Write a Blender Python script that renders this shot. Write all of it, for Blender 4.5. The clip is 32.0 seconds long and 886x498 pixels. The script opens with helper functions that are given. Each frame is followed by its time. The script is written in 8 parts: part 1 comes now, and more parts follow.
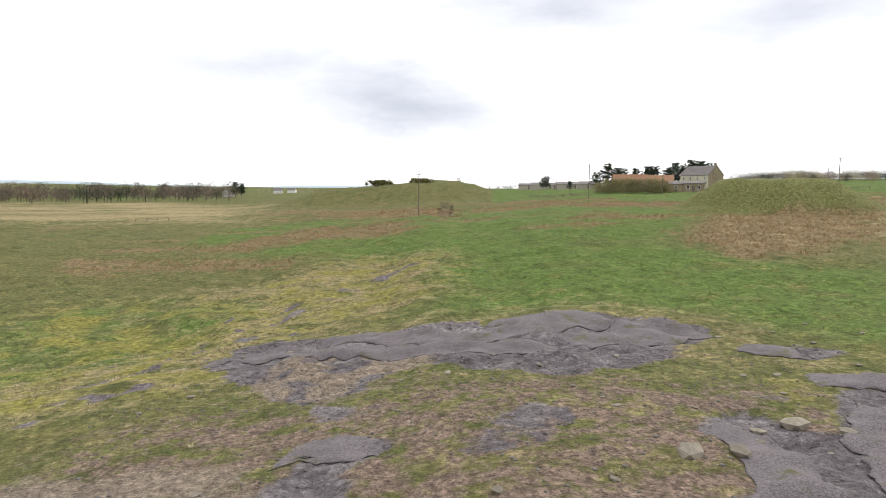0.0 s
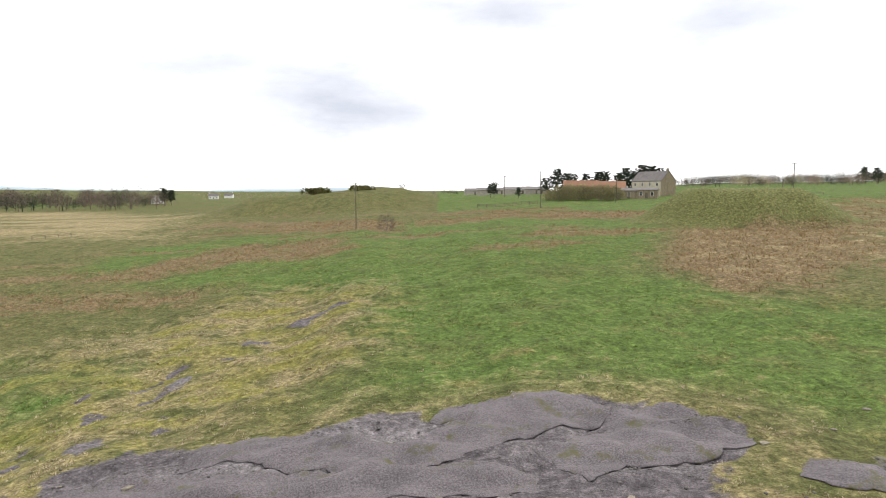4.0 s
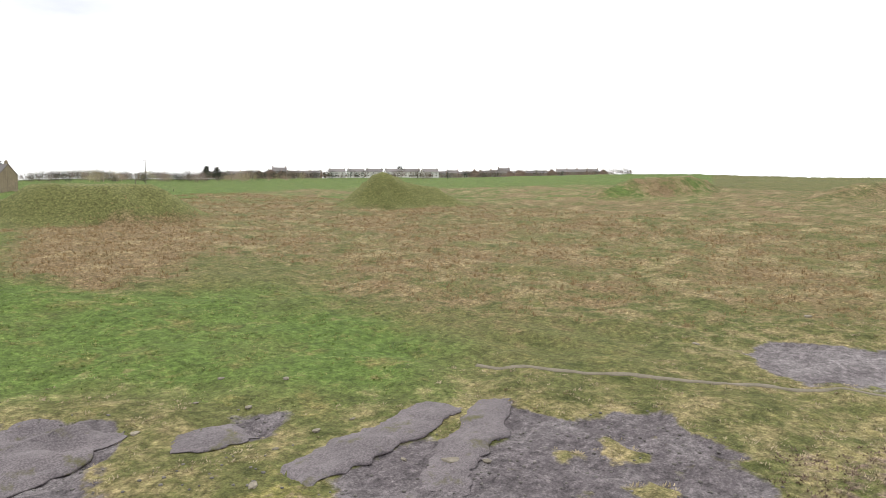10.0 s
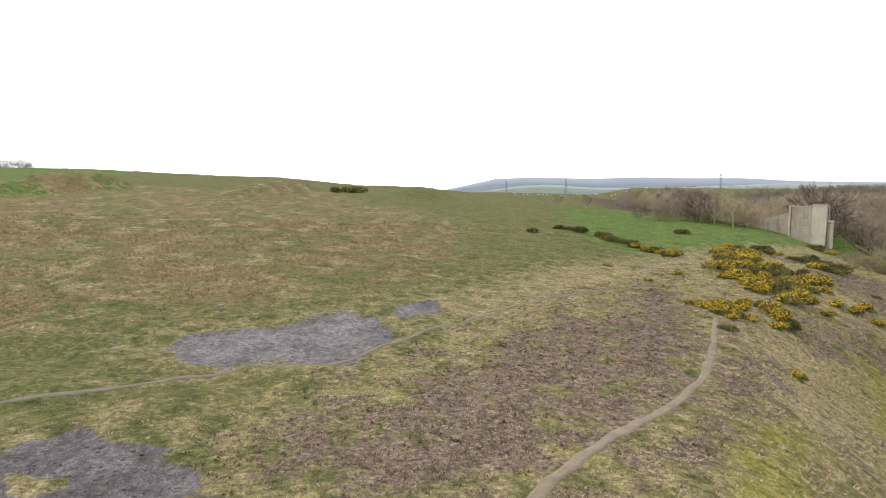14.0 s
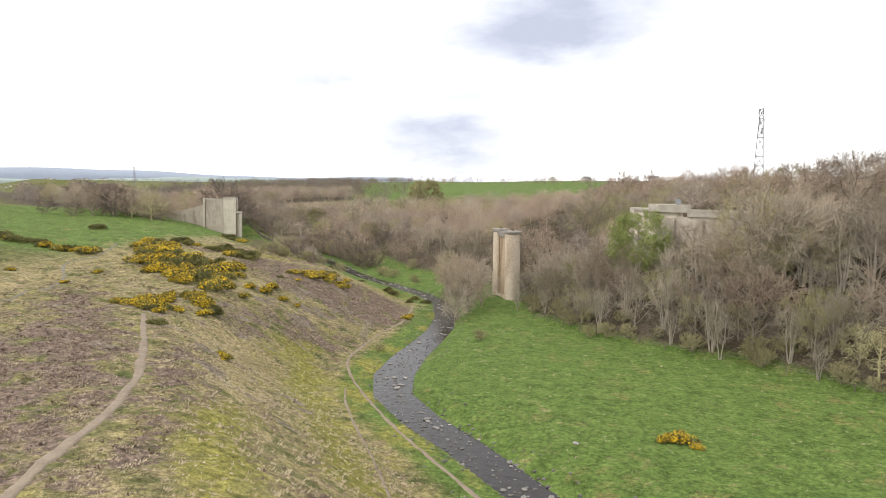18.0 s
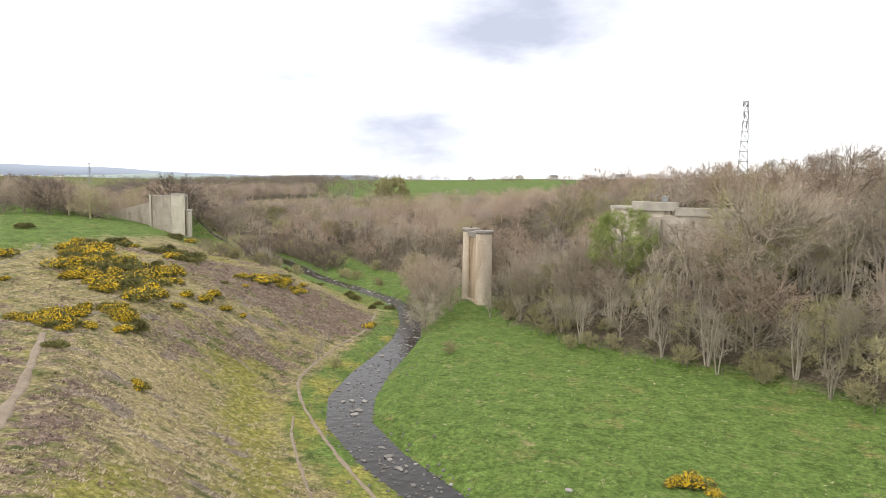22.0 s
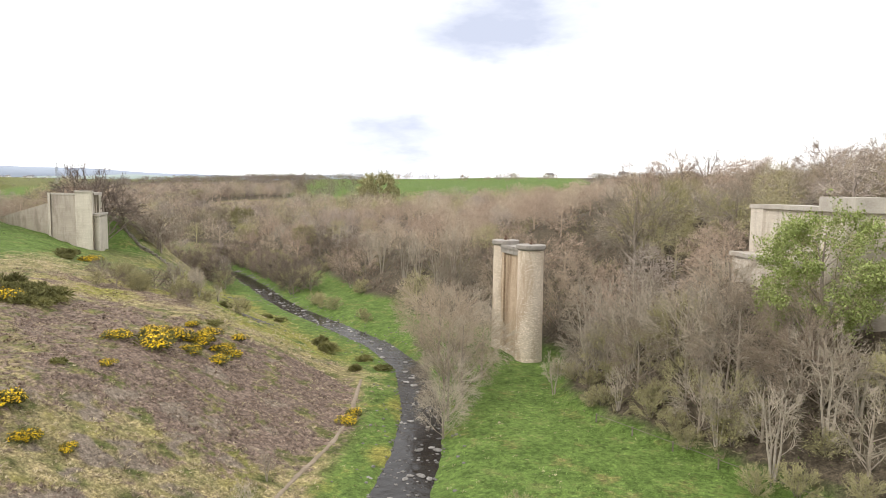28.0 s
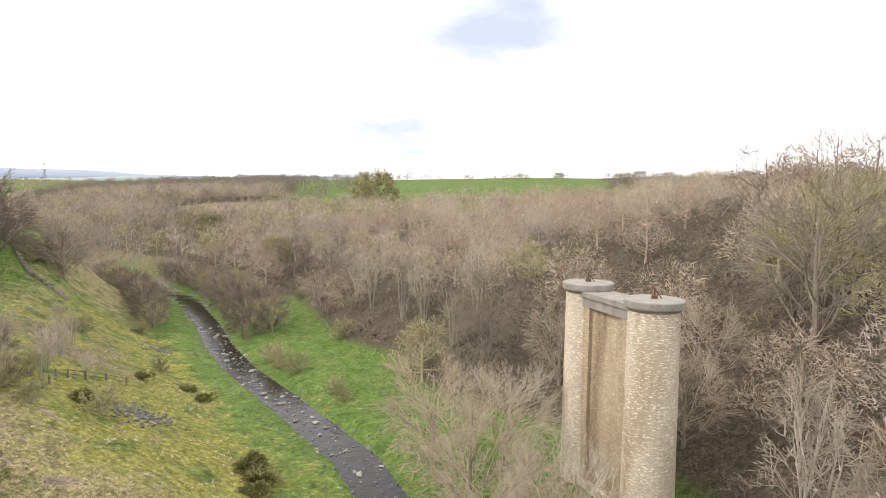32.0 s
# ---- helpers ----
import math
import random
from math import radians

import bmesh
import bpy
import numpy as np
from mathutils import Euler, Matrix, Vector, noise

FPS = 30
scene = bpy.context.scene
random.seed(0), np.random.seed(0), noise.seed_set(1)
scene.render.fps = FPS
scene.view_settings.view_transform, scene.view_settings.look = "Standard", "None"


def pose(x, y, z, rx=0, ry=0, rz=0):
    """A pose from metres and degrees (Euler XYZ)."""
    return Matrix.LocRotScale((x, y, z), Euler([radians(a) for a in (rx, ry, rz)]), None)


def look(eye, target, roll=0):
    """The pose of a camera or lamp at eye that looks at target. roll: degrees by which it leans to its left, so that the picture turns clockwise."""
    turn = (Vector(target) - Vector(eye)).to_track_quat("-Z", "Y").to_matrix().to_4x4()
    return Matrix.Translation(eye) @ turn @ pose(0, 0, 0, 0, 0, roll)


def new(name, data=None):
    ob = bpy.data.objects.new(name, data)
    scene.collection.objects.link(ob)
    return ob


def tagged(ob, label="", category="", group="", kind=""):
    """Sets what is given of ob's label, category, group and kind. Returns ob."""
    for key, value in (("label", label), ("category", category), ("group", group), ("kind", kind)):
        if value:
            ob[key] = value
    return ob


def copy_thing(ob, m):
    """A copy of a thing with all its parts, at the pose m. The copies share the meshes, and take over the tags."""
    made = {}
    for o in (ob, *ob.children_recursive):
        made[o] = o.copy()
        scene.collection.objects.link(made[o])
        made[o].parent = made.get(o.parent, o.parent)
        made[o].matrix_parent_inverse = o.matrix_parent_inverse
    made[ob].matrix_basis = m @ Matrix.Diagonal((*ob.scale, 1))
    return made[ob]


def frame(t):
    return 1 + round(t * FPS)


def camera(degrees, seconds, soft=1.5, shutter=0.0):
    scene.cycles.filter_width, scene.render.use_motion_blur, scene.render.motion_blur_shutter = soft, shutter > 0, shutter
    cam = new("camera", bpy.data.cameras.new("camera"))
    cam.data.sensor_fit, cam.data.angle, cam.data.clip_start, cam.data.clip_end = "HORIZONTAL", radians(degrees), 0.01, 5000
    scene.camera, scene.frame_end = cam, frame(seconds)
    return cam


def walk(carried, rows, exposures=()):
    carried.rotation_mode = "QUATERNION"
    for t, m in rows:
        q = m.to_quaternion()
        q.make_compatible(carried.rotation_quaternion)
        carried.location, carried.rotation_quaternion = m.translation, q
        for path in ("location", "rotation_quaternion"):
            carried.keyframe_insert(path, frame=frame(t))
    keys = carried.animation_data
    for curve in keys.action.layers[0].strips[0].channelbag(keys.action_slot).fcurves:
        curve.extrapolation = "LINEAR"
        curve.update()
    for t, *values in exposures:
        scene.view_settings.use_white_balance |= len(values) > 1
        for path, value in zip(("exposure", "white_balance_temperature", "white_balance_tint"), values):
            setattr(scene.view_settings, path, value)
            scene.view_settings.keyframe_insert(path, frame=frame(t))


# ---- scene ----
cam = camera(68.2, 32.0, soft=0.9)
PATH = [
    (0, (-1.337, -17.543, -2.621), (-1.312, -15.551, -2.793), 0.6),
    (0.5, (-1.559, -14.353, -1.844), (-1.522, -12.361, -2.017), 0.7),
    (1, (-1.475, -10.835, -1.004), (-1.433, -8.843, -1.181), 0.6),
    (1.5, (-1.001, -7.342, -0.285), (-0.967, -5.35, -0.461), 0.7),
    (2, (-0.792, -3.777, 0.172), (-0.76, -1.785, -0.003), 0.6),
    (2.5, (-0.586, -0.865, 0.352), (-0.555, 1.127, 0.179), 0.6),
    (4.5, (0.519, 0.907, -0.344), (0.870, 2.869, -0.501), 0.11),
    (5, (0.594, 1.118, -0.377), (1.164, 3.029, -0.537), 0.15),
    (5.5, (0.686, 1.256, -0.395), (1.465, 3.092, -0.556), 0.16),
    (6, (0.671, 1.204, -0.403), (1.634, 2.949, -0.565), 0.20),
    (6.5, (0.598, 1.142, -0.444), (1.656, 2.831, -0.609), 0.17),
    (7, (0.484, 1.050, -0.485), (1.600, 2.701, -0.650), 0.13),
    (7.5, (0.402, 0.910, -0.489), (1.567, 2.527, -0.654), 0.19),
    (8, (0.374, 0.814, -0.455), (1.661, 2.336, -0.620), 0.18),
    (8.5, (0.358, 0.749, -0.427), (1.757, 2.168, -0.593), 0.17),
    (9, (0.338, 0.594, -0.372), (1.841, 1.902, -0.538), 0.18),
    (9.5, (0.310, 0.417, -0.300), (1.914, 1.600, -0.467), 0.15),
    (10, (0.280, 0.270, -0.252), (1.966, 1.333, -0.421), 0.17),
    (10.5, (0.175, 0.075, -0.177), (1.957, 0.967, -0.346), 0.20),
    (11, (0.205, 0.016, -0.126), (2.072, 0.712, -0.295), 0.19),
    (11.5, (0.347, 0.074, -0.110), (2.279, 0.562, -0.280), 0.24),
    (12, (0.273, 0.095, -0.097), (2.236, 0.433, -0.268), 0.31),
    (12.5, (0.065, 0.079, -0.054), (2.051, 0.248, -0.227), 0.34),
    (13, (-0.145, -0.071, 0.006), (1.847, -0.108, -0.166), 0.33),
    (13.5, (-0.165, -0.262, 0.049), (1.808, -0.540, -0.123), 0.32),
    (14, (-0.289, -0.409, 0.087), (1.629, -0.949, -0.085), 0.36),
    (14.5, (-0.458, -0.381, 0.133), (1.364, -1.186, -0.039), 0.40),
    (15, (-0.589, -0.339, 0.200), (1.105, -1.388, 0.026), 0.49),
    (15.5, (-0.589, -0.299, 0.230), (0.904, -1.619, 0.057), 0.53),
    (17.5, (-0.039, 0.055, 0.253), (0.840, -1.733, 0.074), 0.70),
    (18, (-0.007, 0.060, 0.261), (0.872, -1.727, 0.083), 0.71),
    (18.5, (0.024, 0.027, 0.274), (0.899, -1.762, 0.096), 0.72),
    (19, (0.106, -0.098, 0.287), (0.967, -1.894, 0.106), 0.76),
    (19.5, (0.249, -0.507, 0.32), (1.098, -2.308, 0.137), 0.8),
    (20, (0.817, -1.819, 0.228), (1.652, -3.627, 0.045), 0.8),
    (20.5, (1.701, -3.771, 0.196), (2.516, -5.588, 0.011), 0.9),
    (21, (2.736, -6.115, 0.211), (3.523, -7.944, 0.026), 0.9),
    (21.5, (4.075, -8.868, 0.087), (4.855, -10.7, -0.099), 0.9),
    (22, (5.521, -11.704, -0.232), (6.308, -13.534, -0.414), 0.9),
    (22.5, (7.02, -14.884, -0.441), (7.811, -16.712, -0.622), 0.9),
    (23, (8.769, -18.432, -0.478), (9.563, -20.259, -0.66), 0.8),
    (23.5, (10.647, -21.988, -0.62), (11.44, -23.815, -0.801), 0.8),
    (24, (12.884, -25.823, -0.866), (13.673, -27.651, -1.046), 0.7),
    (24.5, (15.092, -29.933, -1.084), (15.878, -31.763, -1.264), 0.7),
    (25, (17.339, -33.878, -1.334), (18.123, -35.709, -1.512), 0.7),
    (25.5, (19.847, -38.079, -1.602), (20.622, -39.914, -1.779), 0.7),
    (27.5, (30.661, -57.165, -1.695), (31.411, -59.01, -1.876), 0.7),
    (28, (33.606, -62.291, -1.759), (34.351, -64.138, -1.939), 0.7),
    (28.5, (36.289, -67.781, -1.974), (37.033, -69.628, -2.151), 0.7),
    (29, (39.036, -73.401, -2.163), (39.777, -75.251, -2.337), 0.6),
    (29.5, (41.485, -79.418, -2.356), (42.232, -81.265, -2.53), 0.5),
    (30, (44.175, -85.608, -2.457), (44.925, -87.454, -2.631), 0.5),
    (30.5, (46.881, -91.828, -2.418), (47.638, -93.67, -2.597), 0.6),
    (31, (49.756, -97.856, -2.308), (50.51, -99.699, -2.488), 0.4),
    (31.5, (52.417, -103.318, -2.226), (53.166, -105.164, -2.407), 0.5),
    (32, (54.74, -107.74, -1.936), (55.489, -109.587, -2.112), 0.6),
]
walk(cam, [(t, look(eye, target, roll)) for t, eye, target, roll in PATH],
     [(0, -0.12), (2.5, -0.08), (6, 0.02), (10, 0.05), (12, 0.04), (13, 0.0), (14, -0.14), (15.5, -0.12), (17.5, 0.12), (25, 0.2), (28, 0.3), (32, 0.4)])


# ---- light: a bright, thinly overcast sky with grey-blue gaps, and a weak veiled sun ----
SUN_BEARING, SUN_HEIGHT = 52.0, 44.0
world = bpy.data.worlds.new("overcast_sky")
scene.world = world
world.use_nodes = True
wn, wl = world.node_tree.nodes, world.node_tree.links
wn.clear()


def wnode(kind, **sets):
    n = wn.new(kind)
    for key, value in sets.items():
        if key == "op":
            n.operation = value
        else:
            n.inputs[int(key[1:])].default_value = value
    return n


w_dir = wnode("ShaderNodeTexCoord")
w_noise = wnode("ShaderNodeTexNoise", i2=3.2, i3=6.0, i4=0.6)
w_flat = wnode("ShaderNodeVectorMath", op="MULTIPLY", i1=(1, 1, 3.0))
wl.new(w_dir.outputs["Generated"], w_flat.inputs[0])
wl.new(w_flat.outputs[0], w_noise.inputs["Vector"])
w_centre = wnode("ShaderNodeVectorMath", op="SUBTRACT", i1=(0.5, 0.5, 0.5))
wl.new(w_noise.outputs["Color"], w_centre.inputs[0])
w_shift = wnode("ShaderNodeVectorMath", op="MULTIPLY", i1=(0.26, 0.26, 0.14))
wl.new(w_centre.outputs[0], w_shift.inputs[0])
w_bent = wnode("ShaderNodeVectorMath", op="ADD")
wl.new(w_dir.outputs["Generated"], w_bent.inputs[0])
wl.new(w_shift.outputs[0], w_bent.inputs[1])
# grey-blue gaps between the clouds: bearing, height, half width, half height (degrees), depth
GAPS = [(-3.0, 7.6, 12, 3.2, 0.62), (-14, 9.6, 12, 2.4, 0.45), (-12, 4.0, 7, 0.8, 0.2), (10, 15.0, 12, 2.4, 0.5), (29, 14.0, 9, 3.2, 0.5),
        (-32, 5, 8, 2, 0.3), (-29, 12, 9, 3, 0.2), (154.5, 4.4, 8, 3.2, 0.9), (164, 13.5, 12, 3.4, 0.8), (156, 8.0, 7, 1.6, 0.5), (171, 4.5, 8, 1.2, 0.25),
        (145, 9.4, 5, 1.0, 0.55), (200, 12, 20, 5, 0.5), (250, 20, 24, 7, 0.5), (300, 12, 16, 4, 0.4)]
w_total = None
for g_bearing, g_height, g_wide, g_tall, g_depth in GAPS:
    b, h = radians(g_bearing), radians(g_height)
    c = Vector((math.sin(b) * math.cos(h), math.cos(b) * math.cos(h), math.sin(h)))
    off = wnode("ShaderNodeVectorMath", op="SUBTRACT", i1=c)
    wl.new(w_bent.outputs[0], off.inputs[0])
    across = wnode("ShaderNodeVectorMath", op="DOT_PRODUCT", i1=Vector((math.cos(b), -math.sin(b), 0)) / radians(g_wide))
    upward = wnode("ShaderNodeVectorMath", op="DOT_PRODUCT", i1=Vector((-math.sin(b) * math.sin(h), -math.cos(b) * math.sin(h), math.cos(h))) / radians(g_tall))
    ahead = wnode("ShaderNodeVectorMath", op="DOT_PRODUCT", i1=c * 0.6)
    joined = wnode("ShaderNodeCombineXYZ")
    for n, k in ((across, 0), (upward, 1), (ahead, 2)):
        wl.new(off.outputs[0], n.inputs[0])
        wl.new(n.outputs["Value"], joined.inputs[k])
    size = wnode("ShaderNodeVectorMath", op="LENGTH")
    wl.new(joined.outputs[0], size.inputs[0])
    fall = wnode("ShaderNodeMapRange", i1=0.0, i2=1.75, i3=min(1.0, g_depth * 1.3), i4=0.0)
    fall.interpolation_type = "SMOOTHSTEP"
    wl.new(size.outputs["Value"], fall.inputs[0])
    if w_total is None:
        w_total = fall.outputs[0]
    else:
        most = wnode("ShaderNodeMath", op="MAXIMUM")
        wl.new(w_total, most.inputs[0])
        wl.new(fall.outputs[0], most.inputs[1])
        w_total = most.outputs[0]
w_fine = wnode("ShaderNodeTexNoise", i2=7.0, i3=5.0, i4=0.55)
wl.new(w_flat.outputs[0], w_fine.inputs["Vector"])
w_grain = wnode("ShaderNodeMapRange", i1=0.3, i2=0.7, i3=0.75, i4=1.15)
wl.new(w_fine.outputs["Fac"], w_grain.inputs[0])
w_depth = wnode("ShaderNodeMath", op="MULTIPLY")
wl.new(w_total, w_depth.inputs[0])
wl.new(w_grain.outputs[0], w_depth.inputs[1])
w_cloud = wnode("ShaderNodeMix")
w_cloud.data_type = "RGBA"
w_cloud.inputs[6].default_value, w_cloud.inputs[7].default_value = (1.5, 1.5, 1.51, 1), (0.60, 0.645, 0.79, 1)
wl.new(w_depth.outputs[0], w_cloud.inputs[0])
w_sky = wn.new("ShaderNodeTexSky")
w_sky.sky_type, w_sky.sun_disc = "NISHITA", False
w_sky.sun_elevation, w_sky.sun_rotation = radians(SUN_HEIGHT), radians(SUN_BEARING)
w_veil = wnode("ShaderNodeBackground", i1=0.05)
wl.new(w_sky.outputs[0], w_veil.inputs[0])
w_white = wnode("ShaderNodeBackground", i1=1.0)
wl.new(w_cloud.outputs[2], w_white.inputs[0])
w_mix, w_out = wnode("ShaderNodeMixShader", i0=0.94), wn.new("ShaderNodeOutputWorld")
wl.new(w_veil.outputs[0], w_mix.inputs[1])
wl.new(w_white.outputs[0], w_mix.inputs[2])
wl.new(w_mix.outputs[0], w_out.inputs[0])

sun = new("sun", bpy.data.lights.new("sun", "SUN"))
sun.data.energy, sun.data.angle, sun.data.color = 1.5, radians(14), (1.0, 0.95, 0.88)
sun.matrix_world = look((0, 0, 0), (-math.sin(radians(SUN_BEARING)) * math.cos(radians(SUN_HEIGHT)),
                                   -math.cos(radians(SUN_BEARING)) * math.cos(radians(SUN_HEIGHT)), -math.sin(radians(SUN_HEIGHT))))
sun.location = (0, 0, 400)


# ---- materials ----
def material(name, colour, dark=None, rough=0.9, scale=3.0, fine=40.0, bump=0.25, metal=0.0, spread=0.0, stretch=(1, 1, 1), specular=0.25, contrast=0.5):
    """A surface with variation at two scales and fine relief. spread: how far single objects or pieces differ."""
    m = bpy.data.materials.new(name)
    m.use_nodes = True
    nt, n, l = m.node_tree, m.node_tree.nodes, m.node_tree.links
    b = n["Principled BSDF"]
    b.inputs["Roughness"].default_value, b.inputs["Metallic"].default_value = rough, metal
    b.inputs["Specular IOR Level"].default_value = specular
    place = n.new("ShaderNodeTexCoord")
    shape = n.new("ShaderNodeMapping")
    shape.inputs["Scale"].default_value = stretch
    l.new(place.outputs["Object"], shape.inputs[0])
    big, small = n.new("ShaderNodeTexNoise"), n.new("ShaderNodeTexNoise")
    for t, s, d in ((big, scale, 4.0), (small, fine, 3.0)):
        t.inputs["Scale"].default_value, t.inputs["Detail"].default_value = s, d
        l.new(shape.outputs[0], t.inputs["Vector"])
    both = n.new("ShaderNodeMix")
    both.inputs[0].default_value = 0.45
    l.new(big.outputs["Fac"], both.inputs[2])
    l.new(small.outputs["Fac"], both.inputs[3])
    ramp = n.new("ShaderNodeMapRange")
    ramp.inputs[1].default_value, ramp.inputs[2].default_value = 0.5 - contrast / 3, 0.5 + contrast / 3
    l.new(both.outputs[0], ramp.inputs[0])
    mix = n.new("ShaderNodeMix")
    mix.data_type = "RGBA"
    mix.inputs[6].default_value = (*(dark or [c * 0.6 for c in colour]), 1)
    mix.inputs[7].default_value = (*colour, 1)
    l.new(ramp.outputs[0], mix.inputs[0])
    out = mix.outputs[2]
    if spread:
        info, value = n.new("ShaderNodeObjectInfo"), n.new("ShaderNodeMapRange")
        value.inputs[3].default_value, value.inputs[4].default_value = 1 - spread, 1 + spread
        l.new(info.outputs["Random"], value.inputs[0])
        island, value2, times = n.new("ShaderNodeNewGeometry"), n.new("ShaderNodeMapRange"), n.new("ShaderNodeMath")
        value2.inputs[3].default_value, value2.inputs[4].default_value = 1 - spread * 0.5, 1 + spread * 0.5
        l.new(island.outputs["Random Per Island"], value2.inputs[0])
        times.operation = "MULTIPLY"
        l.new(value.outputs[0], times.inputs[0])
        l.new(value2.outputs[0], times.inputs[1])
        hsv = n.new("ShaderNodeHueSaturation")
        l.new(times.outputs[0], hsv.inputs["Value"])
        l.new(out, hsv.inputs["Color"])
        out = hsv.outputs[0]
    l.new(out, b.inputs["Base Color"])
    if bump:
        bm_node = n.new("ShaderNodeBump")
        bm_node.inputs["Strength"].default_value, bm_node.inputs["Distance"].default_value = bump, 0.05
        l.new(both.outputs[0], bm_node.inputs["Height"])
        l.new(bm_node.outputs[0], b.inputs["Normal"])
    return m


def ground_material():
    """Turf, rushes, heath, shale and litter, told apart by the cover laid out on the plan, with ragged edges between them."""
    m = bpy.data.materials.new("fell_ground")
    m.use_nodes = True
    n, l = m.node_tree.nodes, m.node_tree.links
    b = n["Principled BSDF"]
    b.inputs["Roughness"].default_value, b.inputs["Specular IOR Level"].default_value = 0.95, 0.12
    place = n.new("ShaderNodeTexCoord")

    def noise_at(scale, detail=5.0, rough=0.62, stretch=None):
        t = n.new("ShaderNodeTexNoise")
        t.inputs["Scale"].default_value, t.inputs["Detail"].default_value, t.inputs["Roughness"].default_value = scale, detail, rough
        if stretch:
            mp = n.new("ShaderNodeMapping")
            mp.inputs["Scale"].default_value = stretch
            l.new(place.outputs["Object"], mp.inputs[0])
            l.new(mp.outputs[0], t.inputs["Vector"])
        else:
            l.new(place.outputs["Object"], t.inputs["Vector"])
        return t.outputs["Fac"]

    def two(c1, c2, fac, low=0.38, high=0.62):
        r = n.new("ShaderNodeMapRange")
        r.inputs[1].default_value, r.inputs[2].default_value = low, high
        l.new(fac, r.inputs[0])
        x = n.new("ShaderNodeMix")
        x.data_type = "RGBA"
        x.inputs[6].default_value, x.inputs[7].default_value = (*c1, 1), (*c2, 1)
        l.new(r.outputs[0], x.inputs[0])
        return x.outputs[2]

    def over(base, top, mask, edge, ragged=0.5, soft=0.16):
        """top laid over base where the mask, frayed by the noise edge, passes one half."""
        a = n.new("ShaderNodeMath")
        a.operation = "SUBTRACT"
        l.new(edge, a.inputs[0])
        a.inputs[1].default_value = 0.5
        s = n.new("ShaderNodeMath")
        s.operation = "MULTIPLY_ADD"
        s.inputs[1].default_value = ragged * 2
        l.new(a.outputs[0], s.inputs[0])
        l.new(mask, s.inputs[2])
        r = n.new("ShaderNodeMapRange")
        r.inputs[1].default_value, r.inputs[2].default_value = 0.5 - soft, 0.5 + soft
        l.new(s.outputs[0], r.inputs[0])
        x = n.new("ShaderNodeMix")
        x.data_type = "RGBA"
        l.new(r.outputs[0], x.inputs[0])
        l.new(base, x.inputs[6])
        l.new(top, x.inputs[7])
        return x.outputs[2], r.outputs[0]

    masks = {}
    for name in ("cover_a", "cover_b", "cover_c"):
        at = n.new("ShaderNodeAttribute")
        at.attribute_name = name
        sep = n.new("ShaderNodeSeparateColor")
        l.new(at.outputs["Color"], sep.inputs[0])
        masks[name] = sep.outputs
    bare, heath, rush = masks["cover_a"]
    lush, straw, litter = masks["cover_b"]
    moss, pale, sand = masks["cover_c"]
    coarse, mid, fine, clump = noise_at(0.06), noise_at(0.45), noise_at(3.2, 6, 0.7), noise_at(1.3, 3)
    col = two((0.076, 0.086, 0.028), (0.142, 0.166, 0.054), mid, 0.3, 0.7)
    olive = two((0.100, 0.094, 0.035), (0.205, 0.180, 0.078), fine, 0.3, 0.7)
    col, _ = over(col, olive, coarse, mid, 0.9, 0.35)
    col, _ = over(col, two((0.070, 0.112, 0.024), (0.138, 0.200, 0.050), mid, 0.3, 0.7), lush, mid, 0.5, 0.3)
    tired = n.new("ShaderNodeMapRange")
    tired.inputs[1].default_value, tired.inputs[2].default_value, tired.inputs[4].default_value = 0.46, 0.72, 0.62
    l.new(noise_at(0.21, 4, 0.6), tired.inputs[0])
    col, _ = over(col, two((0.125, 0.122, 0.038), (0.27, 0.235, 0.092), fine, 0.34, 0.66), tired.outputs[0], clump, 0.5, 0.22)
    col, _ = over(col, two((0.108, 0.078, 0.038), (0.30, 0.215, 0.118), fine, 0.36, 0.64), rush, mid, 0.95, 0.3)
    col, _ = over(col, two((0.175, 0.138, 0.070), (0.465, 0.378, 0.205), fine, 0.36, 0.64), straw, mid, 0.75, 0.26)
    col, _ = over(col, two((0.140, 0.136, 0.032), (0.315, 0.285, 0.080), clump, 0.30, 0.70), moss, mid, 0.7, 0.25)
    col, _ = over(col, two((0.088, 0.098, 0.034), (0.225, 0.225, 0.085), fine, 0.30, 0.70), pale, mid, 0.12, 0.12)
    col, _ = over(col, two((0.092, 0.066, 0.053), (0.290, 0.215, 0.168), fine, 0.34, 0.66), heath, clump, 0.8, 0.2)
    # litter, its colour darkened to stand in for shade between the crowns
    col, _ = over(col, two((0.048, 0.040, 0.028), (0.140, 0.112, 0.078), fine, 0.3, 0.7), litter, mid, 0.5, 0.25)
    streak = noise_at(0.55, 6, 0.65, (1.0, 2.6, 1.0))
    shale = two((0.080, 0.070, 0.075), (0.180, 0.158, 0.165), streak, 0.30, 0.70)
    shale2, _ = over(shale, two((0.19, 0.172, 0.178), (0.30, 0.275, 0.275), fine, 0.3, 0.7), pale, mid, 0.4, 0.4)
    col, bare_out = over(col, shale2, bare, mid, 0.55, 0.07)
    col, _ = over(col, two((0.14, 0.11, 0.085), (0.30, 0.245, 0.19), fine, 0.3, 0.7), sand, mid, 0.6, 0.14)
    # little stones strewn over the bare ground
    cells = n.new("ShaderNodeTexVoronoi")
    cells.inputs["Scale"].default_value = 2.2
    l.new(place.outputs["Object"], cells.inputs["Vector"])
    speck = n.new("ShaderNodeMapRange")
    speck.inputs[1].default_value, speck.inputs[2].default_value, speck.inputs[3].default_value, speck.inputs[4].default_value = 0.10, 0.17, 1.0, 0.0
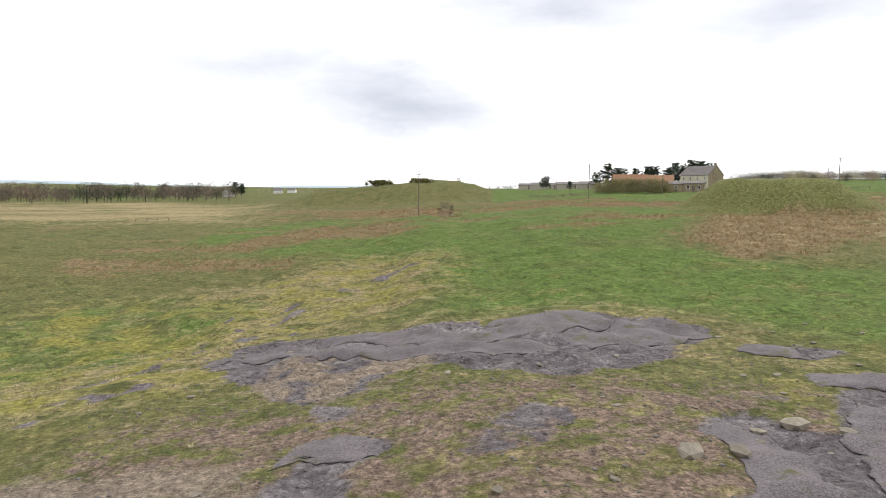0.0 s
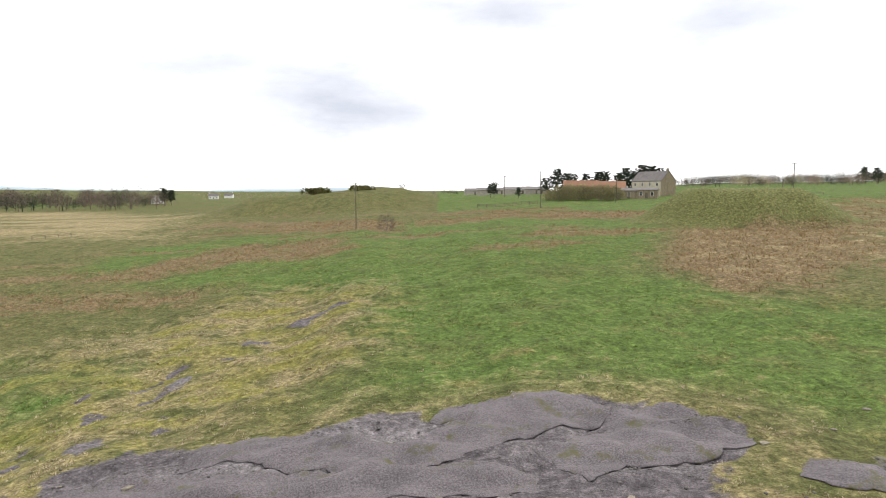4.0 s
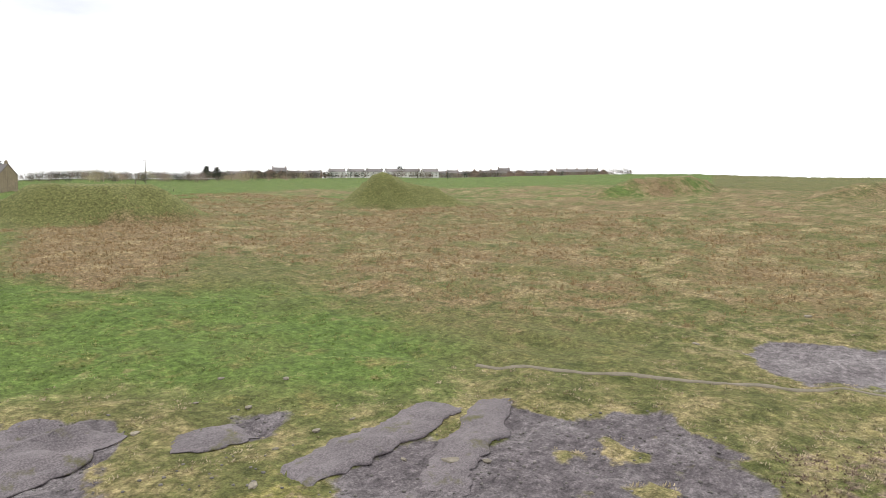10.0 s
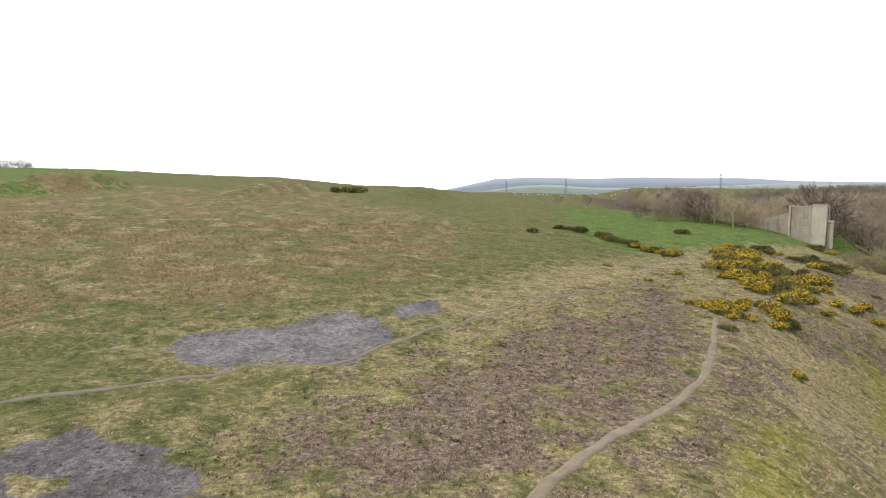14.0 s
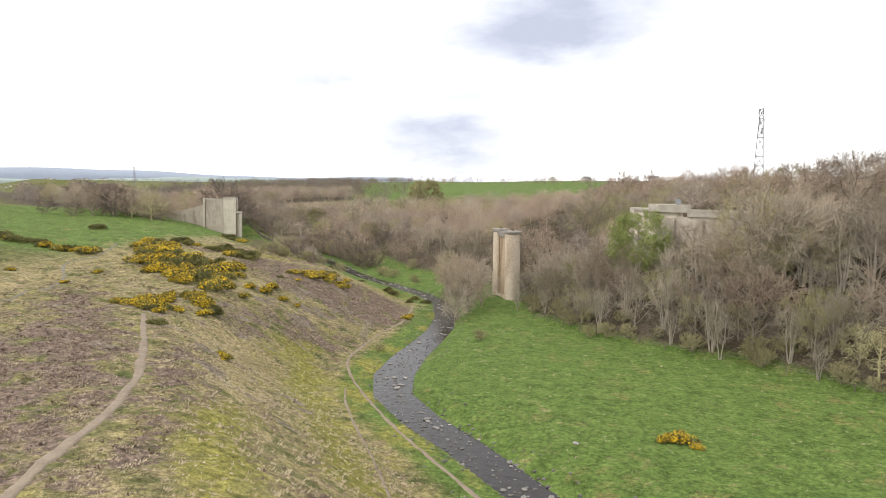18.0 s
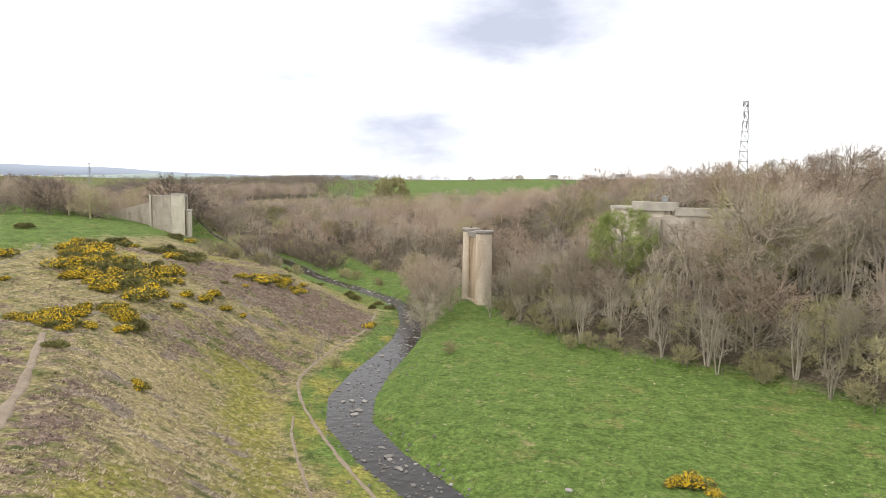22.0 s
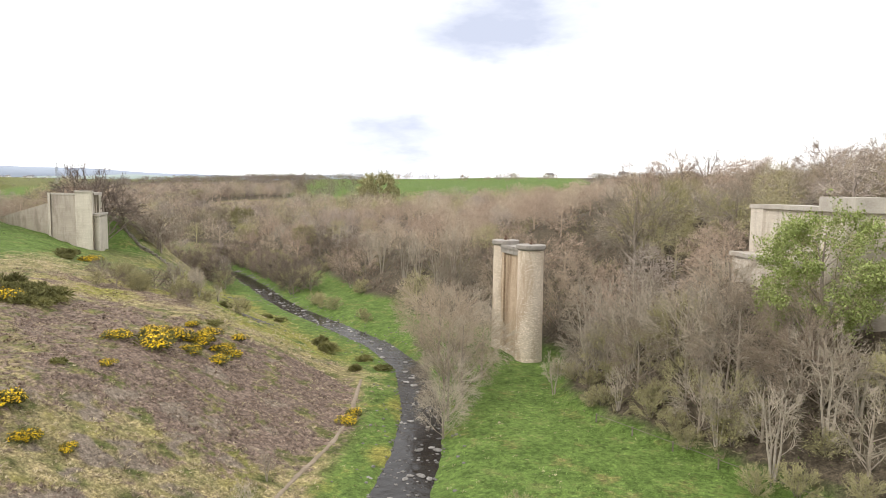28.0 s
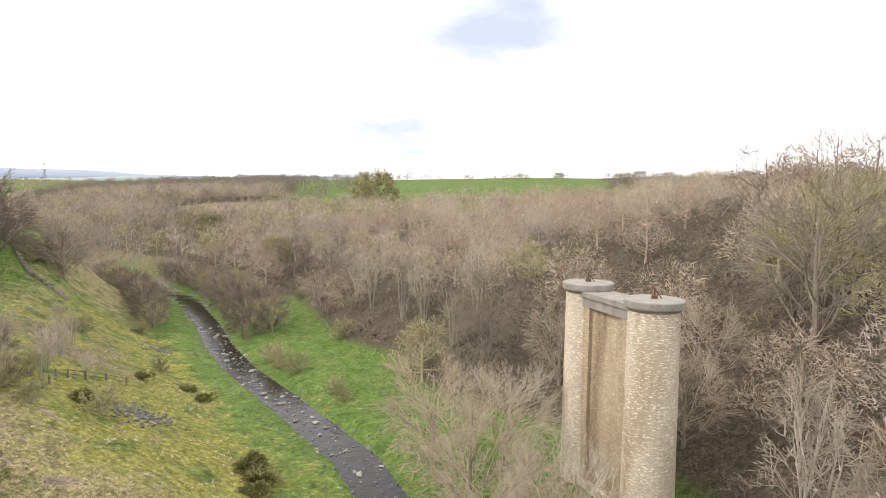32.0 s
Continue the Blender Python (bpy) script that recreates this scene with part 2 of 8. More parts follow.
    l.new(cells.outputs["Distance"], speck.inputs[0])
    some = n.new("ShaderNodeMath")
    some.operation = "MULTIPLY"
    l.new(speck.outputs[0], some.inputs[0])
    l.new(bare_out, some.inputs[1])
    some2 = n.new("ShaderNodeMath")
    some2.operation = "MULTIPLY"
    some2.inputs[1].default_value = 0.4
    l.new(some.outputs[0], some2.inputs[0])
    x = n.new("ShaderNodeMix")
    x.data_type = "RGBA"
    l.new(some2.outputs[0], x.inputs[0])
    l.new(col, x.inputs[6])
    x.inputs[7].default_value = (0.33, 0.30, 0.28, 1)
    grit = noise_at(7.5, 4, 0.75)
    shade = n.new("ShaderNodeMapRange")
    shade.inputs[1].default_value, shade.inputs[2].default_value, shade.inputs[3].default_value, shade.inputs[4].default_value = 0.32, 0.68, 0.52, 1.48
    l.new(grit, shade.inputs[0])
    tufts = n.new("ShaderNodeMapRange")
    tufts.inputs[1].default_value, tufts.inputs[2].default_value, tufts.inputs[3].default_value, tufts.inputs[4].default_value = 0.32, 0.68, 0.62, 1.38
    l.new(noise_at(1.9, 5, 0.7), tufts.inputs[0])
    tussock, bent, lump = n.new("ShaderNodeTexVoronoi"), n.new("ShaderNodeVectorMath"), n.new("ShaderNodeMapRange")
    sway = n.new("ShaderNodeTexNoise")
    sway.inputs["Scale"].default_value = 1.1
    l.new(place.outputs["Object"], sway.inputs["Vector"])
    l.new(place.outputs["Object"], bent.inputs[0])
    l.new(sway.outputs["Color"], bent.inputs[1])
    tussock.inputs["Scale"].default_value = 1.7
    l.new(bent.outputs[0], tussock.inputs["Vector"])
    lump.inputs[1].default_value, lump.inputs[2].default_value, lump.inputs[3].default_value, lump.inputs[4].default_value = 0.1, 0.75, 1.15, 0.78
    l.new(tussock.outputs["Distance"], lump.inputs[0])
    pair = n.new("ShaderNodeMath")
    pair.operation = "MULTIPLY"
    l.new(shade.outputs[0], pair.inputs[0])
    l.new(lump.outputs[0], pair.inputs[1])
    both = n.new("ShaderNodeMath")
    both.operation = "MULTIPLY"
    l.new(pair.outputs[0], both.inputs[0])
    l.new(tufts.outputs[0], both.inputs[1])
    hsv = n.new("ShaderNodeHueSaturation")
    l.new(x.outputs[2], hsv.inputs["Color"])
    l.new(both.outputs[0], hsv.inputs["Value"])
    l.new(hsv.outputs[0], b.inputs["Base Color"])
    h = n.new("ShaderNodeMath")
    h.operation = "MULTIPLY_ADD"
    h.inputs[1].default_value = 0.5
    l.new(fine, h.inputs[0])
    l.new(clump, h.inputs[2])
    bump = n.new("ShaderNodeBump")
    bump.inputs["Strength"].default_value, bump.inputs["Distance"].default_value = 0.75, 0.35
    l.new(h.outputs[0], bump.inputs["Height"])
    l.new(bump.outputs[0], b.inputs["Normal"])
    return m


def masonry(name, colour, dark, stain, course, length, rough=0.9, joints=0.5, spalls=0.5, streaks=0.8, drip=0.06):
    """Weathered masonry: courses, single pale and dark units, streaks that run down."""
    m = material(name, colour, dark, rough=rough, scale=0.35, fine=6.0, bump=0.0, contrast=0.7)
    n, l = m.node_tree.nodes, m.node_tree.links
    b = n["Principled BSDF"]
    base = b.inputs["Base Color"].links[0].from_socket
    uv = n.new("ShaderNodeUVMap")
    brick = n.new("ShaderNodeTexBrick")
    brick.inputs["Scale"].default_value = 1.0
    brick.inputs["Row Height"].default_value, brick.inputs["Brick Width"].default_value = course, length
    brick.inputs["Mortar Size"].default_value = course * 0.09
    brick.inputs["Color1"].default_value, brick.inputs["Color2"].default_value, brick.inputs["Mortar"].default_value = (0.78, 0.76, 0.74, 1), (1.15, 1.13, 1.1, 1), (0.72, 0.7, 0.68, 1)
    l.new(uv.outputs[0], brick.inputs["Vector"])
    mul = n.new("ShaderNodeMix")
    mul.data_type, mul.blend_type = "RGBA", "MULTIPLY"
    mul.inputs[0].default_value = joints
    l.new(base, mul.inputs[6])
    l.new(brick.outputs["Color"], mul.inputs[7])
    place, mp, run = n.new("ShaderNodeTexCoord"), n.new("ShaderNodeMapping"), n.new("ShaderNodeTexNoise")
    mp.inputs["Scale"].default_value = (0.5, 0.5, drip)
    l.new(place.outputs["Object"], mp.inputs[0])
    l.new(mp.outputs[0], run.inputs["Vector"])
    run.inputs["Scale"].default_value, run.inputs["Detail"].default_value, run.inputs["Distortion"].default_value = 1.1, 6.0, 0.7
    r = n.new("ShaderNodeMapRange")
    r.inputs[1].default_value, r.inputs[2].default_value, r.inputs[4].default_value = 0.46, 0.66, streaks
    l.new(run.outputs["Fac"], r.inputs[0])
    st = n.new("ShaderNodeMix")
    st.data_type = "RGBA"
    st.inputs[7].default_value = (*stain, 1)
    l.new(r.outputs[0], st.inputs[0])
    l.new(mul.outputs[2], st.inputs[6])
    # pale spalled units
    mp2, spall = n.new("ShaderNodeMapping"), n.new("ShaderNodeTexNoise")
    mp2.inputs["Scale"].default_value = (1.2, 1.2, 5.0)
    l.new(place.outputs["Object"], mp2.inputs[0])
    l.new(mp2.outputs[0], spall.inputs["Vector"])
    spall.inputs["Scale"].default_value, spall.inputs["Detail"].default_value = 2.6, 4.0
    r2 = n.new("ShaderNodeMapRange")
    r2.inputs[1].default_value, r2.inputs[2].default_value, r2.inputs[4].default_value = 0.57, 0.63, spalls
    l.new(spall.outputs["Fac"], r2.inputs[0])
    sp = n.new("ShaderNodeMix")
    sp.data_type = "RGBA"
    sp.inputs[7].default_value = (min(1, colour[0] * 1.45), min(1, colour[1] * 1.45), min(1, colour[2] * 1.5), 1)
    l.new(r2.outputs[0], sp.inputs[0])
    l.new(st.outputs[2], sp.inputs[6])
    l.new(sp.outputs[2], b.inputs["Base Color"])
    bump = n.new("ShaderNodeBump")
    bump.inputs["Strength"].default_value, bump.inputs["Distance"].default_value = 0.6, 0.04
    l.new(brick.outputs["Fac"], bump.inputs["Height"])
    bump.invert = True
    l.new(bump.outputs[0], b.inputs["Normal"])
    return m


def water_material():
    m = bpy.data.materials.new("peaty_water")
    m.use_nodes = True
    n, l = m.node_tree.nodes, m.node_tree.links
    b = n["Principled BSDF"]
    b.inputs["Base Color"].default_value = (0.016, 0.013, 0.011, 1)
    b.inputs["Roughness"].default_value, b.inputs["IOR"].default_value = 0.04, 1.33
    b.inputs["Specular IOR Level"].default_value = 0.3
    place, wave = n.new("ShaderNodeTexCoord"), n.new("ShaderNodeTexNoise")
    l.new(place.outputs["Object"], wave.inputs["Vector"])
    wave.inputs["Scale"].default_value, wave.inputs["Detail"].default_value = 0.9, 6.0
    bump = n.new("ShaderNodeBump")
    bump.inputs["Strength"].default_value, bump.inputs["Distance"].default_value = 0.45, 0.28
    l.new(wave.outputs["Fac"], bump.inputs["Height"])
    l.new(bump.outputs[0], b.inputs["Normal"])
    return m


M_GROUND = ground_material()
M_WATER = water_material()
M_DIRT = material("trodden_earth", (0.29, 0.235, 0.175), (0.18, 0.14, 0.10), scale=0.8, fine=6)
M_DIRT_DARK = material("damp_trodden_earth", (0.22, 0.19, 0.145), (0.13, 0.115, 0.08), scale=0.8, fine=6)
M_STONE = material("river_stone", (0.30, 0.28, 0.26), (0.12, 0.11, 0.10), scale=2, fine=14, spread=0.35)
M_BLOCK = material("gritstone", (0.27, 0.24, 0.19), (0.13, 0.115, 0.09), scale=1.5, fine=12, spread=0.25)
M_PIER = masonry("weathered_brick_and_render", (0.68, 0.595, 0.485), (0.48, 0.395, 0.30), (0.33, 0.235, 0.155), 0.11, 0.34, joints=0.7, spalls=0.75, streaks=0.85)
M_PIER_WEB = masonry("stained_brick_web", (0.52, 0.41, 0.295), (0.34, 0.255, 0.175), (0.22, 0.15, 0.095), 0.11, 0.34, joints=0.65, spalls=0.6, streaks=0.95)
M_ABUT = masonry("grey_weathered_concrete", (0.60, 0.55, 0.465), (0.46, 0.415, 0.34), (0.36, 0.31, 0.245), 0.6, 6.0, joints=0.2, spalls=0.35, streaks=0.6, drip=0.2)
M_WEST = masonry("damp_weathered_concrete", (0.62, 0.56, 0.475), (0.46, 0.405, 0.335), (0.29, 0.24, 0.19), 0.6, 6.0, joints=0.2, spalls=0.3, streaks=0.8, drip=0.16)
M_WING = masonry("stained_grey_concrete", (0.46, 0.405, 0.34), (0.35, 0.305, 0.25), (0.24, 0.20, 0.16), 0.9, 9.0, joints=0.2, spalls=0.3, streaks=0.7, drip=0.2)
M_CAP = material("coping_stone", (0.54, 0.495, 0.43), (0.26, 0.23, 0.195), scale=0.7, fine=7, contrast=0.8)
M_COPING = material("stained_dark_coping", (0.42, 0.385, 0.34), (0.13, 0.115, 0.10), scale=1.1, fine=8, contrast=0.9)
M_RUST = material("rusty_iron", (0.16, 0.085, 0.05), (0.07, 0.045, 0.03), rough=0.8, scale=6)
M_STEEL = material("galvanised_steel", (0.34, 0.35, 0.36), (0.22, 0.23, 0.24), rough=0.55, metal=0.4, scale=2)
M_BARK = material("grey_brown_bark", (0.34, 0.285, 0.23), (0.18, 0.15, 0.115), scale=1.5, fine=9, spread=0.25)
M_BARK_PALE = material("pale_smooth_bark", (0.46, 0.405, 0.335), (0.27, 0.23, 0.185), scale=1.2, fine=8, spread=0.2)
M_TWIG = material("bare_twigs", (0.395, 0.305, 0.232), (0.22, 0.168, 0.128), scale=0.3, fine=3, bump=0, spread=0.38)
M_TWIG_PALE = material("pale_bare_twigs", (0.43, 0.368, 0.288), (0.26, 0.22, 0.17), scale=0.3, fine=3, bump=0, spread=0.34)
M_TWIG_OLIVE = material("budding_twigs", (0.385, 0.345, 0.195), (0.22, 0.195, 0.108), scale=0.3, fine=3, bump=0, spread=0.34)
M_TWIG_DARK = material("dark_bare_twigs", (0.265, 0.208, 0.168), (0.145, 0.113, 0.092), scale=0.3, fine=3, bump=0, spread=0.3)
M_TWIG_FINE = material("fine_brown_twigs", (0.445, 0.36, 0.27), (0.26, 0.207, 0.154), scale=0.3, fine=3, bump=0, spread=0.36)
# greyed to put distance haze into far copses; also one tone among nearer trees
M_TWIG_FAR = material("greyish_hazed_twigs", (0.37, 0.31, 0.262), (0.245, 0.206, 0.174), scale=0.3, fine=3, bump=0, spread=0.25)
M_LEAF = material("young_leaves", (0.27, 0.31, 0.105), (0.17, 0.205, 0.06), scale=0.4, fine=3, bump=0, spread=0.3)
M_LEAF_OLIVE = material("olive_buds", (0.41, 0.38, 0.17), (0.27, 0.25, 0.105), scale=0.4, fine=3, bump=0, spread=0.3)
M_OAK = material("dark_olive_leaves", (0.37, 0.345, 0.165), (0.22, 0.205, 0.10), scale=0.4, fine=3, bump=0, spread=0.3)
M_PINE = material("pine_needles", (0.06, 0.08, 0.05), (0.025, 0.035, 0.022), scale=0.8, fine=5, bump=0, spread=0.3)
M_GORSE = material("gorse_spines", (0.215, 0.205, 0.075), (0.10, 0.095, 0.035), scale=0.8, fine=6, bump=0, spread=0.3)
M_FLOWER = material("gorse_flowers", (0.76, 0.52, 0.025), (0.55, 0.36, 0.015), scale=2, fine=9, bump=0, spread=0.2)
M_RUSH = material("rush_blades", (0.47, 0.335, 0.18), (0.28, 0.20, 0.105), scale=0.15, fine=2, bump=0, spread=0.3)
M_TUFT = material("dry_grass_blades", (0.56, 0.47, 0.31), (0.35, 0.285, 0.18), scale=0.15, fine=2, bump=0, spread=0.3)
M_HEATH = material("heather_sprigs", (0.34, 0.245, 0.19), (0.185, 0.132, 0.10), scale=0.2, fine=2, bump=0, spread=0.35)
M_TURF = material("green_turf_blades", (0.19, 0.265, 0.068), (0.125, 0.18, 0.044), scale=0.15, fine=2, bump=0, spread=0.3)
M_TUSSOCK = material("rough_pasture_tussocks", (0.32, 0.31, 0.125), (0.19, 0.20, 0.07), scale=0.15, fine=2, bump=0, spread=0.3)
M_TIMBER = material("weathered_timber", (0.20, 0.17, 0.135), (0.10, 0.085, 0.068), scale=1, fine=8, stretch=(1, 1, 0.2))


# ---- the lie of the land: a plateau, a river valley across it, a far plateau and distant hills ----
BEARINGS = [-60, -33, -20, -10, 0, 15, 30, 55, 75, 90, 100, 112, 125, 135, 150]
RANGES = [0, 40, 60, 90, 120, 165, 280, 500, 900, 2000, 3600]
HEIGHTS = [
    [-15, -18, -21, -21, -20, -18, -14, -12, -8, 4, 12],
    [-15, -17, -20, -19, -17.5, -15.5, -13, -12.5, -8, 5, 12],
    [-15, -16, -18, -17.5, -16, -14, -12, -11, -6, 4, 12],
    [-15, -15.5, -16.5, -15.5, -14, -12, -8, -6, -5, 5, 12],
    [-14.8, -14.8, -14.5, -12.5, -11, -9.5, -5, -1, 2, 8, 10],
    [-14.5, -14.3, -13.2, -10.2, -8.4, -6.5, -1.5, 3, 6, 12, 14],
    [-14.5, -14.3, -13.2, -10.4, -8.4, -6, 0.5, 9, 15, 25, 25],
    [-14.5, -14.4, -13.6, -11, -9, -6, 1.5, 11.5, 19, 30, 30],
    [-14.5, -14.5, -14, -12, -9.5, -6, 2, 14.5, 17, 15, 10],
    [-14.5, -14.5, -14.2, -12.5, -10.3, -7, 0, 11, 12, 0, -10],
    [-14.5, -14.5, -14.5, -13, -11, -8, -1, 5, 4, -10, -10],
    [-14.5, -14.5, -14.8, -14.2, -12.7, -9.8, -3.5, -1, -5, -20, -6],
    [-14.5, -14.6, -15, -15.4, -15, -13.2, -8, -6, -4, -12, -4],
    [-14.5, -14.8, -15.6, -16.5, -16, -14, -11, -8, -3, -4, -4],
    [-14.5, -15, -16, -17, -17, -16, -12, -6, 1, 2, 0],
]
RIVER = [(-420, 60), (-210, 0), (-95, -30), (-35, -37), (2, -45), (17, -55), (28, -63.5), (37, -69.5), (45.5, -77),
         (50.5, -86), (54, -97), (57, -110), (60, -121), (65, -134), (75, -152), (87, -164.5), (106, -178), (122, -189),
         (136, -200.5), (152, -215.5), (180, -239.5), (222, -263), (290, -292), (400, -345), (640, -470), (1400, -900)]
RIVER_ALONG = np.concatenate([[0], np.cumsum(np.hypot(*np.diff(np.array(RIVER, float), axis=0).T))])


def smooth(e0, e1, v):
    u = np.clip((v - e0) / (e1 - e0), 0, 1)
    return u * u * (3 - 2 * u)


def wavy(x, y, size, seed=0):
    """Soft two-dimensional unevenness between about -1 and 1."""
    r = np.random.RandomState(seed)
    out = 0
    for n in range(6):
        a, k, p = r.uniform(0, 2 * np.pi), (0.7 + 0.25 * n) * 2 * np.pi / size, r.uniform(0, 6.28)
        out = out + np.sin(k * (x * np.cos(a) + y * np.sin(a)) + p + 1.3 * np.sin(0.6 * k * (y * np.cos(a) - x * np.sin(a)) + 2 * p))
    return out / 3.2


def line_distance(x, y, line):
    """Distance to a polyline, length along it, and which side (positive: to its left)."""
    best, along, side, run = np.full(np.shape(x), 1e9), np.zeros(np.shape(x)), np.zeros(np.shape(x)), 0.0
    for (ax, ay), (bx, by) in zip(line[:-1], line[1:]):
        ux, uy = bx - ax, by - ay
        span = math.hypot(ux, uy)
        s = np.clip(((x - ax) * ux + (y - ay) * uy) / span**2, 0, 1)
        d = np.hypot(x - ax - s * ux, y - ay - s * uy)
        near = d < best
        best, along = np.where(near, d, best), np.where(near, run + s * span, along)
        side = np.where(near, np.sign(ux * (y - ay) - uy * (x - ax)), side)
        run += span
    return best, along, side


def soft_min(a, b, k):
    h = np.clip(0.5 + 0.5 * (b - a) / k, 0, 1)
    return b * (1 - h) + a * h - k * h * (1 - h)


def mound(x, y, cx, cy, along, half_long, half_wide, height, skirt=0.55):
    """A flat-topped heap with steep even sides; along: bearing of its long axis."""
    a = math.radians(along)
    u, v = (x - cx) * math.sin(a) + (y - cy) * math.cos(a), (x - cx) * math.cos(a) - (y - cy) * math.sin(a)
    theta = np.arctan2(v / half_wide, u / half_long)
    edge = np.hypot(u / half_long, v / half_wide) + 0.03 * wavy(x, y, 14, 5) + 0.028 * np.sin(7 * theta + 1.3) + 0.022 * np.sin(13 * theta)
    return height * smooth(1.0, 1 - skirt, edge)


WOOD_EDGE = [(-400, -20), (-120, -84), (-60, -90), (-16, -99), (2, -112.5), (20, -117), (33, -126.5), (44, -134), (50, -142), (53, -152), (55, -163), (66, -174), (82, -180),
             (93, -186), (100, -197), (113, -204), (146, -238), (164, -244), (215, -278), (300, -318), (420, -380), (640, -500), (1400, -930)]


def water_level(x, y):
    return np.interp(0.4 * x - 0.9 * y, [-400, -11, 56, 133, 183, 287, 420, 1400], [-26.0, -27.2, -27.9, -28.9, -29.6, -31.0, -34.0, -52.0])


def bilinear(x, y):
    bearing, r = np.degrees(np.arctan2(x, y)), np.hypot(x, y)
    bearing = np.where(bearing < -120, bearing + 360, bearing)
    table = np.array(HEIGHTS, float)
    i = np.clip(np.interp(bearing, BEARINGS, np.arange(len(BEARINGS))), 0, len(BEARINGS) - 1.001)
    j = np.clip(np.interp(r, RANGES, np.arange(len(RANGES))), 0, len(RANGES) - 1.001)
    i0, j0 = i.astype(int), j.astype(int)
    u, v = i - i0, j - j0
    u = u * u * (3 - 2 * u)
    return (table[i0, j0] * (1 - u) + table[i0 + 1, j0] * u) * (1 - v) + (table[i0, j0 + 1] * (1 - u) + table[i0 + 1, j0 + 1] * u) * v


def land(x, y):
    """Height of the ground."""
    x, y = np.asarray(x, float), np.asarray(y, float)
    d, s, side = line_distance(x, y, RIVER)
    level, r = water_level(x, y), np.hypot(x, y)
    half = np.interp(s, [RIVER_ALONG[5], RIVER_ALONG[8], RIVER_ALONG[9], RIVER_ALONG[11], RIVER_ALONG[14]], [3.0, 3.4, 3.9, 3.4, 3.0])
    e = d - half
    # the plateau side
    plateau = bilinear(x, y)
    gain = np.interp(s, [RIVER_ALONG[9], RIVER_ALONG[13], RIVER_ALONG[15], RIVER_ALONG[18], RIVER_ALONG[20]], [1.0, 0.72, 0.74, 0.88, 0.8])
    valley = level + 0.35 + gain * np.interp(e, [0, 3, 7, 12, 26, 40, 70, 140], [0, 0.3, 0.6, 3.2, 12.0, 15.5, 26, 60])
    east = soft_min(plateau, valley, 2.5)
    # the meadow and the wooded bank with the fields above it
    w, _, w_side = line_distance(x, y, WOOD_EDGE)
    w = -w * w_side
    high = -4.4 + 0.0165 * np.clip(w - 40, 0, 900)
    low = np.interp(w, [0, 15, 60, 115, 160, 200, 600, 900], [-25, -20.5, -14.5, -11, -8.5, -3.5, 7, 9])
    top = high + (low - high) * smooth(42, 105, x) + 1.5 * wavy(x, y, 420, 3) * smooth(80, 300, w) + 9.5 * smooth(350, 900, r) * smooth(0, 120, w)
    meadow = level + 0.35 + np.interp(e, [0, 1.5, 6], [0, 0.7, 1.1]) + 0.014 * np.clip(e, 0, 60)
    west = soft_min(top, meadow + 0.60 * np.clip(w, 0, 300), 3.0)
    z = np.where(side > 0, east, west)
    z = np.where(e < 0, level + 0.8 * smooth(-2.2, 0, e) - 0.45, z)
    # far hills
    z = z + smooth(1500, 3600, r) * (2 + 6 * wavy(x, y, 1700, 8))
    # heaps of old workings and the low rough hills of the fell
    z = z + mound(x, y, 82, 142, 118, 26, 16, 7.6, 0.62)
    z = z + mound(x, y, 158, 122.6, 140, 13.5, 13.5, 9.8, 1.0) + mound(x, y, 169, 113.5, 140, 14, 11.5, 6.0, 0.95)
    z = z + mound(x, y, -22, 292, 95, 58, 42, 6.6, 0.55) + mound(x, y, 20, 305, 95, 46, 30, 1.5, 0.6)
    z = z + mound(x, y, 252, 62, 110, 46, 14, 5.5, 0.7) + mound(x, y, 290, -8, 110, 60, 16, 4.2, 0.7)
    z = z + mound(x, y, 280, -70, 110, 34, 16, 3.6, 0.7)
    z = z + mound(x, y, 203, -207, 120, 52, 25, 8.5, 0.85)
    rough = smooth(20, 60, r) * (side > 0) * smooth(6, 20, e)
    z = z + rough * (0.28 * wavy(x, y, 17, 1) + 0.12 * wavy(x, y, 6.3, 2)) + 0.07 * wavy(x, y, 3.4, 4) * (e > 1)
    return z


# ---- helpers for things and parts ----
def mesh_from(name, verts, faces, mats, smooth_shade=False, uv=None, index=None):
    me = bpy.data.meshes.new(name)
    me.from_pydata(verts, [], faces)
    for m in mats if isinstance(mats, (list, tuple)) else [mats]:
        me.materials.append(m)
    if index is not None:
        me.polygons.foreach_set("material_index", np.asarray(index, dtype=np.int32))
    if smooth_shade:
        me.polygons.foreach_set("use_smooth", np.ones(len(me.polygons), dtype=bool))
    if uv is not None:
        layer = me.uv_layers.new(name="UVMap")
        layer.data.foreach_set("uv", np.asarray(uv, dtype=np.float32).ravel())
    me.update()
    return me


def wall_uv(me):
    """Texture places in metres: along the wall and upwards."""
    layer = me.uv_layers.new(name="UVMap")
    for p in me.polygons:
        nrm = p.normal
        flat = Vector((-nrm.y, nrm.x, 0))
        flat = flat.normalized() if flat.length > 0.2 else None
        for li in p.loop_indices:
            co = me.vertices[me.loops[li].vertex_index].co
            layer.data[li].uv = (co.dot(flat), co.z) if flat else (co.x, co.y)


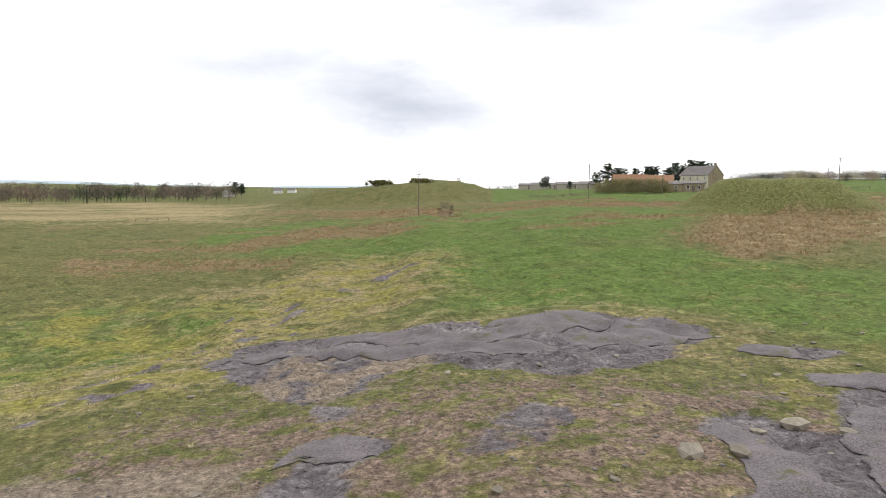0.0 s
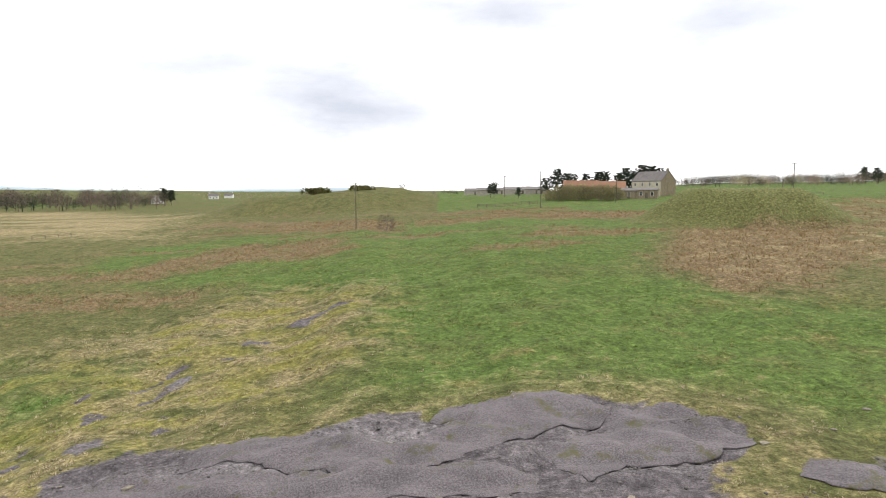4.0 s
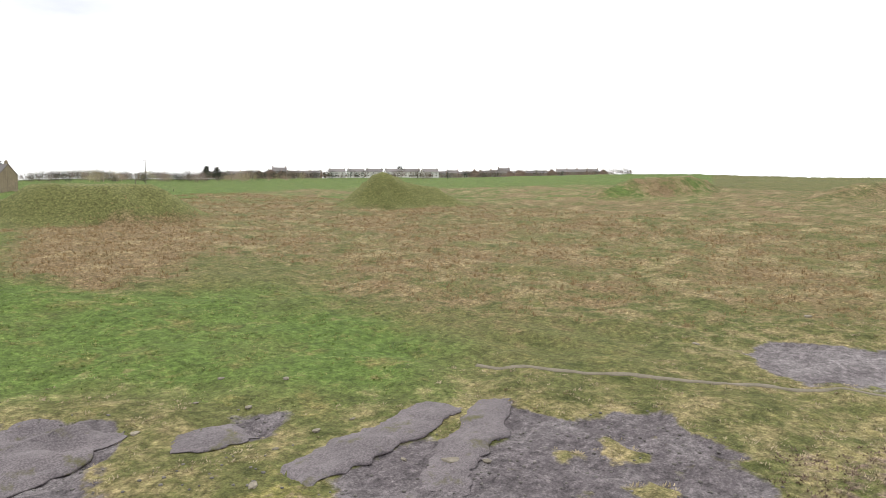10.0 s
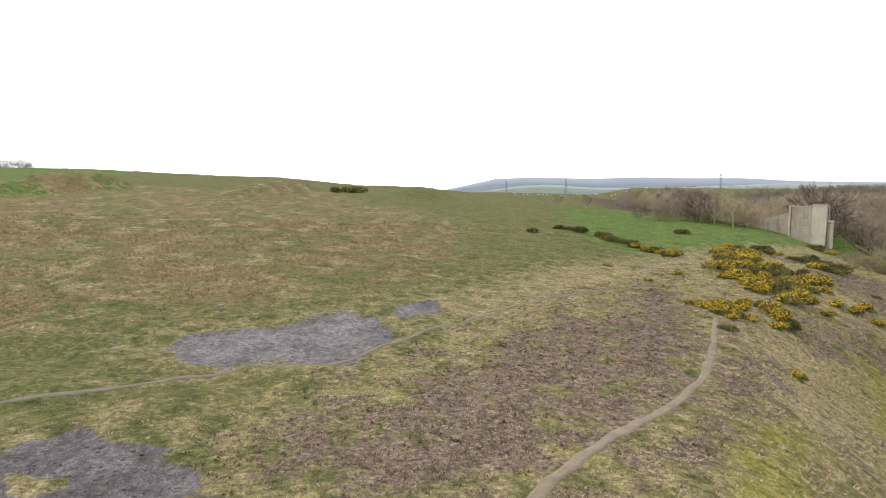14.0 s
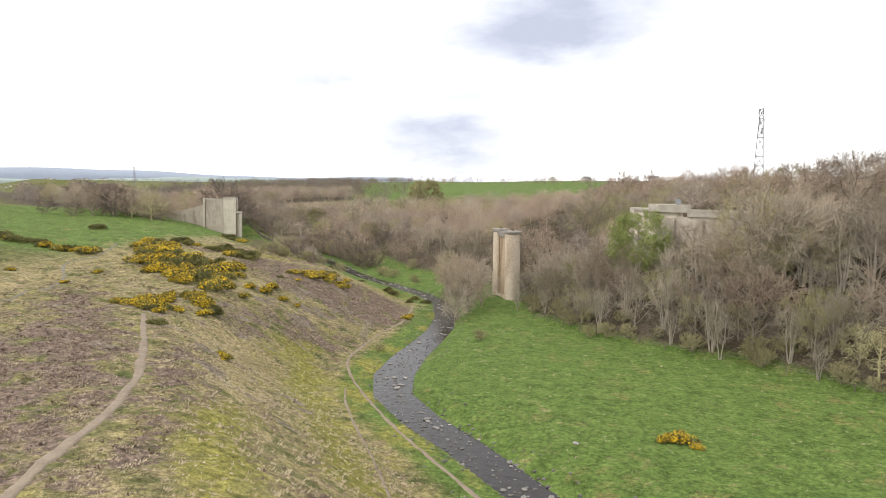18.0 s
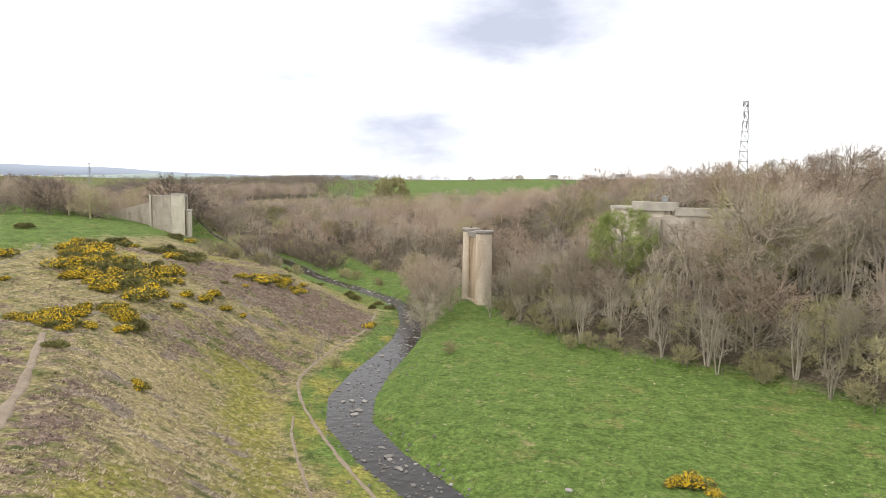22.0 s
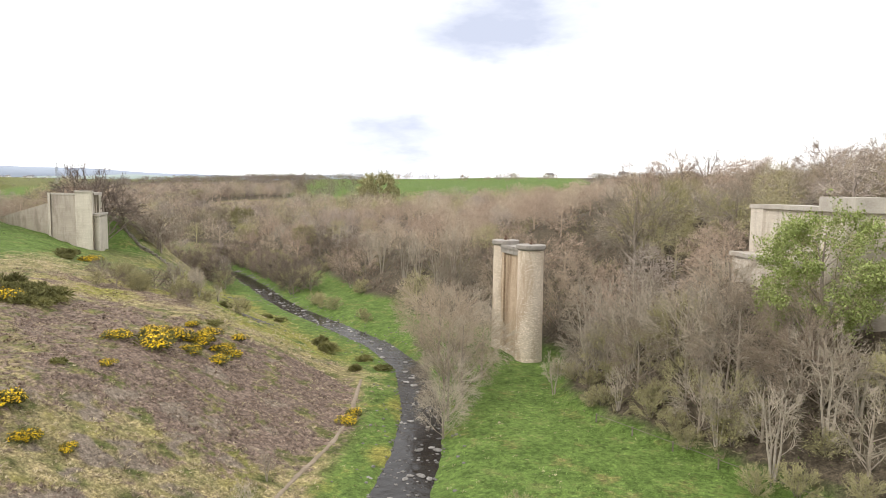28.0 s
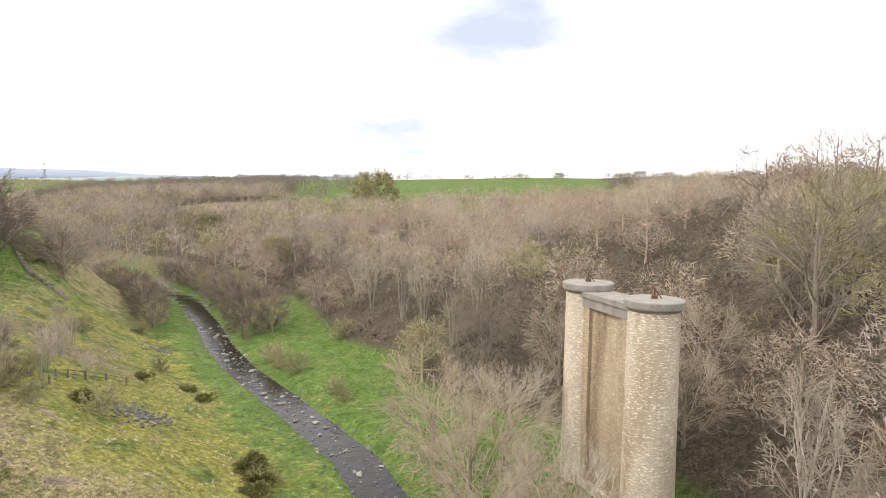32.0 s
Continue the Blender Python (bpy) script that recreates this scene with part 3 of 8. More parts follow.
def part(name, bm, mat, parent=None, label="", smooth_shade=False, uv=False):
    """Links a bmesh as one mesh object under a thing or a part."""
    me = bpy.data.meshes.new(name)
    bm.normal_update()
    bm.to_mesh(me)
    bm.free()
    me.materials.append(mat)
    if smooth_shade:
        me.polygons.foreach_set("use_smooth", np.ones(len(me.polygons), dtype=bool))
    if uv:
        wall_uv(me)
    ob = new(name, me)
    ob.parent = parent
    if label:
        ob["label"] = label
    return ob


def group_of(name, x, y, z, turn=0.0, size=1.0):
    ob = new(name)
    ob.empty_display_size = 0.2
    ob.matrix_basis = pose(x, y, z, 0, 0, turn) @ Matrix.Diagonal((size, size, size, 1))
    return ob


def box(bm, x0, x1, y0, y1, z0, z1, bevel=0.0):
    """An upright block, its edges worn round if bevel is given."""
    made = bmesh.ops.create_cube(bm, size=1.0, matrix=Matrix.Translation(((x0 + x1) / 2, (y0 + y1) / 2, (z0 + z1) / 2)) @ Matrix.Diagonal((x1 - x0, y1 - y0, z1 - z0, 1)))
    if bevel:
        edges = list({e for v in made["verts"] for e in v.link_edges})
        bmesh.ops.bevel(bm, geom=edges, offset=bevel, segments=1, affect="EDGES")
    return bm


def prism(bm, outline, z0, z1, top_scale=1.0):
    """An upright block over an outline in the plan; z0 and z1 may be lists, a height for each corner."""
    n = len(outline)
    cx, cy = sum(p[0] for p in outline) / n, sum(p[1] for p in outline) / n
    lo = [bm.verts.new((x, y, z0[i] if isinstance(z0, (list, tuple)) else z0)) for i, (x, y) in enumerate(outline)]
    hi = [bm.verts.new((cx + (x - cx) * top_scale, cy + (y - cy) * top_scale, z1[i] if isinstance(z1, (list, tuple)) else z1)) for i, (x, y) in enumerate(outline)]
    for i in range(n):
        bm.faces.new((lo[i], lo[(i + 1) % n], hi[(i + 1) % n], hi[i]))
    bm.faces.new(hi)
    bm.faces.new(lo[::-1])
    return bm


def turned(bm, profile, sides=24, cx=0.0, cy=0.0):
    """A round body from (radius, height) pairs, bottom to top."""
    rings = [[bm.verts.new((cx + r * math.cos(2 * math.pi * k / sides), cy + r * math.sin(2 * math.pi * k / sides), z)) for k in range(sides)] for r, z in profile]
    for a, b in zip(rings[:-1], rings[1:]):
        for k in range(sides):
            bm.faces.new((a[k], a[(k + 1) % sides], b[(k + 1) % sides], b[k]))
    bm.faces.new(rings[-1])
    bm.faces.new(rings[0][::-1])
    return bm


def bar(bm, a, b, r, sides=5, r2=None):
    """A round bar between two points."""
    a, b = Vector(a), Vector(b)
    q = (b - a).to_track_quat("Z", "Y").to_matrix()
    rings = [[bm.verts.new(p + q @ Vector((rad * math.cos(6.2832 * k / sides), rad * math.sin(6.2832 * k / sides), 0))) for k in range(sides)]
             for p, rad in ((a, r), (b, r if r2 is None else r2))]
    for k in range(sides):
        bm.faces.new((rings[0][k], rings[0][(k + 1) % sides], rings[1][(k + 1) % sides], rings[1][k]))
    bm.faces.new(rings[1])
    bm.faces.new(rings[0][::-1])
    return bm


# ---- ground cover on the plan ----
ROCK = [(-19, 33), (-19.5, 40), (-14, 43), (-6, 41), (0, 44.5), (7, 42), (14, 43.7), (19.5, 41), (22.5, 38), (21, 35), (18, 32), (15, 27), (7, 24.5), (3, 26), (-3, 30), (-6, 24), (-9, 21), (-14.5, 27)]
HOLLOW = [(-9, 9), (-7.6, 15.4), (-3.2, 15), (-5, 11), (-5, 8)]
GULLY = [(10, 5), (14, 12), (13.3, 16.4), (16.6, 20.4), (17.4, 16), (19, 13.5), (24, 22.5), (29.8, 21.9), (33.3, 21.7), (30.5, 18.6), (33.7, 17.5), (40.3, 20.6), (38.5, 16), (42.6, 12),
         (44.6, 10.2), (40, 6.7), (39, 4.8), (34.7, 2.3), (30.3, 0.4), (20, 1)]
PATCH = [(62.7, 8.2), (67, 6.4), (67.2, 2.3), (70.7, -4.3), (77, -9.5), (76.4, -12), (64, -13.6), (56, -9), (54.8, -7.8), (54.7, 1.9), (57.4, 6)]
PATCH_FAR = [(77.8, -15.7), (79.3, -22.3), (72.5, -20.8), (69.7, -15.4)]
SMALL_ROCK = [(23.5, 31), (27.5, 33), (30, 30), (26, 28.8)]
PASTURE = [(-6, 46), (-1, 62), (-4, 86), (-18, 98), (-60, 130), (-60, 170), (110, 230), (78, 150), (60, 134), (40, 92), (40, 81), (44, 70), (58, 60), (54, 40), (49, 29), (38, 23), (24, 42), (10, 47)]
SWARD_WEST = [(-75, 60), (-46, 78), (-22, 72), (-20, 52), (-30, 36), (-60, 22)]
RUSH_FIELD = [(40, 92), (40, 81), (44, 70), (62, 80), (66, 66), (54, 50), (58, 38), (70, 14), (95, -30), (170, -60), (300, -30), (300, 120), (200, 200), (110, 210), (78, 150), (62, 134)]
HEATH_TOP = [(26, -4), (40, 0), (52, -10), (58, -18), (76, -34), (92, -56), (80, -62), (66, -57), (50, -46), (33, -34), (20, -26), (8, -18)]
HEATH_DOWN = [(110, -113), (112, -128), (100, -129), (95, -130), (92, -135), (87, -138.5), (80, -141), (75, -137), (69.5, -126), (68.8, -115), (72, -106), (80, -104), (84, -98), (96, -105)]
HEATH_BROW = [(44.7, -9.7), (52.6, -18.8), (71, -36), (69.5, -46.7), (55.8, -43), (39.6, -25), (28.7, -14), (29.6, -6.6), (36.8, 0)]
HEATH_NEAR = [(55, -45), (56.5, -53), (37.4, -36.5), (29.5, -26), (32, -23), (39.6, -30.7)]
HEATH_LEFT = [(102, -65), (82, -61), (65, -52), (47, -38), (40, -29), (36, -24), (56, -32), (76, -46)]
HEATH_MID = [(73, -73), (74, -87.5), (68, -97.7), (62, -89), (66, -79.7), (66, -69)]
MOSS_BAND = [(68.5, -81), (67, -87), (57, -77), (39, -56), (30, -47), (18, -36), (14, -34), (29, -40), (43.7, -55.5), (57, -68)]
MOSS_STRIP = [(37, -33.6), (40, -41), (28, -29.5), (20, -22), (16, -19), (29, -26)]
STRAW_HOLLOW = [(67, -63), (68.5, -78), (57, -67), (40, -42), (49, -47)]
HILL = [(16, -2), (44, 0), (60, -16), (78, -36), (100, -64), (112, -74), (112, -100), (114, -130), (94, -142), (78, -147), (62, -130), (56, -96), (40, -70), (20, -54), (0, -46), (-12, -20)]
HEATH_SIDE = [(60, -62), (46, -50), (30, -39), (22, -33), (30, -47), (44, -60), (56, -70)]
MOSS_SIDE = [(72, -66), (58, -60), (44, -50), (30, -44), (20, -38), (34, -56), (48, -66), (60, -80)]
BRACKEN = [(246, -346), (300, -356), (345, -396), (356, -436), (300, -442), (256, -398)]
FAR_FIELD = [(330, -478), (240, -382), (196, -392), (150, -418), (108, -470), (122, -600), (190, -900), (300, -1000), (560, -900)]
BEIGE = [(-420, 190), (-60, 190), (-80, 330), (-180, 430), (-480, 480)]
TRACK_WEST = [(-40, 14), (-29.3, 24), (-26.4, 26.5), (-22.3, 29), (-20.8, 37), (-19.6, 46), (-19.4, 58), (-16.4, 66), (-11.5, 76), (-3, 83)]
PATH_MAIN = [(8, 4), (20, -5), (27.6, -12.7), (31.5, -17.2), (35.5, -23), (41.2, -31.3), (50, -40.3), (71.5, -57.8)]
PATH_RIM = [(46.2, 26), (46.6, 21.9), (48.6, 16.6), (50.4, 11.4), (53.6, 5), (54, -0.6), (55.6, -7.6), (62.6, -14.2), (70.2, -23.4), (79.2, -35), (86, -47), (98.5, -65.5), (112, -74), (119, -79), (120, -88), (136, -103)]
PATH_LOW = [(20, -51), (30, -58.5), (38.3, -65), (49, -74.6), (57, -82.8), (61.2, -88.8), (63, -95), (67, -108), (69, -122), (78, -142)]
PATH_SIDE = [(24, -41.4), (36.8, -57.1), (47, -67.7), (52, -75)]


def within(x, y, outline, fade):
    """1 inside an outline of the plan, 0 outside, one half on the line, over a soft edge."""
    d, _, _ = line_distance(x, y, outline + outline[:1])
    inside = np.zeros(np.shape(x), bool)
    for (ax, ay), (bx, by) in zip(outline, outline[1:] + outline[:1]):
        cross = ((ay > y) != (by > y)) & (x < (bx - ax) * (y - ay) / (by - ay + 1e-12) + ax)
        inside ^= cross
    return np.clip(0.5 + np.where(inside, d, -d) / (2 * fade), 0, 1)


def cover(x, y):
    d, s, side = line_distance(x, y, RIVER)
    e, east, r = d - 2.9, side > 0, np.hypot(x, y)
    rock = np.max([within(x, y, o, 1.2) for o in (ROCK, HOLLOW, GULLY, PATCH, PATCH_FAR, SMALL_ROCK)], axis=0)
    near_rock = np.max([within(x, y, o, 14.0) for o in (ROCK, GULLY, PATCH, PATCH_FAR)], axis=0)
    fan = within(x, y, [(26, 0), (46, 4), (48, 14), (40, 18), (30, 16)], 3)
    bare = rock + 0.25 * (wavy(x, y, 9, 11) - 0.4) * (rock > 0.5) - fan * 0.45 * smooth(0.0, 0.5, wavy(x, y, 7, 36))
    spoil = np.clip(1 - r / 30, 0, 1) * (y > -16)
    bare = np.maximum(bare, east * (0.62 * smooth(0.45, 0.9, wavy(x, y, 16, 12)) * np.maximum(spoil * 1.4, 0.9 * within(x, y, [(-24, 10), (-20, 32), (10, 28), (24, 24), (24, 6), (0, 2)], 5)).clip(0, 1)))
    slip = within(x, y, [(70, -84), (82, -97), (84, -108), (76, -112), (70, -96)], 2.5) * smooth(0.0, 0.6, wavy(x, y, 7, 13))
    heath = np.max([within(x, y, HEATH_TOP, 5), within(x, y, HEATH_DOWN, 4), 0.55 * within(x, y, HEATH_SIDE, 4), 0.75 * within(x, y, [(20, -6), (-30, -10), (-30, -30), (14, -40), (30, -30)], 6)], axis=0)
    heath = heath * (0.60 + 0.42 * wavy(x, y, 11, 14) + 0.22 * wavy(x, y, 4.3, 64))
    rush = within(x, y, RUSH_FIELD, 9) * (0.54 + 0.24 * wavy(x, y, 34, 15) + 0.18 * wavy(x, y, 11, 34) - 0.08 * smooth(50, 120, r * (x > 70) * (y < 40)))
    corner = within(x, y, [(40, 92), (40, 81), (44, 71), (60, 80), (84, 100), (84, 150), (66, 138)], 4)
    rush = np.maximum(rush, corner * 0.85)
    bearing = np.degrees(np.arctan2(x, y))
    stripes = smooth(0.25, 0.75, wavy(x * 0.25, y, 26, 16)) * smooth(95, 125, r) * (bearing < 26) * (bearing > -34) * smooth(330, 200, r)
    rush = np.maximum(rush, 0.72 * stripes * (x < 60))
    rush = np.maximum(rush, 0.8 * np.exp(-((r - 188) / 9) ** 2) * (bearing > 3) * (bearing < 26))
    rush = np.maximum(rush, 0.55 * within(x, y, [(-34, 96), (-70, 100), (-70, 112), (-20, 108)], 4))
    heaps = np.max([within(x, y, o, 3) for o in ([(57, 152), (66, 132), (92, 126), (108, 134), (104, 152), (76, 160)], [(143, 126), (154, 109), (176, 98), (186, 109), (174, 127), (156, 138)])], axis=0)
    rush = rush * (1 - heaps)
    lush = np.maximum(within(x, y, PASTURE, 5) * (0.78 + 0.22 * wavy(x, y, 25, 17)), (0.5 + 0.3 * wavy(x, y, 12, 24)) * within(x, y, SWARD_WEST, 7))
    w, _, w_side = line_distance(x, y, WOOD_EDGE)
    w = -w * w_side
    lush = np.maximum(lush, (~east) * (0.95 + 0.12 * wavy(x, y, 21, 18)) * np.where(w > 90, 0.25 + 0.75 * within(x, y, FAR_FIELD, 8), 1.0))
    lush = np.maximum(lush, east * smooth(11, 5, e) * 0.8)
    lush = np.maximum(lush, 0.62 * within(x, y, [(96, -146), (122, -146), (150, -170), (150, -196), (112, -178), (92, -160)], 8))
    lush = np.maximum(lush, 0.8 * (r > 180) * (bearing > 5) * (bearing < 80) * smooth(190, 240, r))
    lush = np.where((r > 480) & ((bearing > 85) | (bearing < 4)) & east, 0.30 + 0.4 * wavy(x, y, 240, 51) - 0.3 * (bearing > 110), lush)
    lush = lush * (1 - 0.9 * heaps)
    lush = np.maximum(lush, 0.8 * east * within(x, y, [(120, -85), (150, -75), (230, -110), (260, -190), (190, -185), (165, -176), (140, -150)], 8))
    lush = np.maximum(lush, 0.85 * within(x, y, [(160, -178), (196, -178), (214, -196), (196, -214), (160, -200), (148, -190)], 5))
    straw = np.maximum(near_rock * 0.8, 0.62 * within(x, y, [(-45, 15), (-24, 34), (-22, 60), (0, 92), (-12, 96), (-40, 80), (-80, 60)], 8) * (1 - 0.6 * within(x, y, SWARD_WEST, 6)))
    straw = np.maximum(straw, 0.6 * within(x, y, [(58, -20), (80, -14), (110, -50), (136, -100), (150, -150), (112, -150), (84, -110), (72, -80), (90, -60)], 8))
    straw = np.maximum(straw, within(x, y, RUSH_FIELD, 9) * (0.20 + 0.30 * wavy(x, y, 15, 37)))
    straw = np.maximum(straw, (0.62 + 0.3 * wavy(x * 0.4, y, 40, 35)) * within(x, y, BEIGE, 25))
    straw = np.maximum(straw, 0.55 * east * smooth(34, 24, e) * smooth(8, 16, e) * (y < -30))
    drain = line_distance(x, y, [(45, -105), (38.5, -94.4), (26, -79.3), (17.4, -69.3), (6.4, -58)])[0]
    straw = np.maximum(straw, 0.42 * smooth(1.0, 0.2, drain) * smooth(-0.6, 0.5, wavy(x, y, 8, 25)))
    spoil_low = within(x, y, [(-26, 8), (-20, 22), (-6, 26), (8, 26), (22, 22), (26, 4), (0, -6)], 6)
    heath = np.maximum(heath, spoil_low * (0.46 + 0.26 * wavy(x, y, 5, 65)))
    heath = np.maximum(heath, east * (y < -25) * smooth(9, 16, e) * smooth(48, 36, e) * (0.52 + 0.2 * wavy(x, y, 13, 52)) * smooth(170, 120, x))
    straw = np.maximum(straw * (1 - 0.75 * spoil_low), 0.22 * spoil_low)
    straw = np.maximum(straw, 0.2 * heaps)
    straw = np.maximum(straw, 0.48 * np.maximum(within(x, y, HEATH_TOP, 6), within(x, y, HEATH_SIDE, 5)))
    brow = within(x, y, [(74, -140), (92, -122), (122, -130), (130, -146), (104, -152), (90, -152), (78, -148)], 6)
    straw = np.maximum(straw, 0.66 * brow)
    heath = np.maximum(heath * (1 - 0.4 * brow), within(x, y, [(118, -127), (114, -158), (92, -158), (79, -138), (87, -115), (106, -117)], 4) * (0.58 + 0.4 * wavy(x, y, 10, 68)))
    moss = np.maximum(0.62 * within(x, y, MOSS_SIDE, 6), 0.2 * heaps)
    moss = np.maximum(moss, 0.40 * np.maximum(within(x, y, HEATH_TOP, 6), within(x, y, HEATH_SIDE, 5)))
    moss = np.maximum(moss, 0.62 * within(x, y, [(100, -150), (128, -160), (124, -178), (98, -164), (88, -152)], 6))
    moss = np.maximum(moss, 0.42 * np.maximum(within(x, y, [(12, 17), (17, 15), (24, 20), (26, 25), (20, 25)], 3), within(x, y, [(-10, 17), (-10, 22), (-1, 22), (-1, 19)], 3)))
    w, _, w_side = line_distance(x, y, WOOD_EDGE)
    w = -w * w_side
    wood = (~east) * smooth(-1, 4, w) * np.where(x > 110, smooth(900, 700, w), smooth(190, 150, w))
    litter = np.maximum(wood, east * smooth(185, 215, s - RIVER_ALONG[9]) * smooth(20, 32, e) * smooth(140, 90, e))
    litter = litter * (1 - within(x, y, FAR_FIELD, 6)) * (1 - within(x, y, [(160, -178), (196, -178), (214, -196), (196, -214), (160, -200), (148, -190)], 5)) * smooth(1500, 1100, r)
    bracken = within(x, y, BRACKEN, 6)
    litter = litter * (1 - 0.6 * bracken)
    lush = lush * (1 - bracken)
    straw = np.maximum(straw, 0.75 * bracken)
    heath = np.maximum(heath, bracken * (0.5 + 0.4 * wavy(x, y, 18, 90)))
    slope = east * smooth(-30, -46, y) * smooth(95, 80, x) * (1 - brow)
    heath = np.maximum(heath * (1 - 0.45 * slope), slope * smooth(6, 12, e) * (0.36 + 0.5 * wavy(x, y, 13, 70)))
    straw = np.maximum(straw, 0.70 * slope * smooth(4, 9, e))
    moss = np.maximum(moss, slope * (0.3 + 0.38 * wavy(x, y, 15, 72)))
    slip = np.maximum(slip, 0.7 * slope * smooth(7, 12, e) * smooth(0.45, 0.85, wavy(x, y, 9, 71)))
    heath = np.where(y > -28, heath * 1.25, heath)
    hill = within(x, y, [(44, -40), (62, -52), (82, -62), (126, -112), (130, -150), (92, -156), (78, -142), (66, -118), (64, -96), (54, -78), (40, -60), (30, -46)], 5) * smooth(5, 9, e)
    n1, n2, n3 = wavy(x, y, 17, 80), wavy(x, y, 9, 81), wavy(x, y, 5, 82)
    blotch = np.clip(0.42 + 1.5 * (0.75 * n1 + 0.35 * n2), 0, 0.72)
    heath = heath * (1 - hill) + hill * np.maximum(blotch, 0.5 * heath)
    straw = np.maximum(straw * (1 - 0.5 * hill), hill * (0.85 + 0.2 * n3))
    moss = np.maximum(moss * (1 - 0.2 * hill), hill * np.clip(0.30 - 0.55 * n1 + 0.25 * n3, 0, 0.8))
    streak = within(x, y, MOSS_SIDE, 4)
    moss = np.maximum(moss, streak * (0.62 + 0.3 * n3))
    heath = heath * (1 - 0.5 * streak * (n3 > -0.3))
    slip = np.maximum(slip, hill * 0.75 * smooth(0.5, 0.8, n2) * smooth(-0.2, 0.3, n3))
    near_hill = within(x, y, [(24, -20), (46, -20), (64, -24), (86, -50), (66, -60), (44, -46), (22, -34)], 5)
    heath = heath * (1 - near_hill) + near_hill * np.clip(0.50 + 1.2 * (0.7 * n1 + 0.4 * n2), 0.15, 0.8)
    straw = np.maximum(straw, near_hill * (0.66 + 0.25 * n3))
    bank = within(x, y, [(94, -150), (120, -148), (150, -172), (166, -196), (142, -198), (112, -178)], 5) * smooth(2, 5, e)
    straw, lush = np.maximum(straw * (1 - 0.6 * bank), 0.34 * bank), np.maximum(lush, bank * (0.62 + 0.3 * n3))
    moss = np.maximum(moss, bank * (0.58 + 0.3 * n2))
    mossy = within(x, y, [(82, -152), (90, -144), (104, -141), (120, -148), (122, -164), (100, -166)], 5)
    heath, straw = heath * (1 - 0.85 * mossy), np.maximum(straw * (1 - 0.6 * mossy), 0.3 * mossy)
    moss, lush = np.maximum(moss, mossy * (0.68 + 0.25 * wavy(x, y, 8, 69))), np.maximum(lush, mossy * (0.7 + 0.3 * n3))
    pale = 0.14 + 0.25 * wavy(x, y, 8, 19) + 0.42 * np.maximum.reduce([within(x, y, [(-16, 35), (-10, 41), (-4, 43), (6, 42), (4, 38), (-6, 36)], 2), within(x, y, PATCH, 3), 0.6 * within(x, y, PATCH_FAR, 2)])
    pale = np.maximum(pale, heaps)
    sand = np.max([0.75 * within(x, y, [(-22, 10.5), (-22, 14.5), (-10, 13), (-9, 9)], 1.6), 0.9 * within(x, y, [(-14, 26), (-13, 35), (-4, 35), (-1, 31), (-3, 26), (-8, 21)], 2.5) * smooth(-0.9, 0.1, wavy(x, y, 6, 20)), slip], axis=0)
    # worn streaks of the track over the western brow
    worn = 0
    for line, wide, seed in ((TRACK_WEST, 1.3, 21), ([(-26.5, 40), (-24.2, 50), (-22.4, 59), (-19.4, 66.5), (-14, 71), (-8, 77)], 0.9, 22), ([(-44, 20), (-30, 30), (-25, 36), (-23.4, 47), (-22.6, 56)], 0.8, 23),
                             ([(-50, 28), (-36, 36), (-29, 44), (-26.5, 54), (-25, 62)], 0.7, 26), ([(-34, 16), (-24, 24), (-17, 31), (-15.5, 40), (-16, 52)], 0.8, 27)):
        worn = np.maximum(worn, 0.74 * smooth(wide * 1.3, wide * 0.3, line_distance(x, y, line)[0] + 0.5 * wavy(x, y, 3.1, seed)) * smooth(-0.35, 0.45, wavy(x, y, 11, seed)))
    bare = np.maximum(bare, worn)
    brow_west = within(x, y, [(-46, 14), (-18, 24), (-14, 44), (2, 58), (2, 88), (-15, 106), (-30, 88), (-28, 60), (-40, 36)], 6)
    straw = np.maximum(straw, brow_west * (0.5 + 0.3 * wavy(x, y, 6, 28)))
    moss = np.maximum(moss, brow_west * (0.42 + 0.35 * wavy(x, y, 9, 29)))
    moss = np.maximum(moss, within(x, y, SWARD_WEST, 8) * (0.40 + 0.35 * wavy(x, y, 14, 30)))
    # bands of rushes across the northern fell
    for band in ([(-56, 115), (-50, 136), (-34, 160), (-9, 162), (-6, 140), (-28, 130), (-37, 124)], [(-64, 102), (-52, 110), (-29, 108), (-28, 98), (-44, 98)], [(-82, 250), (-37, 230), (8, 196), (6, 160), (-28, 188)],
                 [(40, 90), (53, 108), (70, 124), (85, 124), (98, 120), (68, 89), (53, 73), (43, 70), (37.5, 82)], [(28, 202), (49, 194), (75, 184), (64, 160), (44, 174)]):
        inside = within(x, y, band, 3.5)
        rush, lush = np.maximum(rush, inside * (0.72 + 0.3 * wavy(x * 0.6, y, 9, 33))), lush * (1 - 0.6 * inside)
    # the heathery hill above the river: heather, bleached grass and yellow moss in patches
    on_hill = east * smooth(3, 6, e) * within(x, y, HILL, 4)
    g1, g2 = wavy(x, y, 7.5, 90), wavy(x, y, 3.4, 91)
    dark = np.max([0.84 * within(x, y, HEATH_DOWN, 2.5), 0.78 * within(x, y, HEATH_BROW, 4), 0.66 * within(x, y, HEATH_NEAR, 3), 0.62 * within(x, y, HEATH_LEFT, 4), 0.66 * within(x, y, HEATH_MID, 3)], axis=0)
    yellow = np.max([within(x, y, MOSS_BAND, 3), 0.9 * within(x, y, MOSS_STRIP, 2.5)], axis=0)
    bleached = within(x, y, STRAW_HOLLOW, 4)
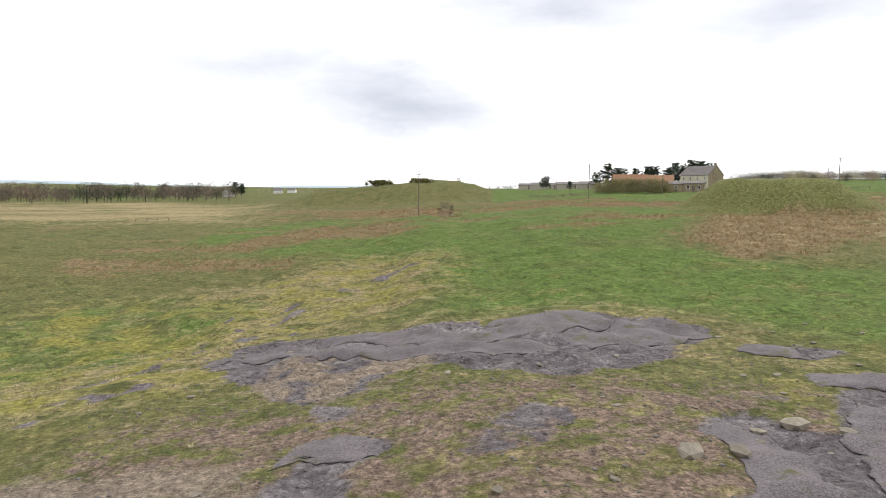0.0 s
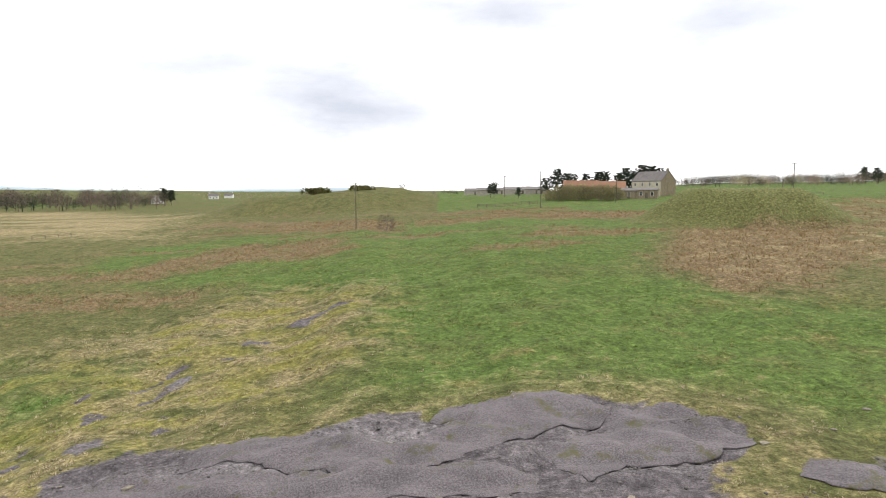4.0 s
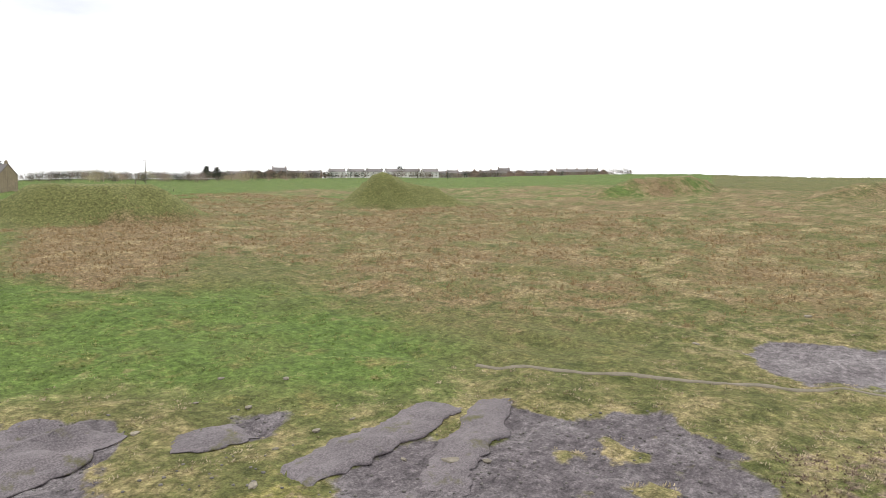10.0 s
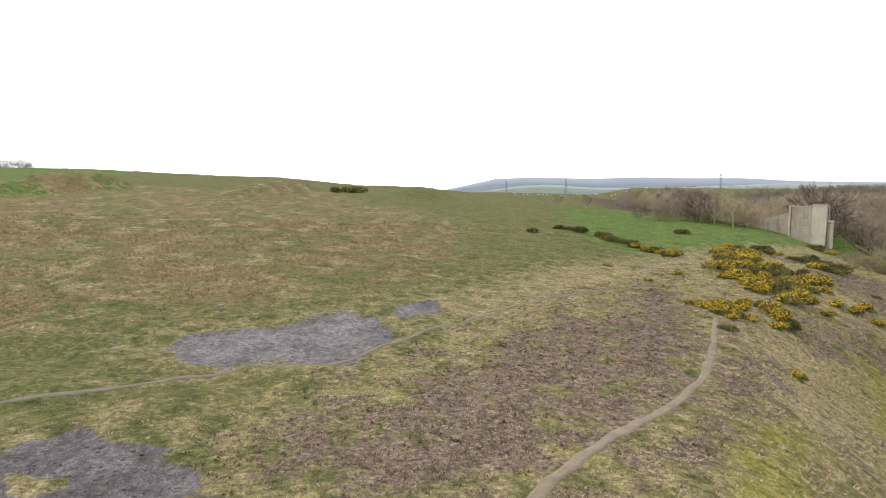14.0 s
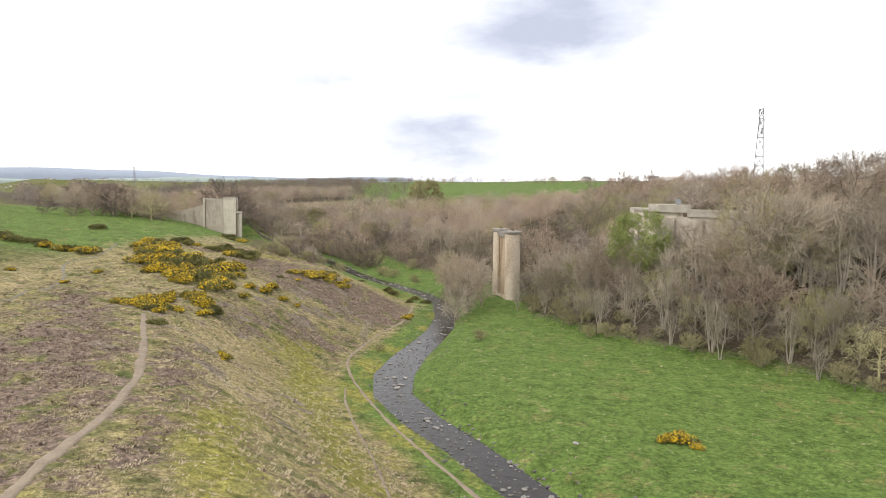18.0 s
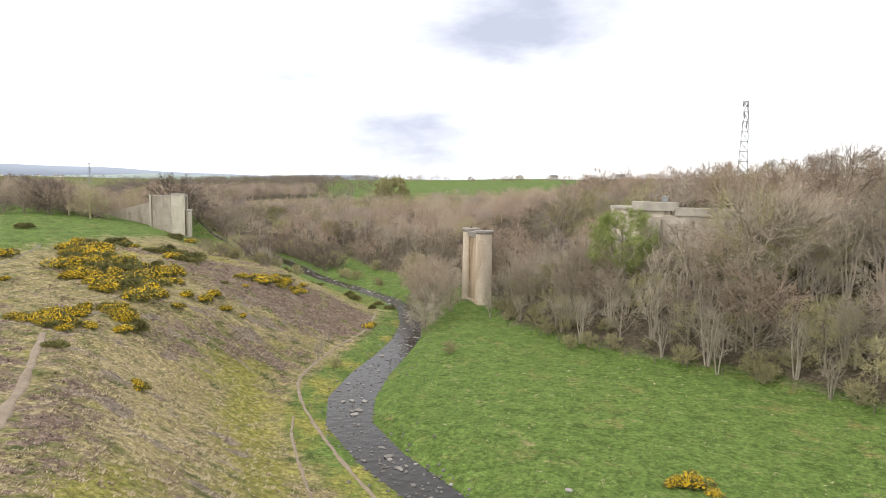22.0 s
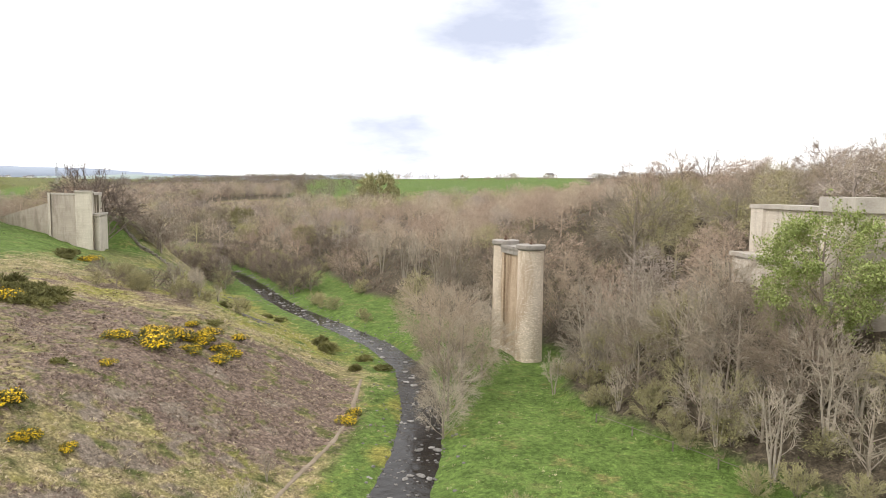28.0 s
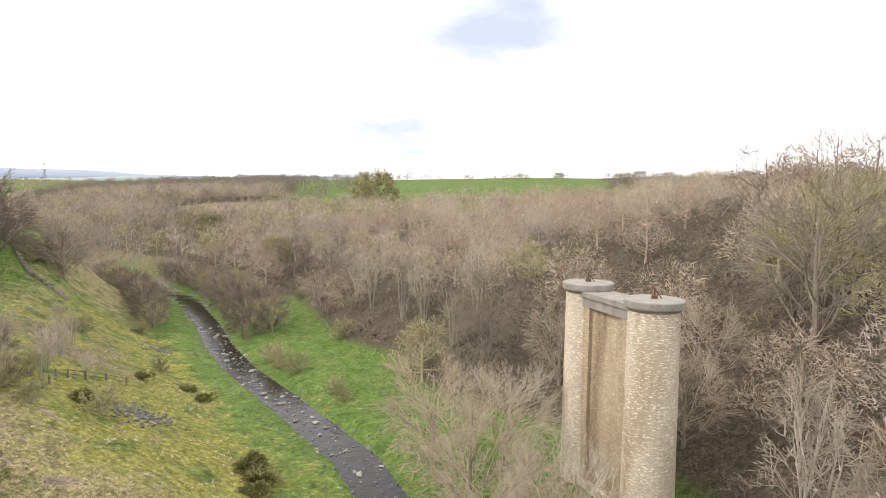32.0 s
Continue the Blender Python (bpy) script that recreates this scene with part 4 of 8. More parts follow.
    heath = heath * (1 - on_hill) + on_hill * np.clip(0.20 + 0.26 * g1 + 0.16 * g2 + dark * (0.7 + 0.2 * g1), 0, 0.95) * (1 - 0.85 * yellow) * (1 - 0.55 * bleached)
    straw = straw * (1 - on_hill) + on_hill * np.clip(0.56 + 0.3 * bleached + 0.25 * g2 - 0.3 * dark, 0, 0.95)
    moss = moss * (1 - on_hill) + on_hill * np.clip(0.22 + 0.2 * wavy(x, y, 10, 93) + yellow * (0.8 + 0.2 * g2), 0, 1)
    lush = lush * (1 - 0.8 * on_hill)
    bare = np.where(e < -0.7, 0.9, bare)
    return [np.clip(v, 0, 1) for v in (bare, heath, rush, lush, straw, litter, moss, pale, sand)]


def steps(lo, hi, step, far, grow):
    mid = list(np.arange(lo, hi + step, step))
    out, g = [], step
    while mid[-1] + sum(out) < far:
        g *= grow
        out.append(g)
    ups = mid[-1] + np.cumsum(out)
    return np.array(list((mid[0] - np.cumsum(out))[::-1]) + mid + list(ups))


gx, gy = steps(-40, 150, 0.9, 4200, 1.07), steps(-192, 105, 0.9, 4200, 1.07)
GX, GY = np.meshgrid(gx, gy)
GZ = land(GX, GY)
COVER = cover(GX, GY)
# shale weathers into low ridges and runnels
shale_depth = smooth(0.35, 0.9, COVER[0]) * (line_distance(GX, GY, RIVER)[0] > 8)
GZ = GZ + shale_depth * (np.where(GX < 24, 0.36, 0.16) * wavy(GX * 0.55 + GY * 0.25, GY * 1.5, 5.5, 31) + np.where(GX < 24, 0.14, 0.05) * wavy(GX, GY, 2.6, 32) - 0.2)
nx, ny = len(gx), len(gy)
idx = np.arange(nx * ny).reshape(ny, nx)
quads = np.stack([idx[:-1, :-1], idx[:-1, 1:], idx[1:, 1:], idx[1:, :-1]], -1).reshape(-1, 4)
ground_mesh = bpy.data.meshes.new("ground")
ground_mesh.vertices.add(nx * ny)
ground_mesh.vertices.foreach_set("co", np.stack([GX, GY, GZ], -1).astype(np.float32).ravel())
ground_mesh.loops.add(quads.size)
ground_mesh.loops.foreach_set("vertex_index", quads.astype(np.int32).ravel())
ground_mesh.polygons.add(len(quads))
ground_mesh.polygons.foreach_set("loop_start", np.arange(0, quads.size, 4, dtype=np.int32))
ground_mesh.polygons.foreach_set("use_smooth", np.ones(len(quads), dtype=bool))
ground_mesh.update(calc_edges=True)
for k, name in enumerate(("cover_a", "cover_b", "cover_c")):
    layer = ground_mesh.color_attributes.new(name, "FLOAT_COLOR", "POINT")
    layer.data.foreach_set("color", np.stack([*COVER[3 * k:3 * k + 3], np.ones_like(GX)], -1).astype(np.float32).ravel())
ground_mesh.materials.append(M_GROUND)
ground = tagged(new("ground", ground_mesh), "grassy fell with shale scars, heath and a river meadow", "ground", kind="structure")


def ground_at(x, y):
    """Height of the built ground."""
    x, y = np.asarray(x, float), np.asarray(y, float)
    i, j = np.clip(np.searchsorted(gx, x) - 1, 0, nx - 2), np.clip(np.searchsorted(gy, y) - 1, 0, ny - 2)
    u, v = (x - gx[i]) / (gx[i + 1] - gx[i]), (y - gy[j]) / (gy[j + 1] - gy[j])
    return (GZ[j, i] * (1 - u) + GZ[j, i + 1] * u) * (1 - v) + (GZ[j + 1, i] * (1 - u) + GZ[j + 1, i + 1] * u) * v


def resample(line, step):
    p = np.array(line, float)
    for _ in range(2):
        q = [p[0]]
        for a, b in zip(p[:-1], p[1:]):
            q += [0.75 * a + 0.25 * b, 0.25 * a + 0.75 * b]
        p = np.array(q + [p[-1]])
    run = np.concatenate([[0], np.cumsum(np.hypot(*np.diff(p, axis=0).T))])
    at = np.arange(0, run[-1], step)
    return np.stack([np.interp(at, run, p[:, 0]), np.interp(at, run, p[:, 1])], -1)


def ribbon(name, line, width, mat, lift, label, category, seed):
    """A trodden path that follows the ground, ragged at its edges."""
    c = resample(line, 0.5)
    t = np.gradient(c, axis=0)
    t /= np.linalg.norm(t, axis=1)[:, None]
    nrm = np.stack([-t[:, 1], t[:, 0]], -1)
    r = np.random.RandomState(seed)
    wob = np.convolve(r.normal(0, 1, len(c) + 8), np.ones(5) / 5, "same")[4:-4]
    wob2 = np.convolve(r.normal(0, 1, len(c) + 8), np.ones(5) / 5, "same")[4:-4]
    cols = [-1, -0.8, -0.3, 0.3, 0.8, 1]
    verts = []
    for k, w in enumerate(cols):
        side = width / 2 * w * (1 + 0.45 * (wob if w < 0 else wob2))
        xy = c + nrm * side[:, None]
        z = ground_at(xy[:, 0], xy[:, 1]) + (-0.06 if abs(w) == 1 else lift)
        verts.append(np.column_stack([xy, z]))
    verts = np.stack(verts, 1).reshape(-1, 3)
    m = len(cols)
    faces = [(i * m + k + 1, i * m + k, (i + 1) * m + k, (i + 1) * m + k + 1) for i in range(len(c) - 1) for k in range(m - 1)]
    return tagged(new(name, mesh_from(name, verts.tolist(), faces, mat, True)), label, category, kind="structure")


ribbon("footpath", PATH_MAIN, 0.78, M_DIRT, 0.06, "narrow trodden earth footpath over the heath", "path", 1)
ribbon("footpath", PATH_RIM, 0.62, M_DIRT_DARK, 0.05, "faint trodden footpath along the rim of the fell", "path", 2)
ribbon("footpath", PATH_LOW, 0.5, M_DIRT, 0.05, "trodden earth path beside the river", "path", 3)
ribbon("footpath", PATH_SIDE, 0.36, M_DIRT, 0.05, "faint earth track down the hillside", "path", 4)

# ---- the river ----
rc = resample(RIVER, 2.0)
run = np.concatenate([[0], np.cumsum(np.hypot(*np.diff(rc, axis=0).T))])
rt = np.gradient(rc, axis=0)
rt /= np.linalg.norm(rt, axis=1)[:, None]
rn = np.stack([-rt[:, 1], rt[:, 0]], -1)
rz = water_level(rc[:, 0], rc[:, 1]) + 0.12
wv = np.stack([np.column_stack([rc + rn * k, rz]) for k in (-4.6, -2, 0, 2, 4.6)], 1).reshape(-1, 3)
wf = [(i * 5 + k + 1, i * 5 + k, (i + 1) * 5 + k, (i + 1) * 5 + k + 1) for i in range(len(rc) - 1) for k in range(4)]
tagged(new("river", mesh_from("river", wv.tolist(), wf, M_WATER, True)), "shallow dark peaty river running over stones", "river", kind="structure")


# ---- weathered shale banks: rounded hummocks with a broken front ----
def shale_material():
    m = material("purple_grey_shale", (0.185, 0.162, 0.168), (0.088, 0.077, 0.082), scale=0.4, fine=5, bump=0.9, contrast=0.85)
    n, l = m.node_tree.nodes, m.node_tree.links
    b = n["Principled BSDF"]
    base = b.inputs["Base Color"].links[0].from_socket
    place, grain = n.new("ShaderNodeTexCoord"), n.new("ShaderNodeTexNoise")
    l.new(place.outputs["Object"], grain.inputs["Vector"])
    grain.inputs["Scale"].default_value, grain.inputs["Detail"].default_value = 11.0, 5.0
    r = n.new("ShaderNodeMapRange")
    r.inputs[1].default_value, r.inputs[2].default_value, r.inputs[3].default_value, r.inputs[4].default_value = 0.34, 0.66, 0.66, 1.38
    l.new(grain.outputs["Fac"], r.inputs[0])
    hsv = n.new("ShaderNodeHueSaturation")
    l.new(base, hsv.inputs["Color"])
    l.new(r.outputs[0], hsv.inputs["Value"])
    tufts, low, moss = n.new("ShaderNodeTexNoise"), n.new("ShaderNodeMapRange"), n.new("ShaderNodeMix")
    l.new(place.outputs["Object"], tufts.inputs["Vector"])
    tufts.inputs["Scale"].default_value, tufts.inputs["Detail"].default_value, tufts.inputs["Roughness"].default_value = 0.42, 7.0, 0.68
    low.inputs[1].default_value, low.inputs[2].default_value = 0.56, 0.66
    l.new(tufts.outputs["Fac"], low.inputs[0])
    moss.data_type = "RGBA"
    moss.inputs[7].default_value = (0.10, 0.095, 0.048, 1)
    l.new(low.outputs[0], moss.inputs[0])
    dust, veil, pale = n.new("ShaderNodeTexNoise"), n.new("ShaderNodeMapRange"), n.new("ShaderNodeMix")
    lay = n.new("ShaderNodeMapping")
    lay.inputs["Rotation"].default_value, lay.inputs["Scale"].default_value = (0, 0, 0.5), (0.45, 1.5, 1.0)
    l.new(place.outputs["Object"], lay.inputs[0])
    l.new(lay.outputs[0], dust.inputs["Vector"])
    dust.inputs["Scale"].default_value, dust.inputs["Detail"].default_value, dust.inputs["Roughness"].default_value = 0.7, 7.0, 0.7
    veil.inputs[1].default_value, veil.inputs[2].default_value, veil.inputs[4].default_value = 0.52, 0.74, 0.5
    l.new(dust.outputs["Fac"], veil.inputs[0])
    pale.data_type = "RGBA"
    pale.inputs[7].default_value = (0.25, 0.228, 0.235, 1)
    l.new(veil.outputs[0], pale.inputs[0])
    l.new(hsv.outputs[0], pale.inputs[6])
    l.new(pale.outputs[2], moss.inputs[6])
    l.new(moss.outputs[2], b.inputs["Base Color"])
    return m


M_SHALE = shale_material()


def shale_bank(line, back, height, seed, label="rounded grey shale bank with a broken front edge"):
    """line: the foot of its broken front; back: how far it reaches behind (to the left of the line)."""
    c = resample(line, 0.35)
    t = np.gradient(c, axis=0)
    t /= np.linalg.norm(t, axis=1)[:, None]
    nrm = np.stack([-t[:, 1], t[:, 0]], -1)
    r = np.random.RandomState(seed)
    f = np.linspace(0, 1, len(c))
    swell = np.sin(np.pi * np.clip(f, 0, 1)) ** 0.45
    jag = np.convolve(r.normal(0, 0.35, len(c) + 6), np.ones(3) / 3, "same")[3:-3]
    jag2 = np.convolve(r.normal(0, 0.6, len(c) + 20), np.ones(9) / 9, "same")[10:-10]
    height *= 0.62
    prof = [(0.02, -0.25), (-0.04, 0.25), (0.0, 0.62), (0.10, 0.86), (0.26, 1.0), (0.45, 0.92), (0.66, 0.62), (0.85, 0.25), (1.0, -0.12)]
    prof = [prof[0]] + [((1 - q) * a[0] + q * b[0], (1 - q) * a[1] + q * b[1]) for a, b in zip(prof[:-1], prof[1:]) for q in (0.5, 1.0)]
    cols = []
    for k, (u, h) in enumerate(prof):
        depth = back * (0.6 + 0.4 * swell) * (1 + 0.35 * jag2)
        xy = c + nrm * (u * depth + (jag if k < 7 else 0.3 * jag))[:, None]
        z = ground_at(xy[:, 0], xy[:, 1]) + np.where(h > 0, h * height * swell * (1 + 0.4 * jag2) * (1 + 0.22 * wavy(xy[:, 0], xy[:, 1], 1.6, seed)) + 0.05 * wavy(xy[:, 0], xy[:, 1], 0.8, seed + 5), h)
        cols.append(np.column_stack([xy, z]))
    v = np.stack(cols, 1).reshape(-1, 3)
    m = len(prof)
    faces = [(i * m + k, (i + 1) * m + k, (i + 1) * m + k + 1, i * m + k + 1) for i in range(len(c) - 1) for k in range(m - 1)]
    return tagged(new("shale_bank", mesh_from("shale_bank", v.tolist(), faces, M_SHALE, True)), label, "rock", "shale banks on the fell")


shale_bank([(1.7, 34.5), (6.2, 36.5), (9.5, 39.2), (13.5, 39.3), (15.8, 41.6)], 5.0, 0.46, 1)
shale_bank([(-11.5, 39.2), (-7.6, 38.8), (-5.0, 37.1), (-1.3, 35.2), (1.6, 34.4)], 4.5, 0.40, 2)
shale_bank([(10.5, 32.0), (14.4, 33.8), (19.2, 34.5), (22.2, 36.3)], 5.3, 0.50, 3)
shale_bank([(3.5, 42.4), (6.8, 40.6), (9.5, 41.0), (14.0, 42.0)], 3.4, 0.28, 4)
shale_bank([(21.4, 31.0), (23.2, 29.6), (26.4, 29.2)], 3.4, 0.31, 5)
shale_bank([(-20.0, 34.2), (-15.4, 34.3), (-9.0, 34.4), (-2.5, 31.8), (3.0, 31.6), (8.0, 30.5)], 4.2, 0.37, 6)
shale_bank([(14.2, 38.0), (17.0, 38.2), (20.5, 38.6)], 3.4, 0.31, 7)
shale_bank([(-9.0, 13.0), (-6.4, 12.6), (-3.4, 13.6)], 3.6, 0.25, 8)
shale_bank([(11.0, 7.0), (13.0, 10.0), (13.2, 12.6), (12.0, 14.6)], -3.6, 0.25, 9)
shale_bank([(17.0, 6.0), (18.0, 10.0), (19.4, 13.8), (23.4, 19.6)], -4.2, 0.35, 10)
shale_bank([(22.6, 22.4), (26.8, 21.6), (29.8, 21.2), (33.6, 21.3), (37.0, 21.8)], 3.6, 0.55, 11, "undercut shale and turf edge above the gully")
shale_bank([(26.4, 15.6), (29.6, 16.6), (33.4, 17.4), (40.4, 20.0)], 3.1, 0.47, 12, "narrow grey shale spur beside the gully")


# ---- the ruined railway viaduct: one pier and two abutments ----
def pier_shaft(name, x, y, base, parent):
    bm = turned(bmesh.new(), [(2.16, base - 1.5), (2.10, base + 0.8), (2.06, base + 0.9), (1.94, -10.95), (1.94, -10.72)], 28, x, y)
    shaft = part(name, bm, M_PIER, parent, smooth_shade=False)
    me = shaft.data
    layer = me.uv_layers.new(name="UVMap")
    for p in me.polygons:
        a0 = math.atan2(p.center.y - y, p.center.x - x)
        for li in p.loop_indices:
            co = me.vertices[me.loops[li].vertex_index].co
            a = math.atan2(co.y - y, co.x - x)
            a = a + 2 * math.pi if a < a0 - math.pi else a - 2 * math.pi if a > a0 + math.pi else a
            layer.data[li].uv = (a * 2.0, co.z)
    cap = part("cap", turned(bmesh.new(), [(1.98, -10.74), (2.06, -10.62), (2.24, -10.5), (2.27, -10.4), (2.27, -9.98), (2.2, -9.9), (0.9, -9.86)], 28, x, y), M_COPING, shaft, "stained round coping slab")
    return shaft, cap


PIER_NEAR, PIER_FAR = (58.3, -159.3), (64.5, -166.6)
pier = tagged(group_of("viaduct_pier", 0, 0, 0), "tall weathered masonry pier of two round shafts standing alone", "bridge pier")
pier_base = float(min(ground_at(*PIER_NEAR), ground_at(*PIER_FAR))) - 0.3
for spot in (PIER_NEAR, PIER_FAR):
    shaft, cap = pier_shaft("shaft", *spot, pier_base, pier)
    bm = bmesh.new()
    box(bm, spot[0] - 0.22, spot[0] + 0.22, spot[1] - 0.22, spot[1] + 0.22, -9.9, -9.62, 0.03)
    bar(bm, (spot[0], spot[1], -9.66), (spot[0], spot[1], -9.05), 0.07, 6)
    bar(bm, (spot[0] - 0.55, spot[1] - 0.1, -9.86), (spot[0], spot[1], -9.2), 0.045, 5)
    part("holding_bolt", bm, M_RUST, shaft, "rusty iron stub with a brace")
axis = Vector((PIER_FAR[0] - PIER_NEAR[0], PIER_FAR[1] - PIER_NEAR[1], 0))
gap = axis.length
turn_deg = math.degrees(math.atan2(axis.y, axis.x))
web = Matrix.Translation((*PIER_NEAR, 0)) @ Matrix.Rotation(math.radians(turn_deg), 4, "Z")


def web_part(name, blocks, mat, label=""):
    bm = bmesh.new()
    for b in blocks:
        box(bm, *b)
    bmesh.ops.transform(bm, matrix=web, verts=bm.verts)
    return part(name, bm, mat, pier, label, uv=True)


web_part("web_wall", [(1.2, gap - 1.2, -0.95, 0.95, pier_base - 1.0, -11.35)], M_PIER_WEB)
web_part("panel_rib", [(1.5, 2.45, -1.28, 1.28, pier_base - 1.0, -11.6)], M_PIER_WEB)
web_part("panel_rib", [(gap - 2.45, gap - 1.5, -1.28, 1.28, pier_base - 1.0, -11.6)], M_PIER_WEB)
web_part("lintel", [(1.3, gap - 1.3, -1.35, 1.35, -11.75, -10.95)], M_COPING, "weathered lintel course")
web_part("coping", [(1.0, gap - 1.0, -1.5, 1.5, -10.94, -10.5)], M_COPING)
web_part("plinth", [(1.0, gap - 1.0, -1.4, 1.4, pier_base - 1.2, pier_base + 1.0)], M_PIER)


def local_part(name, mat, parent, frame_of, blocks, bevel=0.0, label="", uv=True):
    bm = bmesh.new()
    for b in blocks:
        box(bm, *b, bevel)
    bmesh.ops.transform(bm, matrix=frame_of, verts=bm.verts)
    return part(name, bm, mat, parent, label, uv=uv)


# east abutment: u runs back into the hill, v runs along the skewed front
def skew(ox, oy, u, v):
    m = Matrix.Identity(4)
    m[0][0], m[1][0], m[0][1], m[1][1], m[0][3], m[1][3] = u[0], u[1], v[0], v[1], ox, oy
    return m


east_ab = tagged(group_of("viaduct_abutment", 0, 0, 0), "pale concrete railway abutment with a bearing ledge and long wing wall", "bridge abutment")
EF = skew(164.2, -171.0, (0.985, -0.17), (0.65, -0.76))
low = -24.0
local_part("pilaster", M_ABUT, east_ab, EF, [(-0.3, 6.6, -0.3, 1.6, low, -3.35)])
local_part("pilaster_cap", M_CAP, east_ab, EF, [(-0.6, 6.8, -0.6, 1.8, -3.36, -2.95)])
local_part("front_wall", M_WING, east_ab, EF, [(1.5, 6.0, 1.6, 12.5, low, -3.9)])
local_part("bearing_pier", M_ABUT, east_ab, EF, [(-2.6, 1.51, 1.2, 12.5, low, -8.75)], 0.25)
local_part("bearing_ledge", M_CAP, east_ab, EF, [(-2.9, 1.53, 0.95, 12.8, -8.76, -8.2)], 0.08, "stained coping of the bearing ledge")
for v0 in (2.4, 5.2):
    local_part("slot_post", M_ABUT, east_ab, EF, [(-0.2, 1.52, v0, v0 + 0.7, -8.21, -3.9)])
local_part("end_pilaster", M_ABUT, east_ab, EF, [(-0.4, 1.52, 8.4, 12.5, -8.21, -3.9)])
local_part("head_beam", M_CAP, east_ab, EF, [(-0.6, 6.2, 1.81, 12.7, -3.91, -3.4)])
bm = prism(bmesh.new(), [(6.55, 0.35), (18.5, 0.35), (18.5, 1.2), (6.55, 1.2)], low, -4.0)
bmesh.ops.transform(bm, matrix=EF, verts=bm.verts)
wing = part("wing_wall", bm, M_WING, east_ab, uv=True)
bm = bmesh.new()
ends = [[bm.verts.new((u, v, z)) for z in (low, top)] for u, top in ((18.4, -6.0), (44, -10.5)) for v in (0.3, 1.3)]
for _ in (0,):
    bm.faces.new((ends[0][0], ends[0][1], ends[2][1], ends[2][0]))
    bm.faces.new((ends[1][0], ends[3][0], ends[3][1], ends[1][1]))
    bm.faces.new((ends[0][1], ends[1][1], ends[3][1], ends[2][1]))
    bm.faces.new((ends[2][0], ends[2][1], ends[3][1], ends[3][0]))
    bm.faces.new((ends[0][0], ends[1][0], ends[1][1], ends[0][1]))
bmesh.ops.transform(bm, matrix=EF, verts=bm.verts)
part("sloping_wing", bm, M_WING, east_ab, uv=True)
local_part("buttress", M_ABUT, east_ab, EF, [(17.6, 18.7, -0.1, 0.36, low, -3.6)])
local_part("parapet", M_CAP, east_ab, EF, [(6.85, 18.9, 0.15, 1.35, -4.02, -3.6)])
local_part("railing", M_RUST, east_ab, EF, [(k, k + 0.08, 0.4, 0.48, -3.41, -2.3) for k in (2, 5, 8, 11)] + [(2, 11.08, 0.42, 0.46, -2.4, -2.3)], 0, "rusty iron railing", False)

# west abutment, half hidden in the trees
west_ab = tagged(group_of("viaduct_abutment", 0, 0, 0), "pale weathered concrete abutment half hidden by bare trees", "bridge abutment")
WF = skew(19.8, -139.6, (-0.985, 0.05), (0.46, -0.888))
local_part("front_wall", M_WEST, west_ab, WF, [(0.6, 5, 0.0, 19.0, low, -3.6)])
local_part("bearing_pier", M_WEST, west_ab, WF, [(-2.0, 0.61, 6.0, 18.8, low, -9.9)], 0.2)
local_part("bearing_ledge", M_CAP, west_ab, WF, [(-2.3, 0.63, 5.7, 19.0, -9.91, -9.3)], 0.08, "stained coping of the bearing ledge")
local_part("coping", M_CAP, west_ab, WF, [(0.1, 5.3, 5.0, 19.3, -3.61, -3.1)])
local_part("pilaster", M_WEST, west_ab, WF, [(0.2, 4.0, 16.4, 19.1, -9.3, -3.62)])
local_part("raised_block", M_CAP, west_ab, WF, [(-0.3, 6.2, -0.6, 5.02, -3.62, -2.0)], 0.05, "pale coping block above the wing wall")
WW = skew(19.8, -139.6, (-0.985, 0.17), (0.17, -0.985))
local_part("wing_wall", M_WEST, west_ab, WW, [(0.0, 42, 0.0, 1.4, low, -4.4)])
local_part("parapet", M_CAP, west_ab, WW, [(5.9, 42.3, -0.35, 1.6, -4.42, -2.9)], 0.06, "pale coping course along the wing wall")
for k in range(7):
    local_part("buttress", M_WEST, west_ab, WW, [(2.0 + 5.6 * k, 3.3 + 5.6 * k, -0.55, 0.02, low, -4.7)])
local_part("inspection_box", M_STEEL, west_ab, WW, [(3.5, 4.6, 0.3, 1.2, -2.0, -0.9)], 0.04, "pale metal box on top", False)

# a lattice mast behind the trees
mast = tagged(group_of("lattice_mast", 2.2, -186.5, float(ground_at(2.2, -186.5)) - 0.2), "tall grey steel lattice mast with aerials above the trees", "mast")
mast_top = 22.0 - float(ground_at(2.2, -186.5))
legs = [(1.5, 1.5), (-1.5, 1.5), (-1.5, -1.5), (1.5, -1.5)]


def leg_at(k, h):
    f = 1 - 0.72 * h / mast_top
    return Vector((legs[k % 4][0] * f, legs[k % 4][1] * f, h))


